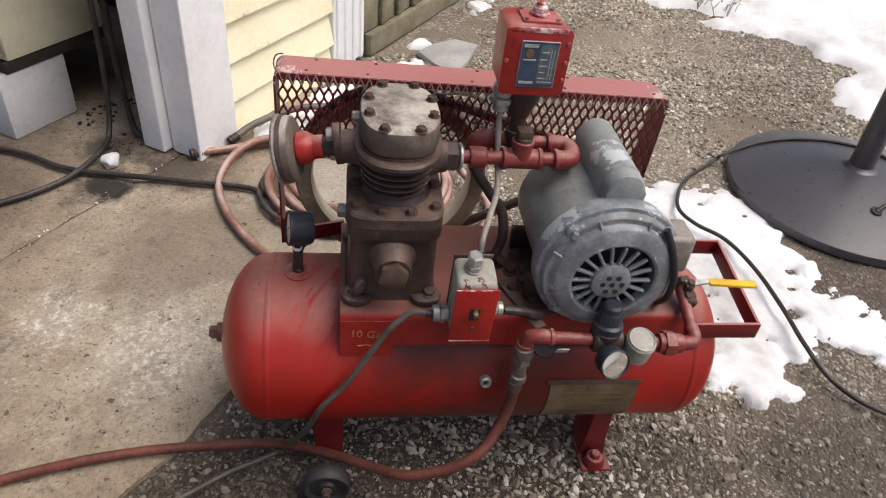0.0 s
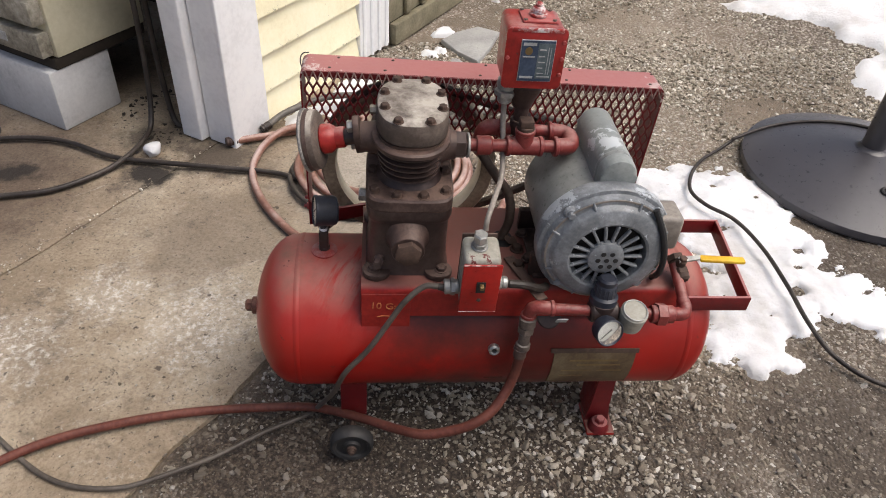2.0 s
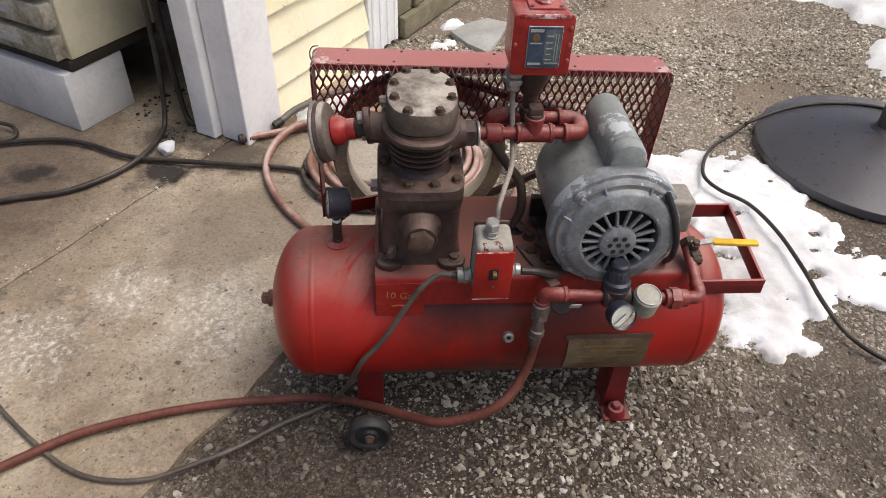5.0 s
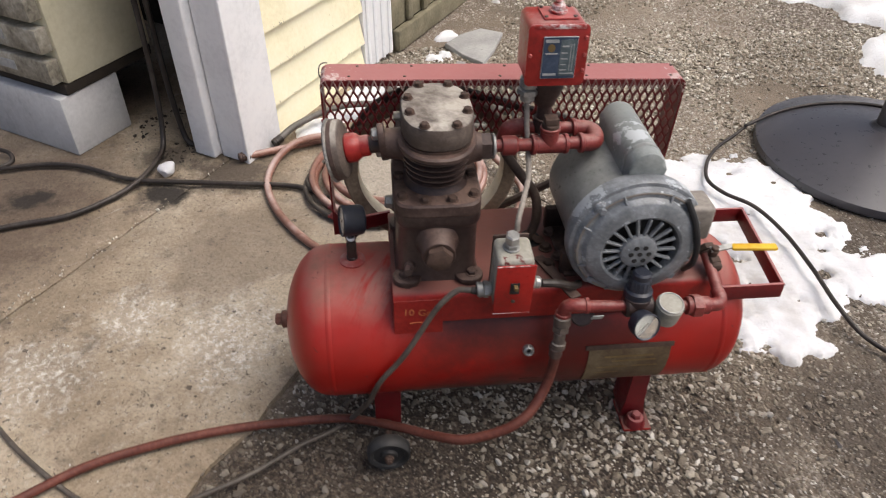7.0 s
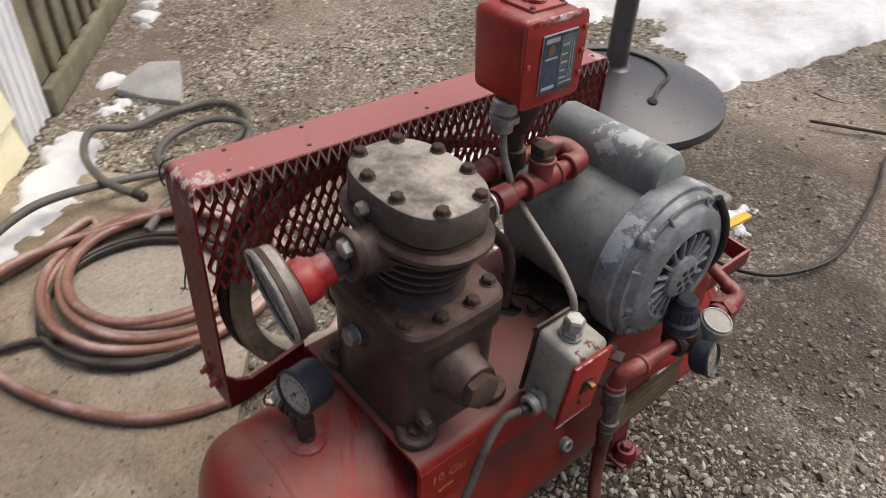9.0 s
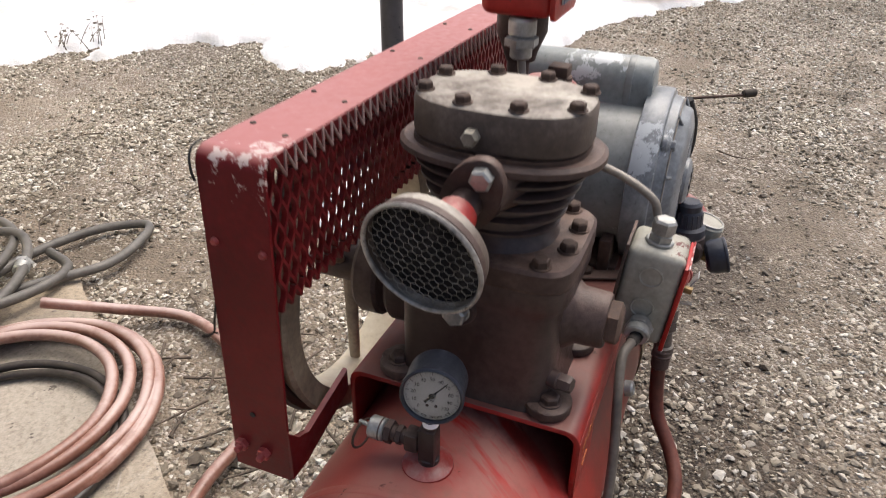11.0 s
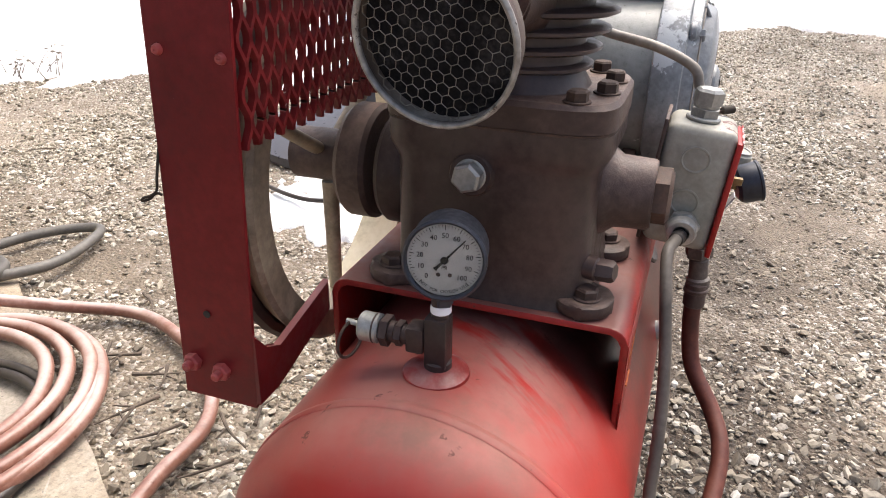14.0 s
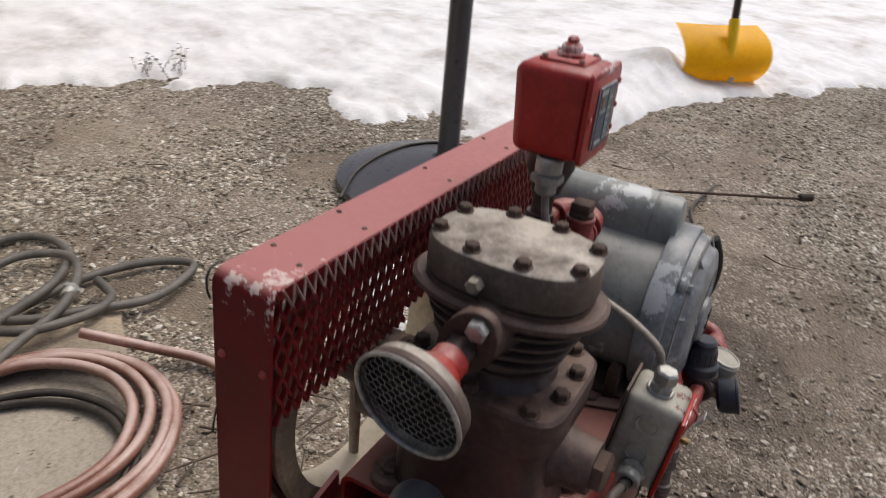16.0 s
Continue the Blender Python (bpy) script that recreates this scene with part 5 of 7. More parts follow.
part("pipe_elbow", join(tube([(0.168, 0.726, 0.5475), (0.186, 0.7275, 0.547), (0.193, 0.737, 0.547), (0.194, 0.752, 0.548), (0.186, 0.761, 0.549), (0.170, 0.763, 0.550)], 0.0122, 18, 6), disc(0.0142, 0.006, (0.166, 0.7255, 0.5475), (1, 0.05, 0)), disc(0.0142, 0.006, (0.170, 0.763, 0.55), (-1, 0, 0))), PIPE_RED, piping)
part("nipple", tube([(0.176, 0.763, 0.55), (0.085, 0.765, 0.553)], PR, 18, 1, False), PIPE_RED, piping)
part("pipe_elbow", join(tube([(0.098, 0.765, 0.553), (0.080, 0.765, 0.553), (0.071, 0.765, 0.546), (0.069, 0.765, 0.530)], 0.0122, 18, 6), disc(0.0142, 0.006, (0.098, 0.765, 0.553), (-1, 0, 0)), disc(0.0142, 0.006, (0.069, 0.765, 0.530), (0, 0, 1))), PIPE_RED, piping)
part("switch_riser", join(tube([(0.122, 0.763, 0.552), (0.120, 0.760, 0.643)], 0.0105, 16, 1, False), lathe([(0, 0), (0.014, 0), (0.016, 0.008), (0.0235, 0.026), (0.0235, 0.046), (0, 0.046)], (0.120, 0.760, 0.593), (0, 0, 1), 24), disc(0.0145, 0.022, (0.122, 0.763, 0.548))), IRON, piping)
part("unloader_hose", tube([(0.069, 0.765, 0.530), (0.074, 0.764, 0.508), (0.098, 0.757, 0.475), (0.120, 0.752, 0.443), (0.125, 0.748, 0.40), (0.114, 0.742, 0.3685)], 0.0072, 14, 8), BROWNHOSE, piping, "dark rubber discharge hose")

piping.location = (0, 0, -0.0105)

# pressure switch
body = block(0.069, 0.154, 0.724, 0.794, 0.624, 0.7065, 0.010, 4)
for v in body.verts:
    if v.co.z < 0.635:
        v.co.y = 0.724 + (v.co.y - 0.724) * 0.93
psw = part("pressure_switch", body, RED, compressor, "red pressure switch box with data label")
part("front_rim", prism(rounded(0.088, 0.0835, 0.006, 5), 0.0045, Matrix.Translation((0.1115, 0.7255, 0.665)) @ Matrix.Rotation(radians(90), 4, "X"), 0.0016), RED, psw)
part("label", block(0.0895, 0.1395, 0.7190, 0.7207, 0.6345, 0.6925, 0.0006, 1), LABELWHITE, psw, "silver-edged data label")
part("label_panel", block(0.0903, 0.1387, 0.7184, 0.7191, 0.6353, 0.6917, 0), LABELBLUE, psw, "blue data panel")
part("label_column", block(0.1148, 0.1378, 0.7180, 0.7186, 0.639, 0.6885, 0), LABELTEAL, psw, "dark teal column of the label")
for x0, x1, z0, z1 in ((0.1295, 0.1303, 0.6455, 0.683), (0.1332, 0.1340, 0.6455, 0.683), (0.117, 0.1265, 0.6790, 0.6806), (0.117, 0.1255, 0.670, 0.6713), (0.117, 0.1265, 0.662, 0.6633), (0.117, 0.1245, 0.654, 0.6553), (0.117, 0.1265, 0.6465, 0.6478), (0.117, 0.1365, 0.6415, 0.6430)):
    part("print_bar", block(x0, x1, 0.7176, 0.7182, z0, z1, 0), LABELWHITE, psw)
for x0, x1, z0, z1 in ((0.0925, 0.1115, 0.6850, 0.6890), (0.0935, 0.1105, 0.6690, 0.6705), (0.0925, 0.1115, 0.6395, 0.6425)):
    part("print_bar", block(x0, x1, 0.7178, 0.7185, z0, z1, 0), LABELWHITE, psw)
part("print_mark", disc(0.0055, 0.0005, (0.1015, 0.7184, 0.6775), (0, -1, 0), 0.0001, 16), BRASS, psw)
part("worn_edge", block(0.074, 0.149, 0.7204, 0.7240, 0.7015, 0.7073, 0.0012, 2), WORN, psw, "paint worn pale along the top edge")
part("top_plate", block(0.092, 0.142, 0.738, 0.780, 0.7065, 0.7095, 0.001), RED_FADED, psw)
part("reset_stud", join(disc(0.013, 0.004, (0.117, 0.759, 0.7095)), disc(0.0095, 0.010, (0.117, 0.759, 0.712), bev=0.003), disc(0.0055, 0.006, (0.117, 0.759, 0.721), bev=0.002)), WORN, psw, "reset stud with worn paint")
for x, y in ((0.096, 0.742), (0.138, 0.742), (0.096, 0.776), (0.138, 0.776)):
    part("screw", disc(0.0032, 0.002, (x, y, 0.7094), seg=12), IRON, psw)
for x, z in ((0.072, 0.667), (0.151, 0.667), (0.151, 0.69), (0.151, 0.645)):
    part("screw", disc(0.003, 0.0022, (x, 0.7207, z), (0, -1, 0), seg=12), RED_FADED, psw)
part("conduit_gland", join(disc(0.0125, 0.016, (0.086, 0.752, 0.608), bev=0.002), hexnut(0.0155, 0.008, (0.086, 0.752, 0.600)), disc(0.010, 0.014, (0.086, 0.752, 0.588), bev=0.002)), GALV, psw)
part("conduit", tube([(0.086, 0.752, 0.592), (0.087, 0.746, 0.56), (0.088, 0.725, 0.526), (0.084, 0.69, 0.507), (0.069, 0.645, 0.499), (0.058, 0.616, 0.488), (0.056, 0.609, 0.474)], 0.0038, 14, 8), CONDUIT, psw, "grey flexible cable to the switch box")

narrow = Matrix.Translation((0.0045, 0, 0)) @ Matrix.Diagonal((0.89, 1, 0.97, 1)) @ Matrix.Translation((-0.0045, 0, 0))
lift = Matrix.Translation((0, 0, 0.665)) @ narrow @ Matrix.Translation((0, 0, -0.665))
psw.data.transform(lift)
for ob in psw.children:
    if not ob.name.startswith("conduit"):
        ob.data.transform(lift)
psw.location = (0.007, 0, 0.003)

# switch box
sbox = part("switch_box", block(0.037, 0.091, 0.584, 0.634, 0.355, 0.456, 0.008, 4), BOXGREY, compressor, "grey steel switch box with red cover")
part("cover", block(0.0355, 0.0925, 0.5800, 0.5842, 0.353, 0.4490, 0.0012), RED_CLEAN, sbox, "red painted cover plate")
part("back_plate", block(0.0375, 0.0905, 0.634, 0.637, 0.356, 0.457, 0.001), IRON, sbox)
part("switch_slot", block(0.0575, 0.0715, 0.5788, 0.5803, 0.395, 0.417, 0.0006), INK_AND_HOLES, sbox, "dark slot of the switch")
part("toggle", block(0.0618, 0.0678, 0.571, 0.5792, 0.409, 0.4150, 0.001), BRASS, sbox, "small worn toggle switch")
part("screw", disc(0.0035, 0.002, (0.064, 0.5800, 0.380), (0, -1, 0), seg=12), RUST, sbox)
for z in (0.43, 0.395):
    part("knockout", lathe([(0.0108, 0.0), (0.0108, 0.0012), (0.0098, 0.0014), (0.0088, 0.0004), (0.0, 0.0004)], (0.0372, 0.609, z), (-1, 0, 0), 24), BOXGREY, sbox)
part("top_gland", join(disc(0.0125, 0.0035, (0.060, 0.611, 0.456), bev=0.001), hexnut(0.0110, 0.008, (0.060, 0.611, 0.459)), disc(0.0095, 0.004, (0.060, 0.611, 0.466)), hexnut(0.0108, 0.012, (0.060, 0.611, 0.469), (0, 0, 1), 0.3)), GALV, sbox, "galvanised cable gland")
part("side_gland", join(disc(0.0105, 0.012, (0.037, 0.606, 0.378), (-1, 0, 0), 0.002), hexnut(0.0128, 0.007, (0.030, 0.606, 0.378), (-1, 0, 0), 0.2), lathe([(0.0055, 0.0), (0.0112, 0.0), (0.0112, 0.008), (0.0098, 0.0095), (0.0062, 0.0095), (0.0055, 0.004)], (0.0235, 0.606, 0.378), (-1, 0, -0.1), 24)), GALV, sbox, "scuffed galvanised cable gland")
part("side_gland", join(disc(0.0105, 0.010, (0.091, 0.606, 0.388), (1, 0, 0), 0.002), disc(0.009, 0.010, (0.1, 0.606, 0.388), (1, 0, -0.1), 0.002)), GALV, sbox)
part("motor_cable", tube([(0.108, 0.606, 0.387), (0.13, 0.607, 0.384), (0.155, 0.615, 0.37), (0.17, 0.63, 0.36)], 0.0062, 10, 6), BLACKCABLE, sbox)

for z0, z1 in ((0.4485, 0.4505), (0.3522, 0.3538)):
    part("worn_rim", block(0.0358, 0.0922, 0.5798, 0.5812, z0, z1, 0.0005, 1), WORN, sbox, "paint worn pale along the cover's edge")
lean_box = Matrix.Translation((-0.0435, -0.124, 0.403)) @ Matrix.Rotation(radians(5.5), 4, "X") @ Matrix.Diagonal((0.92, 1, 0.95, 1)) @ Matrix.Translation((0.0435, 0.124, -0.403))
sbox.data.transform(lean_box)
for ob in sbox.children:
    if not ob.name.startswith("motor_cable"):
        ob.data.transform(lean_box)
sbox.location = (-0.004, -0.003, 0.001)

# motor
MX, MZ = 0.228, 0.442
motor = part("motor", lathe([(0, 0), (0.058, 0.0), (0.072, 0.006), (0.079, 0.016), (0.0795, 0.170), (0.0, 0.170)], (MX, 0.805, MZ), (0, -1, 0), 56), MOTOR, compressor, "grey electric motor with chipped paint and vented end bell")
bell = part("end_bell", lathe([(0.0795, 0.0), (0.0885, 0.002), (0.0895, 0.006), (0.0895, 0.024), (0.088, 0.0265), (0.0835, 0.0275), (0.0825, 0.030), (0.0815, 0.036), (0.0795, 0.038), (0.0745, 0.0385), (0.0735, 0.0395), (0.0715, 0.046), (0.069, 0.048), (0.062, 0.0505), (0.053, 0.0525), (0.0500, 0.051), (0.0490, 0.045), (0.0475, 0.034)], (MX, 0.637, MZ), (0, -1, 0), 56), BELL, motor, "chipped grey ribbed end bell")
part("paint_ring", lathe([(0.0795 + 0.0016 * math.cos(a), 0.0008 * math.sin(a)) for a in (math.tau * i / 8 for i in range(9))], (MX, 0.5992, MZ), (0, -1, 0), 56), CONDUIT, motor, "faint pinkish ring round the bell")
# black disc put in for the motor's unlit inside
part("vent_dark", lathe([(0, 0.0), (0.0490, 0.0), (0.0490, 0.014)], (MX, 0.611, MZ), (0, -1, 0), 40), INK_AND_HOLES, motor, "black disc standing for the shade behind the vents")
SPOKE = to_mesh("vent_spoke", block(0.021, 0.0490, -0.0019, 0.0019, -0.006, 0.0, 0.001, 1), BELL)
for k in range(18):
    put("vent_spoke", SPOKE, facing((MX, 0.5850, MZ), (0, -1, 0), math.tau * k / 18), motor)
part("bell_hub", lathe([(0, 0.006), (0.011, 0.0062), (0.019, 0.005), (0.0235, 0.002), (0.0245, -0.006)], (MX, 0.5835, MZ), (0, -1, 0), 32), BELL, motor)
for k in range(7):
    rr = 0.0115 if k else 0
    part("hub_hole", disc(0.0034, 0.0012, (MX + rr * math.cos(k * math.pi / 3), 0.5778, MZ + rr * math.sin(k * math.pi / 3)), (0, -1, 0), 0.0003, 14), INK_AND_HOLES, motor)
for k in range(8):
    a = math.tau * (k + 0.5) / 8
    part("bell_rib", tube([(MX + 0.056 * math.cos(a), 0.5865, MZ + 0.056 * math.sin(a)), (MX + 0.0815 * math.cos(a), 0.600, MZ + 0.0815 * math.sin(a))], 0.0018, 8, 1, False), BELL, motor)
for k in range(4):
    a = math.pi / 4 + math.pi / 2 * k
    part("through_bolt", join(disc(0.010, 0.01, (MX + 0.078 * math.cos(a), 0.611, MZ + 0.078 * math.sin(a)), (0, -1, 0), 0.003), hexnut(0.0055, 0.006, (MX + 0.078 * math.cos(a), 0.602, MZ + 0.078 * math.sin(a)), (0, -1, 0))), BELL, motor)
# capacitor cover: a long round-topped hood
prof2 = [(-0.0250, -0.018), (-0.0250, 0.028)] + [(-0.0250 * math.cos(math.pi * k / 10) if 0 < k < 10 else (-0.0250 if k == 0 else 0.0250), 0.028 + 0.025 * math.sin(math.pi * k / 10)) for k in range(1, 10)] + [(0.0250, 0.028), (0.0250, -0.018)]
cap = prism(prof2, 0.152, Matrix.Translation((MX + 0.012, 0.798, 0.519)) @ Matrix.Rotation(radians(90), 4, "X"), 0.007)
part("capacitor_cover", cap, CAPPAINT, motor, "rounded grey capacitor cover")
part("capacitor_band", prism([(x * 1.02, y * 1.015) for x, y in prof2], 0.008, Matrix.Translation((MX + 0.012, 0.675, 0.519)) @ Matrix.Rotation(radians(90), 4, "X"), 0.0015), MOTOR, motor)
part("terminal_box", block(0.298, 0.336, 0.616, 0.664, 0.440, 0.494, 0.006, 3), CONDUIT, motor, "grey wiring box on the motor")
part("motor_lead", tube([(0.288, 0.612, 0.512), (0.303, 0.603, 0.48), (0.315, 0.603, 0.44), (0.322, 0.615, 0.40), (0.332, 0.65, 0.36)], 0.0045, 10, 8), BLACK, motor)
part("motor_base", join(block(0.145, 0.305, 0.655, 0.668, 0.357, 0.395, 0.002), block(0.145, 0.305, 0.765, 0.778, 0.357, 0.395, 0.002), block(0.150, 0.315, 0.648, 0.785, 0.357, 0.362, 0.002)), IRON, motor, "dusty brown steel motor base")
for x in (0.148, 0.302):
    for y in (0.688, 0.748):
        put("base_bolt", BOLT_BIG, Matrix.Translation((x, y, 0.3632)), motor)
part("motor_strap", block(-0.0085, 0.0085, -0.058, 0.046, -0.0015, 0.0015, 0.0006, 1, Matrix.Translation((0.136, 0.652, 0.3605)) @ Matrix.Rotation(radians(20), 4, "Z") @ Matrix.Rotation(radians(-1.5), 4, "X")), IRON, motor, "dusty flat steel strap under the motor")
for x, y in ((0.132, 0.676), (0.136, 0.715)):
    part("strap_bolt", join(disc(0.0105, 0.002, (x, y, 0.3575), bev=0.0005, seg=20), hexnut(0.0078, 0.006, (x, y, 0.3605))), RUST, motor)
part("motor_pulley", lathe([(0, 0), (0.036, 0), (0.038, 0.003), (0.030, 0.010), (0.038, 0.017), (0.036, 0.02), (0.012, 0.022), (0.012, -0.05), (0, -0.05)], (MX, 0.855, MZ), (0, 1, 0), 32), IRON, motor)

wider = Matrix.Translation((MX - 0.107, 0, MZ)) @ Matrix.Diagonal((1.06, 1, 1.06, 1)) @ Matrix.Translation((0.107 - MX, 0, -MZ))
for ob in motor.children:
    if ob.name.startswith(("end_bell", "paint_ring", "vent_", "bell_", "hub_hole", "through_bolt")):
        ob.matrix_basis = wider @ ob.matrix_basis
    if ob.name.startswith(("end_bell", "paint_ring", "vent_", "bell_", "hub_hole", "through_bolt")):
        ob.location += Vector((0.007 if ob.name.startswith(("end_bell", "paint_ring", "bell_rib", "through_bolt")) else 0.003, 0.015, -0.002))
    if ob.name.startswith("capacitor"):
        ob.location.z -= 0.007
# flywheel and belt
FX, FZ, FYC = -0.029, 0.421, 0.870
fly = part("flywheel", lathe([(0.118, -0.022), (0.137, -0.023), (0.140, -0.020), (0.133, -0.004), (0.140, 0.012), (0.137, 0.014), (0.119, 0.014), (0.117, 0.009), (0.116, -0.012), (0.118, -0.022)], (FX, FYC, FZ), (0, 1, 0), 64), FLYRIM, compressor, "worn iron flywheel pulley at rest")
part("rim_lining", lathe([(0.1186, 0.0138), (0.1166, 0.0088), (0.1156, -0.0118), (0.1176, -0.0218)], (FX, FYC, FZ), (0, 1, 0), 64), FLY, fly, "pale worn inner face of the rim")
part("hub", lathe([(0.0, -0.048), (0.040, -0.048), (0.043, -0.045), (0.043, -0.028), (0.040, -0.024), (0.020, -0.02), (0.020, 0.024), (0.0, 0.026)], (FX, FYC, FZ), (0, 1, 0), 36), IRON, fly)
for k in range(3):
    a = math.tau * k / 3 + math.pi / 6
    pts = [(FX + r * math.cos(a), FYC, FZ + r * math.sin(a)) for r in (0.022, 0.05, 0.085, 0.116)]
    part("spoke", tube(pts, lambda u: 0.0072 - 0.0016 * u, 16, 5, True, 0.7), FLYRIM, fly)
loop_pts = []
r1, r2 = 0.137, 0.036
d = Vector((MX - FX, MZ - FZ))
base_a, off = math.atan2(d.y, d.x), math.acos((r1 - r2) / d.length)
for k in range(25):
    a = base_a + off + (math.tau - 2 * off) * k / 24
    loop_pts.append((FX + r1 * math.cos(a), FYC, FZ + r1 * math.sin(a)))
for k in range(13):
    a = base_a - off + 2 * off * k / 12
    loop_pts.append((MX + r2 * math.cos(a), FYC, MZ + r2 * math.sin(a)))
part("drive_belt", tube(loop_pts + [loop_pts[0]], 0.0072, 8, 1, False), BROWNHOSE, compressor, "dusty brown-black rubber drive belt")

# belt guard: a bent strip with an expanded-metal face
GY0, GY1 = 0.829, 0.882


def gz(x):
    return 0.592 - (x + 0.19) / 0.542 * 0.012


strip = [(-0.192, 0.305)]
strip += [(-0.192, 0.40), (-0.192, 0.50)]
strip += [(-0.180 - 0.012 * math.cos(a), 0.580 + 0.012 * math.sin(a)) for a in (math.pi / 2 * k / 5 for k in range(6))]
strip += [(-0.1, gz(-0.1)), (0.1, gz(0.1)), (0.2, gz(0.2))]
strip += [(0.340 + 0.012 * math.sin(a), 0.568 + 0.012 * math.cos(a)) for a in (math.pi / 2 * k / 5 for k in range(6))]
strip += [(0.350, 0.50), (0.346, 0.40), (0.342, 0.305)]
bm = bmesh.new()
rows = []
for i, (x, z) in enumerate(strip):
    a, b = strip[max(i - 1, 0)], strip[min(i + 1, len(strip) - 1)]
    n = Vector((b[1] - a[1], 0, -(b[0] - a[0]))).normalized() * 0.0025
    lean = 0.012 * (0.58 - z) / 0.275 if x < 0 and z < 0.58 else 0.0
    rows.append([bm.verts.new(Vector((x, y + lean, z)) + s * n) for y, s in ((GY0, 0), (GY1, 0), (GY1, 1), (GY0, 1))])
for p, q in zip(rows, rows[1:]):
    for k in range(4):
        bm.faces.new((p[k], p[(k + 1) % 4], q[(k + 1) % 4], q[k]))
bm.faces.new(rows[0])
bm.faces.new(rows[-1][::-1])
guard = part("belt_guard", bm, GUARD, compressor, "dark red sheet-metal belt guard with expanded-metal face")
part("front_lip", block(-0.186, 0.346, GY0 - 0.001, GY0 + 0.0015, -0.010, -0.0005, 0.0006, 1, Matrix.Translation((-0.19, 0, 0.592)) @ Matrix.Rotation(math.atan2(0.012, 0.542), 4, "Y") @ Matrix.Translation((0.19, 0, 0))), RED_DEEP, guard)
for x in (0.07, 0.33, -0.15, -0.07, 0.20):
    part("rivet", lathe([(0, 0.0014), (0.0016, 0.0012), (0.0025, 0), ], (x, GY0 + 0.011, gz(x)), (0, 0, 1), 12), IRON, guard)
    part("rivet", lathe([(0, 0.0014), (0.0016, 0.0012), (0.0025, 0), ], (x + 0.012, GY1 - 0.008, gz(x)), (0, 0, 1), 12), IRON, guard)
for y, z in ((0.838, 0.5225), (0.8765, 0.5245)):
    part("rivet", lathe([(0, 0.0020), (0.0008, 0.0030), (0.0022, 0.0028), (0.0030, 0.0012), (0.0032, 0)], (-0.192, y, z), (-1, 0, 0), 16), RED_FADED, guard)
for y, z in ((0.863, 0.3285), (0.884, 0.331)):
    part("guard_bolt", join(hexnut(0.0060, 0.005, (-0.192, y, z), (-1, 0, 0), 0.2), disc(0.0030, 0.010, (-0.192, y, z), (-1, 0, 0))), RED_FADED, guard)
part("rivet_hole", disc(0.0025, 0.0006, (-0.1925, 0.869, 0.368), (-1, 0, 0), 0.0001, 12), INK_AND_HOLES, guard)
part("guard_bracket", prism([(-0.1918, 0.308), (-0.17, 0.308), (-0.098, 0.328), (-0.098, 0.352), (-0.165, 0.336), (-0.180, 0.343), (-0.1918, 0.36)], 0.005, Matrix.Translation((0, 0.8425, 0)) @ Matrix.Rotation(radians(90), 4, "X"), 0.001), RED_DEEP, guard, "bent bracket joining guard to saddle")
part("guard_bracket", prism([(0.30, 0.308), (0.343, 0.308), (0.343, 0.345), (0.30, 0.345)], 0.005, Matrix.Translation((0, 0.838, 0)) @ Matrix.Rotation(radians(90), 4, "X"), 0.001), RED_DEEP, guard)


def expanded_metal(x0, x1, ztop, zbot, y, w=0.0118, h=0.0285, strand=0.0027, thick=0.0042):
    """Diamond lattice of slit and stretched sheet: each strand a leaning bar; the pattern ends where zbot(x) runs."""
    bm = bmesh.new()
    nx, nz = int((x1 - x0) / w) + 1, int(0.32 / (h / 2)) + 1
    for i in range(nx):
        for j in range(nz):
            for s in (-1, 1):
                xa = x0 + w * i + (w / 2 if j % 2 else 0)
                za = ztop(xa) - j * h / 2
                xb, zb = xa + s * w / 2, za - h / 2
                if min(xa, xb) < x0 - 0.001 or max(xa, xb) > x1 + 0.001 or zb < zbot((xa + xb) / 2):
                    continue
                p, q = Vector((xa, y, za)), Vector((xb, y, zb))
                mid_a, mid_b = p.lerp(q, 0.20), p.lerp(q, 0.80)
                mid_a.x -= s * w * 0.07
                mid_b.x += s * w * 0.07
                side = Vector((strand * 0.5, 0.0, 0))
                deep = Vector((0, thick * 0.5, 0))
                rings = []
                for c in (p, mid_a, mid_b, q):
                    rings.append([bm.verts.new(c + side + deep), bm.verts.new(c - side + deep), bm.verts.new(c - side - deep), bm.verts.new(c + side - deep)])
                for a, b in zip(rings, rings[1:]):
                    for k in range(4):
                        bm.faces.new((a[k], a[(k + 1) % 4], b[(k + 1) % 4], b[k]))
    bmesh.ops.remove_doubles(bm, verts=bm.verts[:], dist=0.0004)
    return bm


part("expanded_metal", expanded_metal(-0.186, 0.346, lambda x: gz(x) - 0.004, lambda x: 0.470 - 0.042 * (x > 0.27), GY0 + 0.0045), RED_DEEP, guard, "dark red expanded-metal mesh", sharp=1.2)

zig = []
for k in range(92):
    x = -0.184 + k * 0.0058
    zig.append((x, GY0 - 0.0035 - 0.003 * (k % 2), gz(x) + 0.0005 - 0.0145 * (k % 2)))
part("mesh_edge", join(*[tube([p, q], 0.0011, 6, 1, False) for p, q in zip(zig, zig[1:])]), MESHEDGE, guard, "bare zigzag edge of the mesh")

part("tie_wire", tube([(-0.182, 0.8822, 0.5942), (-0.190, 0.8832, 0.5925), (-0.1945, 0.8834, 0.5865), (-0.1955, 0.8832, 0.577), (-0.1935, 0.8832, 0.569)], 0.0009, 8, 6), BLACK, guard, "black tie wire hooked over the guard's corner")
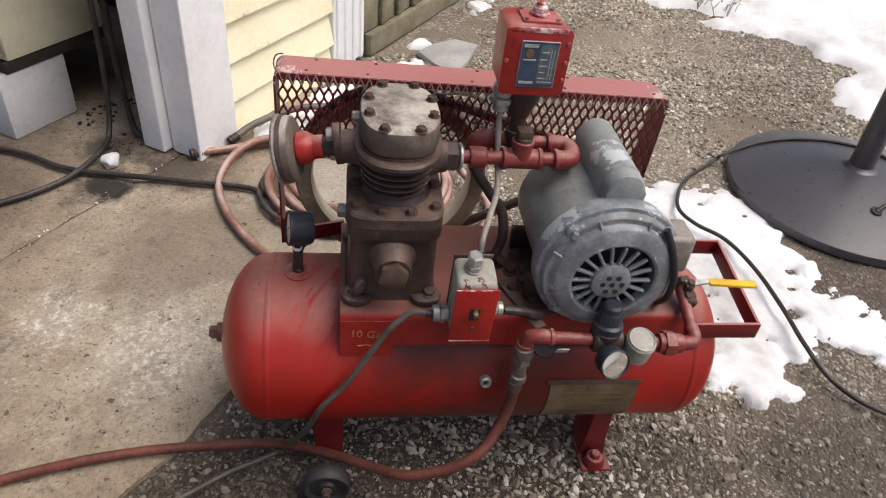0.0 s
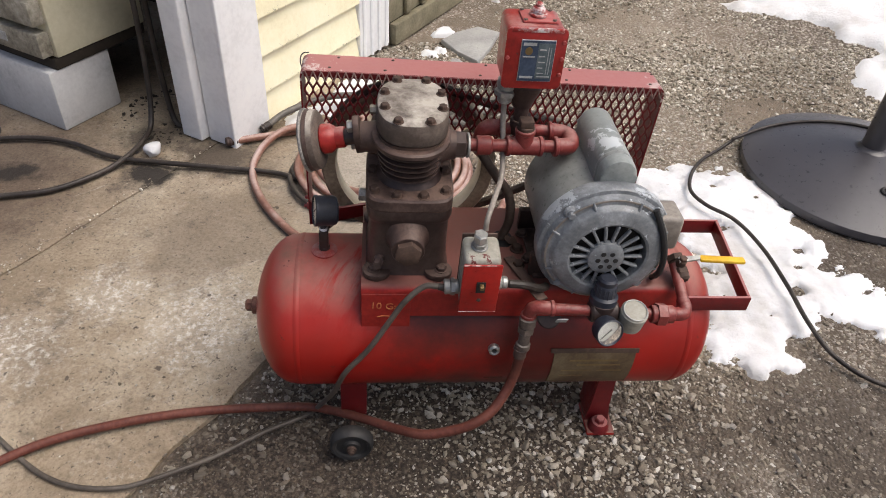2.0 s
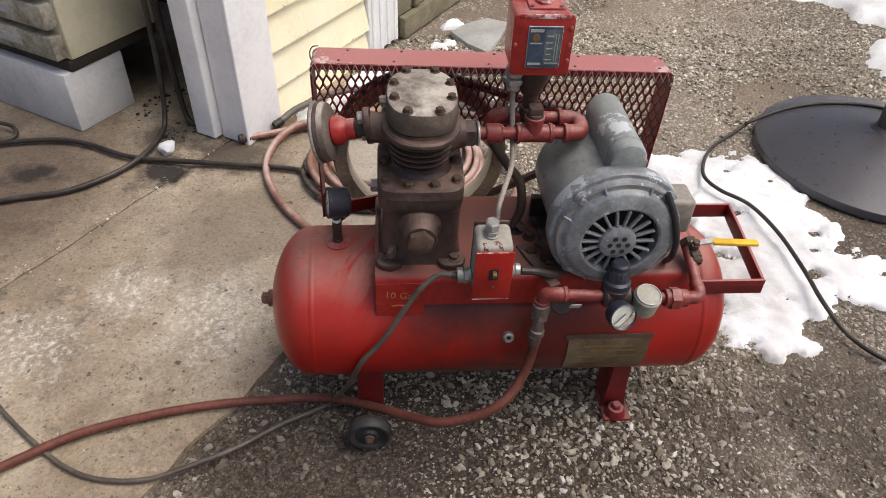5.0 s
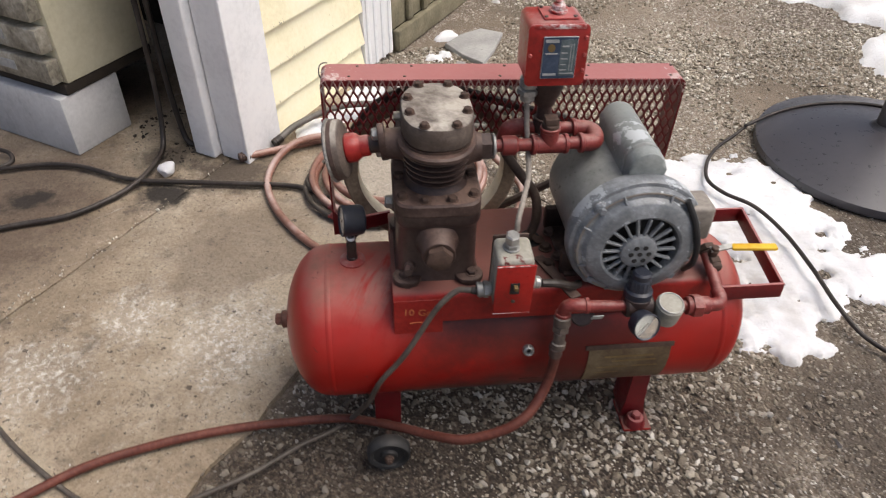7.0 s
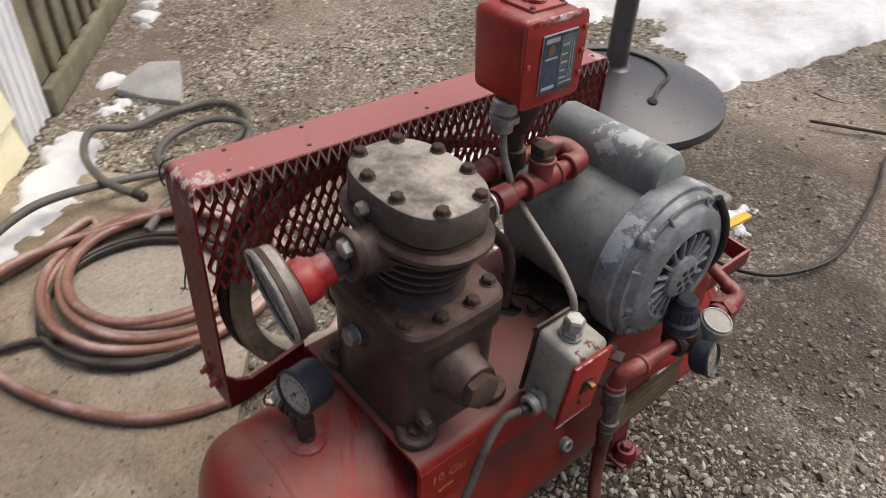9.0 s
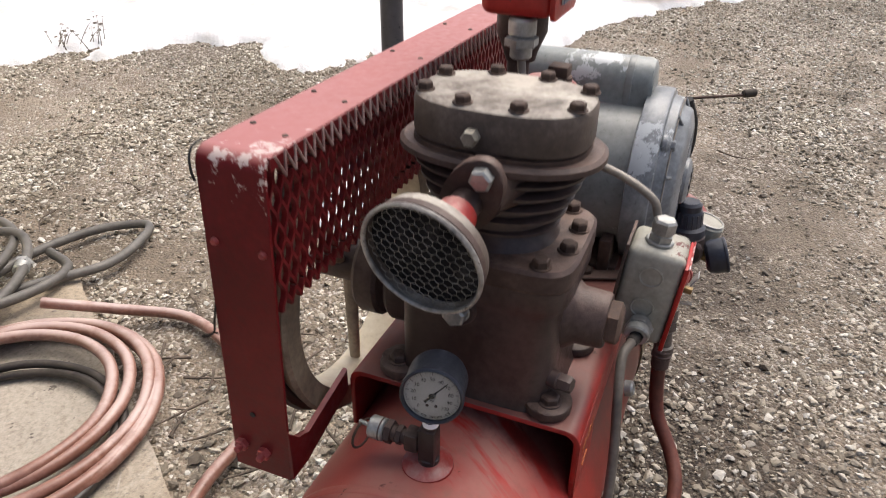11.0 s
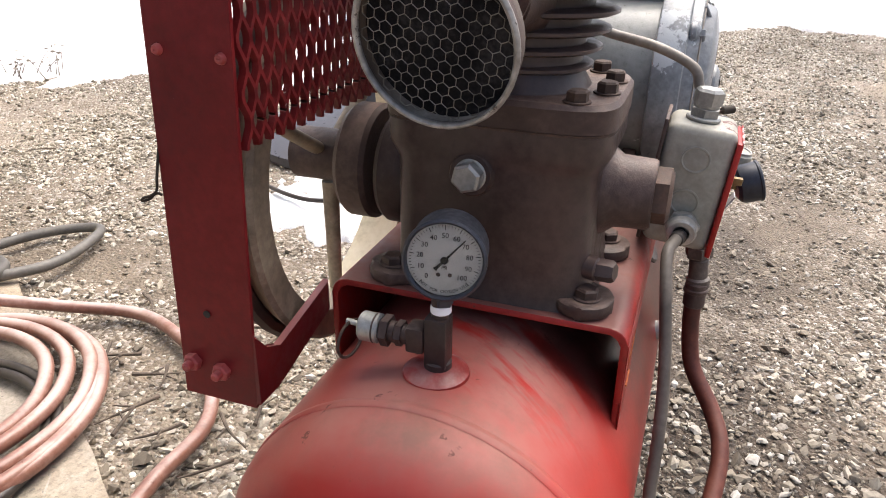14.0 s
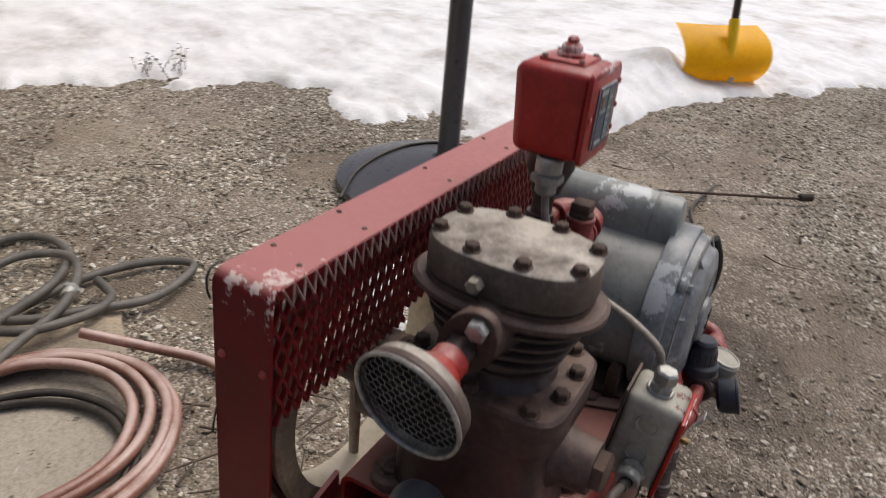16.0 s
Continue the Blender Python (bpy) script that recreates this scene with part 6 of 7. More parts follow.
part("tie_wire", tube([(-0.191, 0.8870, 0.47), (-0.1945, 0.8880, 0.455), (-0.1950, 0.8895, 0.446), (-0.1960, 0.8935, 0.4425), (-0.1965, 0.8985, 0.4405), (-0.1962, 0.9000, 0.4385), (-0.1955, 0.8950, 0.4400), (-0.1945, 0.8905, 0.4440), (-0.1925, 0.8885, 0.4425)], 0.0008, 8, 6), DARKWOOD, guard, "curled end of dark tie wire")

# tank gauge and safety valve
gauge_stem = part("gauge_fitting", join(block(-0.1670, -0.1530, 0.7245, 0.7385, 0.345, 0.3785, 0.0018), disc(0.0085, 0.012, (-0.160, 0.7315, 0.337)), disc(0.0052, 0.016, (-0.160, 0.7305, 0.376))), IRON_DARK, compressor, "black iron tee carrying gauge and safety valve")
GA = Vector((-0.97, -0.20, 0.12)).normalized()
GC = Vector((-0.168, 0.7255, 0.4195))
part("thread_tape", disc(0.0062, 0.006, (-0.160, 0.7300, 0.3805), (0.1, 0.05, 1), 0.001, 16), WHITE, gauge_stem)
gauge = part("tank_gauge", lathe([(0, -0.030), (0.018, -0.030), (0.021, -0.028), (0.0225, -0.024), (0.0225, -0.002), (0.0236, 0.0), (0.0236, 0.003), (0.0222, 0.0042), (0.0210, 0.003), (0.0208, 0.0)], GC, GA, 44), BLACK_PLASTIC, compressor, "black-cased pressure gauge with white dial")
part("dial", disc(0.0209, 0.001, GC + GA * -0.0008, GA, 0.0002, 40), DIAL, gauge, "white dial")


def dial_pose(c, n, up=(0, 0, 1)):
    n = Vector(n).normalized()
    x = Vector(up).cross(n).normalized()
    y = n.cross(x)
    return Matrix(((x.x, y.x, n.x, c[0]), (x.y, y.y, n.y, c[1]), (x.z, y.z, n.z, c[2]), (0, 0, 0, 1)))


DP = dial_pose(GC + GA * 0.0004, GA)
TICK = to_mesh("tick", block(-0.0002, 0.0002, 0.0172, 0.0198, 0, 0.0002, 0), INK_AND_HOLES)
TICK_S = to_mesh("tick", block(-0.00012, 0.00012, 0.0185, 0.0198, 0, 0.0002, 0), INK_AND_HOLES)
for k in range(51):
    put("tick", TICK if k % 5 == 0 else TICK_S, DP @ Matrix.Rotation(radians(135 - 270 * k / 50), 4, "Z"), gauge)
for k in range(11):
    a = radians(225 - 27 * k)
    writing("numeral", str(k * 10), 0.0040, DP @ Matrix.Translation((0.0138 * math.cos(a), 0.0138 * math.sin(a), 0.0001)), INK_AND_HOLES, gauge)
writing("print", "PSI", 0.0026, DP @ Matrix.Translation((0, -0.0045, 0.0001)), INK_AND_HOLES, gauge)
for k, ch in enumerate("NOT FOR OXYGEN USE"):
    if ch != " ":
        a = radians(225 + 90 * (k + 0.5) / 18)
        writing("print", ch, 0.0026, DP @ Matrix.Translation((0.0185 * math.cos(a), 0.0185 * math.sin(a), 0.0001)) @ Matrix.Rotation(a + math.pi / 2, 4, "Z"), INK_AND_HOLES, gauge)
part("needle", join(prism([(-0.0008, -0.006), (-0.0014, -0.0075), (0.0014, -0.0075), (0.0008, -0.006), (0.0003, 0.0165), (-0.0003, 0.0165)], 0.0004, DP @ Matrix.Translation((0, 0, 0.0012)) @ Matrix.Rotation(radians(-43), 4, "Z")), disc(0.0022, 0.0012, DP @ Vector((0, 0, 0.0006)), GA, 0.0003, 16)), INK_AND_HOLES, gauge)
for s in (-1, 1):
    part("dial_screw", disc(0.0012, 0.0006, DP @ Vector((s * 0.0032, -0.0085, 0)), GA, 0.0002, 12), IRON, gauge)
lens_ = part("lens", lathe([(0, 0.0031), (0.012, 0.0029), (0.0209, 0.0022)], GC, GA, 32), GLASS, gauge, "clear lens")
lens_.visible_shadow = False
part("gauge_neck", join(hexnut(0.0062, 0.006, (-0.160, 0.729, 0.387)), disc(0.0055, 0.014, (-0.1605, 0.728, 0.391))), BLACK_PLASTIC, gauge)
safety = part("safety_valve", join(block(-0.1680, -0.1540, 0.7385, 0.750, 0.3535, 0.3705, 0.002), disc(0.0062, 0.012, (-0.161, 0.749, 0.362), (0, 1, 0)), hexnut(0.0080, 0.005, (-0.161, 0.753, 0.362), (0, 1, 0)), disc(0.0066, 0.010, (-0.161, 0.757, 0.362), (0, 1, 0)), hexnut(0.0098, 0.006, (-0.161, 0.7615, 0.362), (0, 1, 0))), IRON, compressor, "safety valve with silver cap and pull ring")
part("cap", disc(0.0092, 0.0135, (-0.161, 0.7675, 0.362), (0, 1, 0), 0.0012), GALV, safety, "silver cap")
part("cap_band", disc(0.0094, 0.002, (-0.161, 0.7700, 0.362), (0, 1, 0), 0.0006), IRON, safety)
part("pin", tube([(-0.161, 0.780, 0.362), (-0.161, 0.791, 0.363)], 0.0018, 8, 1, False), GALV, safety)
part("pull_ring", lathe([(0.0125 + 0.001 * math.cos(a), 0.001 * math.sin(a)) for a in (math.tau * i / 6 for i in range(7))], (-0.161, 0.789, 0.3505), (0.2, 1, 0.05), 28), RUST, safety, "thin rusty pull ring")

# regulator line on the tank's front
reg = part("regulator", join(lathe([(0, 0), (0.012, 0), (0.018, 0.006), (0.0195, 0.012), (0.0195, 0.020), (0.016, 0.024), (0, 0.024)], (0.243, 0.582, 0.352), (0, 0.1, 1), 28), disc(0.0165, 0.04, (0.225, 0.580, 0.358), (1, 0, 0), 0.003)), IRON_DARK, compressor, "air regulator with knob, dial gauge and red fittings")
part("knob", join(lathe([(0, 0), (0.0195, 0), (0.0195, 0.011), (0.0155, 0.014), (0.0145, 0.030), (0.0130, 0.032), (0.0130, 0.039), (0.010, 0.042), (0, 0.041)], (0.2435, 0.585, 0.372), (0, 0.06, 1), 28)), BLACK_PLASTIC, reg, "ribbed black adjusting knob")
for k in range(16):
    a = math.tau * k / 16
    part("knob_rib", tube([(0.2435 + 0.0150 * math.cos(a), 0.5860 + 0.0150 * math.sin(a), 0.386), (0.2435 + 0.0142 * math.cos(a), 0.5869 + 0.0142 * math.sin(a), 0.402)], 0.0012, 6, 1, False), BLACK_PLASTIC, reg)
RA = Vector((0.20, -0.935, 0.29)).normalized()
RC = Vector((0.2455, 0.541, 0.354))
part("stem", tube([(0.243, 0.582, 0.352), (0.245, 0.556, 0.348)], 0.006, 12, 1, False), BRASS, reg)
part("gauge_case", lathe([(0, -0.020), (0.014, -0.020), (0.018, -0.017), (0.0195, -0.012), (0.0198, 0.0), (0.0206, 0.001), (0.0206, 0.0028), (0.0192, 0.0038), (0.0182, 0.0025), (0.0180, 0.0)], RC, RA, 36), BLACK_PLASTIC, reg, "small black gauge case")
part("gauge_dial", disc(0.0182, 0.001, RC - RA * 0.0008, RA, 0.0002, 36), DIALGREY, reg, "white gauge dial")
RP = dial_pose(RC + RA * 0.0004, RA)
for k in range(21):
    put("tick", TICK if k % 5 == 0 else TICK_S, RP @ Matrix.Scale(0.86, 4) @ Matrix.Rotation(radians(135 - 270 * k / 20), 4, "Z"), reg)
part("needle", prism([(-0.0009, -0.006), (0.0009, -0.006), (0.0003, 0.014), (-0.0003, 0.014)], 0.0004, RP @ Matrix.Translation((0, 0, 0.001)) @ Matrix.Rotation(radians(125), 4, "Z")), INK_AND_HOLES, reg)
glass2 = part("gauge_lens", lathe([(0, 0.0026), (0.01, 0.0024), (0.0181, 0.0018)], RC, RA, 28), GLASS, reg)
glass2.visible_shadow = False
part("filter_cap", disc(0.0195, 0.036, (0.284, 0.573, 0.339), (0.02, -0.25, 0.97), 0.003), BOXGREY, reg, "grey cylindrical filter cap")
part("cap_rim", lathe([(0.0168 + 0.0011 * math.cos(a), 0.0364 + 0.0011 * math.sin(a)) for a in (math.tau * i / 8 for i in range(9))], (0.284, 0.573, 0.339), (0.02, -0.25, 0.97), 32), CHROME, reg, "bright rim of the filter cap")
part("pipe_elbow", join(tube([(0.172, 0.580, 0.362), (0.158, 0.582, 0.362), (0.146, 0.586, 0.357), (0.142, 0.588, 0.342)], 0.0098, 16, 6), disc(0.0115, 0.006, (0.168, 0.5805, 0.362), (1, 0, 0)), disc(0.0115, 0.006, (0.142, 0.588, 0.338), (0, 0.1, 1))), PIPE_RED, reg)
part("nipple", tube([(0.165, 0.580, 0.362), (0.232, 0.580, 0.358)], 0.0080, 16, 1, False), PIPE_RED, reg)
part("tag", block(-0.008, 0.008, -0.0007, 0.0007, -0.007, 0.007, 0.0005, 1, Matrix.Translation((0.184, 0.566, 0.352)) @ Matrix.Rotation(0.5, 4, "X")), LABELWHITE, reg)
part("nipple", tube([(0.262, 0.580, 0.354), (0.364, 0.582, 0.348)], 0.0080, 16, 1, False), PIPE_RED, reg)
part("union_nut", join(hexnut(0.0170, 0.016, (0.325, 0.581, 0.350), (1, 0, -0.03), 0.5), disc(0.013, 0.034, (0.317, 0.581, 0.3505), (1, 0, -0.03))), PIPE_RED, reg)
part("pipe_elbow", join(tube([(0.352, 0.582, 0.349), (0.366, 0.583, 0.349), (0.372, 0.592, 0.352), (0.371, 0.605, 0.356)], 0.0098, 16, 6)), PIPE_RED, reg)
part("nipple", tube([(0.371, 0.600, 0.356), (0.370, 0.632, 0.370), (0.368, 0.655, 0.381)], 0.0078, 14, 6), PIPE_RED, reg)
part("ball_valve", join(disc(0.0115, 0.034, (0.3725, 0.632, 0.368), (-0.15, 0.88, 0.42), 0.003), hexnut(0.0132, 0.010, (0.371, 0.640, 0.373), (-0.15, 0.88, 0.42)), hexnut(0.0132, 0.010, (0.367, 0.660, 0.383), (-0.15, 0.88, 0.42)), disc(0.007, 0.016, (0.369, 0.649, 0.382), (0, -0.2, 1)), hexnut(0.006, 0.006, (0.369, 0.646, 0.397), (0, -0.2, 1))), RUST, reg, "ball valve with yellow lever")
part("lever_arm", prism([(-0.006, -0.004), (0.03, 0.003), (0.03, 0.010), (-0.006, 0.006)], 0.003, Matrix.Translation((0.369, 0.6455, 0.395)) @ Matrix.Rotation(radians(12), 4, "X")), GALV, reg)
part("lever_grip", block(0.0, 0.068, -0.0065, 0.0065, -0.003, 0.003, 0.0025, 2, Matrix.Translation((0.396, 0.650, 0.397)) @ Matrix.Rotation(radians(-4), 4, "Z")), YELLOW, reg, "yellow vinyl lever grip")
part("hose_fitting", join(disc(0.0125, 0.017, (0.142, 0.588, 0.338), (0.02, -0.1, -1), 0.002), hexnut(0.0128, 0.012, (0.1415, 0.5865, 0.321), (0.02, -0.1, -1)), disc(0.0085, 0.022, (0.141, 0.585, 0.309), (0.0, -0.1, -1), 0.002), disc(0.0105, 0.012, (0.141, 0.583, 0.29), (0.0, -0.1, -1), 0.002)), HEAD, reg, "dusty grey swivel hose fitting")
for ob in reg.children:
    if not ob.name.startswith(("ball_valve", "lever")):
        ob.location.x -= 0.005
reg.data.transform(Matrix.Translation((-0.005, 0, 0)))


compressor.matrix_basis = pose(0.1027, 0.7269, 0.0003, -0.31, 1.02, -0.93)  # shifted and tilted as a whole to fit the camera's view


# ---- hoses and cables ----
def hose(name, pts, r, material, label, category="hose", n=8, seg=14, ends=None):
    """A hose or cable; ends: the material of a sleeve pressed on its first end."""
    bm = tube(pts, r, seg, n)
    if ends is None:
        return solo(name, bm, material, label, category)
    p = [Vector(q) for q in pts]
    ob = thing(name, (p[len(p) // 2].x, p[len(p) // 2].y, min(q.z for q in p) - r), label, category)
    part("sheath", bm, material, ob)
    d = (p[1] - p[0]).normalized()
    part("end_sleeve", join(disc(r * 1.25, r * 3.2, p[0] - d * r * 0.3, d, r * 0.2, 18), disc(r * 1.4, r * 0.7, p[0] + d * r * 0.4, d, r * 0.2, 18)), ends, ob, "pressed metal end sleeve" if ends is GALV else "")
    return ob


GZ = 0.0165  # top of the concrete
hose("air_hose", [(0.132, 0.581, 0.284), (0.131, 0.580, 0.246), (0.121, 0.572, 0.203), (0.096, 0.550, 0.175), (0.068, 0.539, 0.158), (0.035, 0.540, 0.140), (-0.009, 0.551, 0.117), (-0.050, 0.581, 0.093), (-0.097, 0.624, 0.062), (-0.160, 0.667, 0.036), (-0.218, 0.683, 0.029), (-0.355, 0.684, 0.027), (-0.451, 0.675, 0.027), (-0.542, 0.656, 0.028), (-0.627, 0.629, 0.028), (-0.715, 0.580, 0.028), (-0.984, 0.420, 0.028), (-1.355, 0.105, 0.028)],
     0.0079, HOSERED, "brown-red rubber air hose running from the regulator across the concrete", seg=14, ends=IRON)
hose("power_cable", [(0.019, 0.606, 0.379), (0.005, 0.609, 0.380), (-0.013, 0.613, 0.376), (-0.039, 0.609, 0.352), (-0.063, 0.603, 0.315), (-0.084, 0.600, 0.278), (-0.103, 0.600, 0.248), (-0.129, 0.600, 0.212), (-0.149, 0.618, 0.147), (-0.164, 0.650, 0.090), (-0.185, 0.675, 0.035), (-0.202, 0.680, 0.012), (-0.222, 0.670, 0.011), (-0.278, 0.641, 0.015), (-0.347, 0.596, 0.019), (-0.416, 0.565, 0.021), (-0.483, 0.543, 0.021), (-0.554, 0.547, 0.021), (-0.612, 0.570, 0.021), (-0.669, 0.612, 0.021), (-0.754, 0.688, 0.021), (-0.85, 0.79, 0.021), (-1.0, 0.953, 0.021), (-1.298, 1.137, 0.021)],
     0.0043, POWERCABLE, "brown-grey sheathed power cable trailing from the switch box", "cable", ends=BLACKCABLE)


def coil(cx, cy, turns, z0, seed, squash=1.0, turn=0.0, start=0.0):
    """Loops of hose lying on one another, each a little off the last; turns: radii."""
    g, pts = random.Random(seed), []
    for k, r in enumerate(turns):
        ox, oy = g.uniform(-0.012, 0.012), g.uniform(-0.012, 0.012)
        for i in range(10):
            a = start + math.tau * i / 10
            rr = r + (turns[min(k + 1, len(turns) - 1)] - r) * i / 10
            x, y = rr * math.cos(a), rr * squash * math.sin(a)
            pts.append((cx + ox + x * math.cos(turn) - y * math.sin(turn), cy + oy + x * math.sin(turn) + y * math.cos(turn), z0 + 0.004 * k + g.uniform(0, 0.006)))
    return pts


big_loop = [(-0.468, 1.565, GZ + 0.016), (-0.417, 1.587, GZ + 0.012), (-0.319, 1.622, GZ + 0.01), (-0.229, 1.651, GZ + 0.01), (-0.113, 1.689, GZ + 0.02)]
rest = coil(-0.045, 1.456, [0.215, 0.224, 0.206, 0.190, 0.168], GZ + 0.010, 4, 0.97, 0.0, 1.9)
tail = [(-0.252, 1.623, 0.05), (-0.347, 1.579, 0.04), (-0.388, 1.463, GZ + 0.009), (-0.358, 1.329, GZ + 0.009), (-0.286, 1.204, GZ + 0.009), (-0.209, 1.130, GZ + 0.009), (-0.115, 1.098, GZ + 0.008), (-0.026, 1.105, GZ + 0.006), (0.078, 1.117, 0.012), (0.172, 1.182, 0.012), (0.236, 1.290, 0.014), (0.258, 1.377, 0.014), (0.215, 1.477, 0.03), (0.151, 1.575, 0.06)]
hose("coiled_air_hose", big_loop + rest + tail, 0.0095, ORANGE, "faded orange rubber air hose lying in a loose coil", n=5, ends=IRON)
hose("extension_cord", coil(-0.113, 1.413, [0.165, 0.178], GZ + 0.006, 9, 1.0, 0.3, 3.4) + [(-0.232, 1.359, GZ + 0.008), (-0.312, 1.421, GZ + 0.009), (-0.492, 1.454, GZ + 0.01), (-0.616, 1.475, GZ + 0.01), (-0.743, 1.499, GZ + 0.012), (-0.912, 1.585, GZ + 0.012), (-1.097, 1.581, GZ + 0.012), (-1.345, 1.498, GZ + 0.012)],
     0.0068, BLACKCABLE, "thick black cable lying across the concrete under the hose coil", "cable", n=6)
hose("extension_cord", [(-1.297, 1.209, GZ + 0.008), (-1.004, 1.323, GZ + 0.008), (-0.859, 1.356, GZ + 0.008), (-0.766, 1.420, GZ + 0.01), (-0.714, 1.485, GZ + 0.014), (-0.682, 1.575, GZ + 0.02), (-0.674, 1.639, 0.06), (-0.671, 1.682, 0.2), (-0.671, 1.704, 0.5), (-0.676, 1.714, 1.0), (-0.676, 1.714, 2.1)],
     0.0070, BLACKCABLE, "black cable hanging beside the post and running over the concrete", "cable")
hose("hanging_cable", [(-0.635, 1.711, 2.2), (-0.643, 1.712, 1.2), (-0.645, 1.712, 0.6), (-0.647, 1.712, 0.25), (-0.635, 1.692, 0.08), (-0.615, 1.671, GZ + 0.008), (-0.574, 1.679, GZ + 0.006)], 0.0075, BLACKCABLE, "black cable hanging in the dark gap beside the cabinet", "cable")
hose("hanging_cable", [(-1.290, 1.648, GZ + 0.006), (-1.133, 1.603, GZ + 0.006), (-1.075, 1.626, GZ + 0.006), (-1.090, 1.657, GZ + 0.02), (-1.153, 1.670, GZ + 0.03)], 0.006, BLACKCABLE, "black cord end by the concrete block", "cable")
hose("garden_hose", [(-0.382, 1.634, 0.03), (-0.312, 1.694, 0.055), (-0.183, 1.755, 0.07), (-0.016, 1.774, 0.05), (0.140, 1.784, 0.02), (0.311, 1.788, 0.014), (0.435, 1.739, 0.014), (0.492, 1.661, 0.014), (0.437, 1.622, 0.018), (0.333, 1.613, 0.02), (0.227, 1.666, 0.03), (0.140, 1.718, 0.035), (0.091, 1.815, 0.035), (0.158, 1.915, 0.03), (0.271, 1.944, 0.03), (0.338, 1.884, 0.03), (0.311, 1.793, 0.04), (0.198, 1.686, 0.05), (0.044, 1.637, 0.045), (-0.034, 1.584, GZ + 0.02)],
     0.0092, GREYCABLE, "grey-green hose thrown in loops by the wall", n=7, ends=BLACKCABLE)
hose("garden_hose", [(0.004, 1.678, 0.05), (-0.045, 1.757, 0.07), (-0.045, 1.871, 0.08), (0.013, 1.981, 0.075), (0.109, 2.021, 0.03), (0.232, 2.068, 0.014), (0.345, 2.050, 0.014), (0.384, 1.973, 0.014), (0.348, 1.874, 0.02), (0.254, 1.796, 0.03), (0.149, 1.755, 0.04), (0.082, 1.721, 0.05), (0.112, 1.663, 0.05), (0.208, 1.639, 0.04), (0.285, 1.663, 0.03), (0.312, 1.737, 0.03)],
     0.0092, GREYCABLE, "grey-green hose looping over the snow by the wall", n=7, ends=BLACKCABLE)
solo("hose_coupling", join(disc(0.014, 0.03, (0.222, 1.709, 0.045), (0.8, 0.5, 0.1), 0.003), hexnut(0.016, 0.012, (0.239, 1.720, 0.047), (0.8, 0.5, 0.1))), GALV, "metal coupling on the looped grey hose", "coupling")


# ---- pole stand ----
SX, SY, SR = 1.263, 1.431, 0.319


def dome_z(r):
    return 0.024 + 0.072 * max(0.0, 1 - (r / SR) ** 1.6)


stand = thing("pole_stand", (SX, SY, 0.0), "heavy black domed pole stand with upright tube on the gravel", "stand")
part("base", lathe([(0, 0.0), (SR - 0.004, 0.0), (SR, 0.004), (SR, 0.020)] + [(SR * (1 - k / 14) - 0.001 * (k == 0), dome_z(SR * (1 - k / 14))) for k in range(14)] + [(0, dome_z(0))], (SX, SY, 0.0), (0, 0, 1), 72), STAND, stand, "black painted domed base")
part("collar", lathe([(0, 0), (0.046, 0), (0.038, 0.003), (0.0335, 0.009), (0, 0.009)], (SX, SY, dome_z(0) - 0.003), (0, 0, 1), 32), STAND, stand)
part("pole", tube([(SX, SY, dome_z(0)), (SX + 0.01, SY + 0.01, 2.3)], 0.031, 24, 1, False), STAND, stand, "upright black tube")
gx, gy = SX - 0.050, SY - 0.170
part("grommet", lathe([(0.010 + 0.0045 * math.cos(a), 0.0045 * math.sin(a)) for a in (math.tau * i / 8 for i in range(9))], (gx, gy, dome_z(0.177) + 0.002), (-0.1, -0.3, 1), 24), BLACK, stand)
part("grommet_hole", disc(0.010, 0.001, (gx, gy, dome_z(0.177) + 0.001), (-0.1, -0.3, 1), 0.0002, 20), INK_AND_HOLES, stand)


def on_dome(x, y, up=0.0045):
    return (x, y, dome_z(math.hypot(x - SX, y - SY)) + up)


hose("stand_cable", [on_dome(gx, gy, 0.0), on_dome(gx + 0.05, gy + 0.02, 0.012), on_dome(1.360, 1.320), on_dome(1.401, 1.412), on_dome(1.378, 1.513), on_dome(1.296, 1.586), on_dome(1.185, 1.623), on_dome(1.075, 1.628), on_dome(0.964, 1.591), (0.959, 1.594, 0.02), (0.906, 1.561, 0.008), (0.836, 1.505, 0.01), (0.774, 1.424, 0.02), (0.735, 1.333, 0.028), (0.751, 1.266, 0.03), (0.800, 1.203, 0.03), (0.823, 1.094, 0.03), (0.823, 0.965, 0.03), (0.817, 0.854, 0.028), (0.840, 0.772, 0.012), (0.901, 0.703, 0.008), (1.030, 0.659, 0.007), (1.182, 0.673, 0.007), (1.390, 0.717, 0.007), (1.575, 0.769, 0.007), (1.806, 0.743, 0.007)],
     0.0048, BLACKCABLE, "thin black cable from the pole stand across snow and gravel", "cable")

# ---- by the garage ----
concrete_block = solo("concrete_block", block(0.382, 0.76, -0.204, -0.012, GZ - 0.002, 0.182, 0.006, 2, CABINET), BLOCKM, "grey painted concrete block carrying the drawer cabinet", "block", "blocks under the cabinet")
solo("concrete_block", block(0.80, 1.14, -0.16, 0.03, GZ - 0.002, 0.182, 0.006, 2, CABINET), BLOCKM, "grey painted concrete block carrying the drawer cabinet", "block", "blocks under the cabinet")
solo("plank", block(0.378, 1.16, -0.178, 0.12, 0.182, 0.213, 0.004, 2, CABINET), DARKWOOD, "dark stained plank lying on the concrete blocks", "plank")
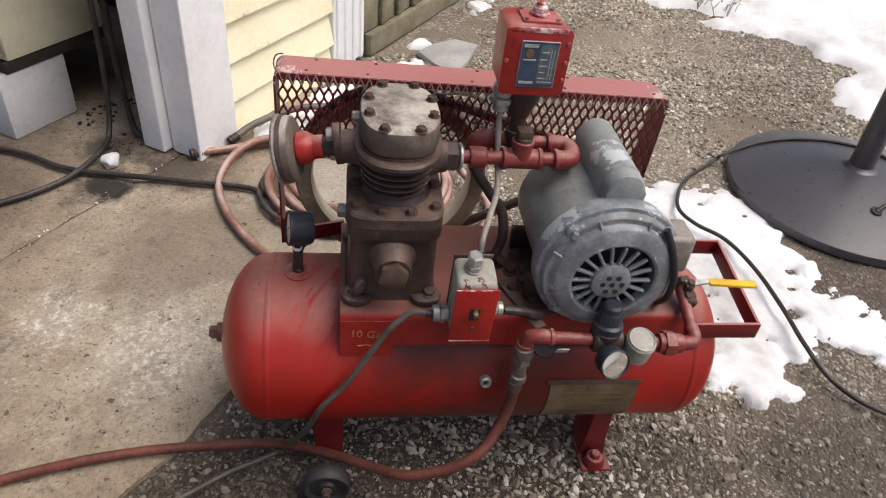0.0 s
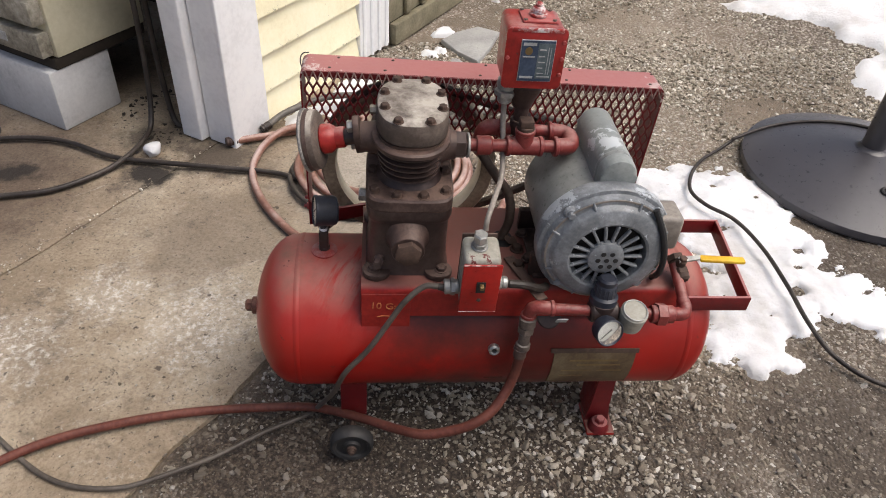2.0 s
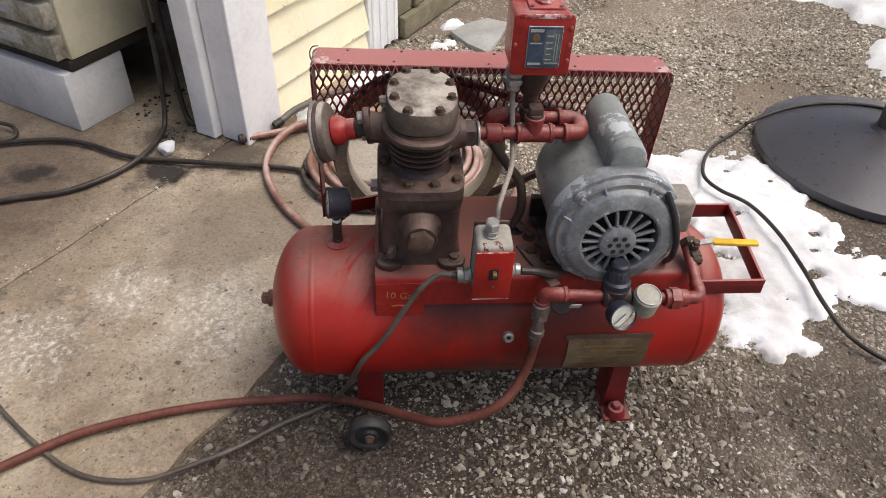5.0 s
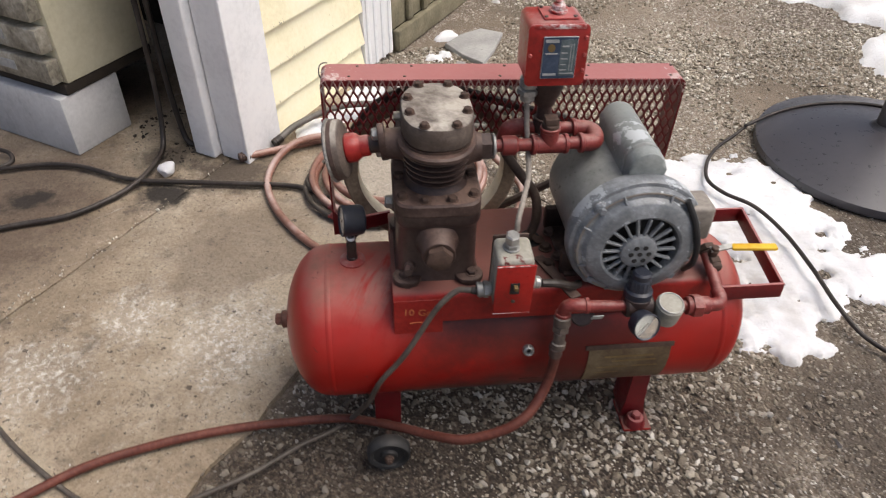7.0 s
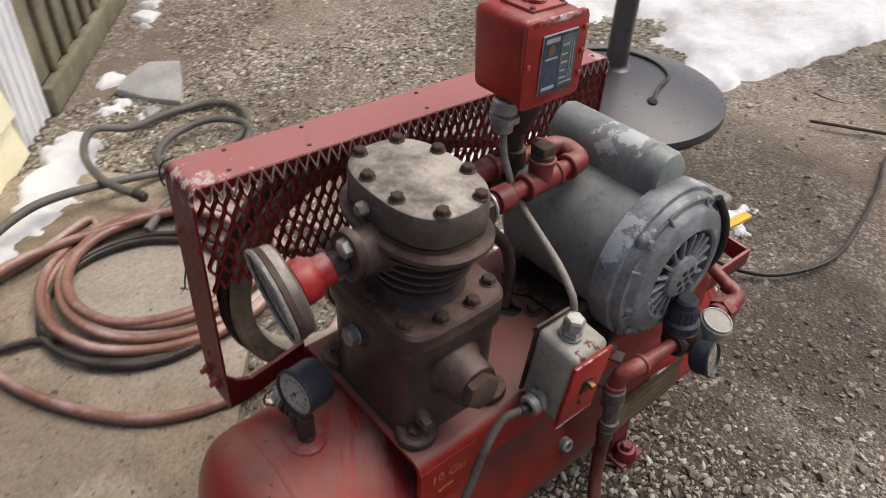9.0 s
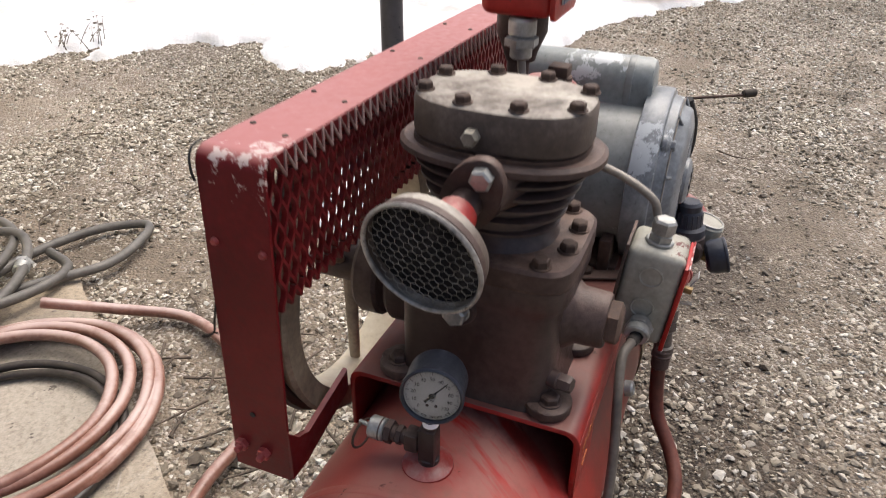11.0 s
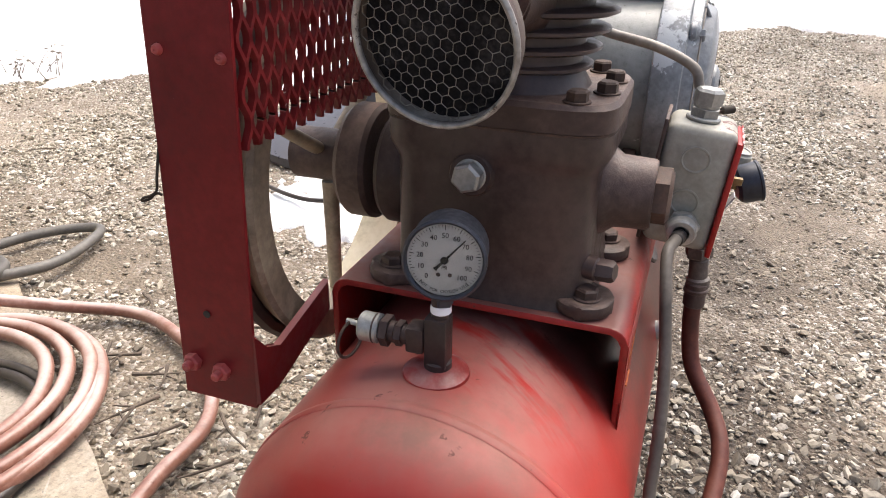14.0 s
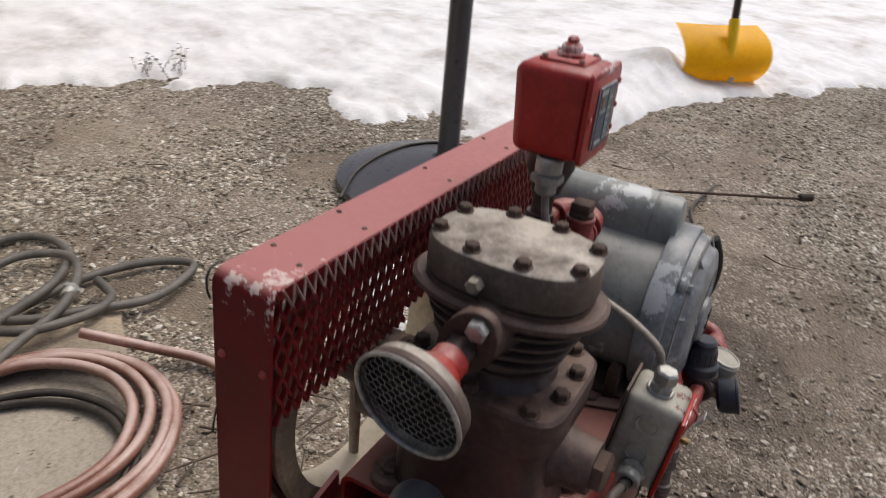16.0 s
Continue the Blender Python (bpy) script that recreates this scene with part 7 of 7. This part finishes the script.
cabinet = thing("drawer_cabinet", CABINET @ Vector((0.76, -0.03, 0.213)), "beige metal drawer cabinet, scuffed and stained, raised on blocks", "cabinet")
part("body", block(0.372, 1.15, -0.170, 0.12, 0.214, 1.15, 0.006, 2, CABINET), BEIGE, cabinet)
for k in range(11):
    z = 0.223 + k * 0.082
    d_ = part("drawer", block(0.380, 1.142, -0.206, -0.170, z, z + 0.062, 0.003, 2, CABINET), DRAWER, cabinet, "worn drawer front with grimy paint")
    part("label_holder", block(0.50, 0.60, -0.2085, -0.206, z + 0.02, z + 0.045, 0.001, 1, CABINET), LABELWHITE, d_)
    part("pull", block(0.70, 0.82, -0.216, -0.206, z + 0.022, z + 0.034, 0.003, 2, CABINET), GALV, d_)

ball = lathe([(0.022 * math.sin(math.pi * k / 12) if 0 < k < 12 else 0, -0.019 * math.cos(math.pi * k / 12)) for k in range(13)], (-0.653, 1.531, GZ + 0.015), (0, 0.1, 1), 20)
for v in ball.verts:
    v.co += Vector((1, 1, 0.6)) * 0.007 * noise.noise(v.co * 55)
solo("snowball", ball, SNOW, "small lump of snow on the wet concrete", "snow")


def slabstone(name, cx, cy, r, z, thick, seed, label):
    g = random.Random(seed)
    angles = sorted(g.uniform(0, math.tau) for _ in range(7))
    pts = [(cx + r * g.uniform(0.8, 1.12) * math.cos(a), cy + r * g.uniform(0.75, 1.1) * math.sin(a)) for a in angles]
    return solo(name, prism(pts, thick, Matrix.Translation((0, 0, z)), 0.004), FLAT, label, "stone", "flat stones by the fence")


solo("flagstone", prism([(0.312, 2.402), (0.228, 2.352), (0.166, 2.281), (0.215, 2.185), (0.275, 2.104), (0.335, 2.228), (0.386, 2.355)], 0.018, Matrix.Translation((0, 0, -0.003)), 0.004), FLAT, "broken pale grey flagstone lying by the fence", "stone", "flat stones by the fence")
slabstone("flagstone", 0.190, 2.125, 0.035, -0.006, 0.012, 8, "small broken grey flagstone beside the larger one")

# ---- yard clutter ----
rod = thing("iron_rod", (1.715, 0.742, 0.0), "thin dark rod with a knobbed end lying on the gravel", "rod")
part("shaft", tube([(1.570, 0.985, 0.012), (1.715, 0.742, 0.012), (1.872, 0.478, 0.014)], 0.0045, 8, 3), RUST, rod)
part("knob", disc(0.0125, 0.045, (1.860, 0.499, 0.018), (0.51, -0.86, 0.03), 0.004), DARKWOOD, rod)

shovel = thing("snow_shovel", (3.045, 0.925, 0.0), "yellow plastic snow shovel standing in the snow", "shovel")
SH = Matrix.Translation((3.045, 0.925, 0.0)) @ Matrix.Scale(0.83, 4) @ Matrix.Scale(0.86, 4, (0, 0, 1)) @ Matrix.Rotation(radians(-47), 4, "Z")
bm = bmesh.new()
grid = [[None] * 15 for _ in range(11)]
for j in range(11):
    v_ = j / 10
    for i in range(15):
        u_ = i / 14 * 2 - 1
        grid[j][i] = bm.verts.new((u_ * (0.27 + 0.015 * v_) * (1 - 0.16 * max(0.0, (v_ - 0.7) / 0.3) ** 2 * (u_ > 0)), 0.13 * (v_ - 0.5) ** 2 * 4 - 0.05 * math.cos(u_ * 1.2) + 0.06 * v_, 0.03 + 0.36 * v_))
for j in range(10):
    for i in range(14):
        bm.faces.new((grid[j][i], grid[j][i + 1], grid[j + 1][i + 1], grid[j + 1][i]))
bmesh.ops.solidify(bm, geom=bm.faces[:], thickness=0.006)
bm.transform(SH)
part("blade", bm, SHOVELY, shovel, "curved yellow plastic blade")
part("sticker", block(-0.018, 0.012, -0.0555, -0.0545, 0.075, 0.115, 0.0, 1, SH), LABELWHITE, shovel)
part("wear_strip", block(-0.265, 0.265, 0.045, 0.056, 0.012, 0.035, 0.002, 1, SH), GALV, shovel)
part("socket", tube([SH @ Vector((0, 0.01, 0.22)), SH @ Vector((0, 0.06, 0.45))], 0.024, 14, 1, False), SHOVELY, shovel)
part("shaft", tube([SH @ Vector((0, 0.05, 0.40)), SH @ Vector((0, 0.12, 0.8)), SH @ Vector((-0.02, 0.28, 1.35))], 0.017, 12, 4), IRON, shovel, "dark shaft")

rng = random.Random(17)
for k in range(26):
    x, y = rng.uniform(-0.1, 2.6), rng.uniform(0.3, 2.2)
    if in_pad(np.array([x]), np.array([y]))[0]:
        continue
    a, l = rng.uniform(0, math.tau), rng.uniform(0.02, 0.06)
    p0 = Vector((x, y, 0.008))
    solo("twig", tube([p0, p0 + Vector((math.cos(a) * l, math.sin(a) * l, rng.uniform(0, 0.004))), p0 + Vector((math.cos(a + 0.3) * l * 2, math.sin(a + 0.3) * l * 2, 0.002))], lambda u: 0.0024 * (1.1 - u), 6, 4), TWIG, "small dead twig lying on the gravel", "twig", "twigs on the gravel")


rng = random.Random(29)
for k in range(24):
    a, l = rng.uniform(0, math.tau), rng.uniform(0.014, 0.045)
    p0 = Vector((rng.uniform(0.0, 0.42), rng.uniform(0.96, 1.42), 0.009))
    d1, d2 = Vector((math.cos(a), math.sin(a), 0.05)) * l, Vector((math.cos(a + rng.uniform(-0.35, 0.35)), math.sin(a + rng.uniform(-0.35, 0.35)), 0.0)) * l
    stem = tube([p0, p0 + d1, p0 + d1 + d2], lambda u: 0.0026 * (1.1 - 0.7 * u), 8, 3)
    side = a + rng.choice((-0.8, 0.8))
    fork = tube([p0 + d1 * 0.8, p0 + d1 * 0.8 + Vector((math.cos(side), math.sin(side), 0.1)) * l * 0.6], lambda u: 0.0016 * (1.1 - 0.6 * u), 6, 2)
    solo("twig", join(stem, fork), TWIG, "dead brown forked twig lying on the gravel", "twig", "twigs on the gravel")


def weed(x, y, h, seed):
    """A small dead plant: thin stalks that fork, with a few withered leaves."""
    g = random.Random(seed)
    base = float(bank_height(np.array([x]), np.array([y]))[0])
    ob = thing("dry_weed", (x, y, base), "dead dry weed with withered leaves at the snow's edge", "weed", "dry weeds in the snow")
    for k in range(7):
        a, lean = g.uniform(0, math.tau), g.uniform(0.1, 0.7)
        p = Vector((x + g.uniform(-0.05, 0.05), y + g.uniform(-0.05, 0.05), base - 0.005))
        top = p + Vector((math.cos(a) * lean * h, math.sin(a) * lean * h, h * g.uniform(0.5, 1.0)))
        part("stalk", tube([p, p.lerp(top, 0.5) + Vector((0, 0, 0.01)), top], lambda u: 0.0016 * (1.2 - u), 6, 3), WEED, ob)
        for _ in range(3):
            c = p.lerp(top, g.uniform(0.45, 1.0)) + Vector((g.uniform(-0.012, 0.012), g.uniform(-0.012, 0.012), 0.004))
            leaf = prism([(-0.008, 0), (-0.002, -0.004), (0.008, -0.001), (0.003, 0.0045), (-0.004, 0.004)], 0.0008, Matrix.Translation(c) @ Matrix.Rotation(g.uniform(0, 6), 4, "Z") @ Matrix.Rotation(g.uniform(-1.2, 1.2), 4, "X") @ Matrix.Scale(g.uniform(0.6, 1.3), 4))
            part("leaf", leaf, WEED, ob)
    return ob


for k, (x, y, h) in enumerate(((1.52, 2.80, 0.12), (1.46, 2.86, 0.08))):
    weed(x, y, h, 40 + k)

litter = pebbles("leaf_litter", 1300, -0.86, -0.5, 1.55, 2.0, 0.003, 0.013, 23, lambda X, Y, g: (((X + 0.66) / 0.13) ** 2 + ((Y - 1.74) / 0.16) ** 2 < 1) & in_pad(X, Y), "dark wet leaf litter in the corner by the post")
litter.location.z = 0.02
litter.data.materials.clear()
litter.data.materials.append(DARKWOOD)
tagged(litter, category="leaves")
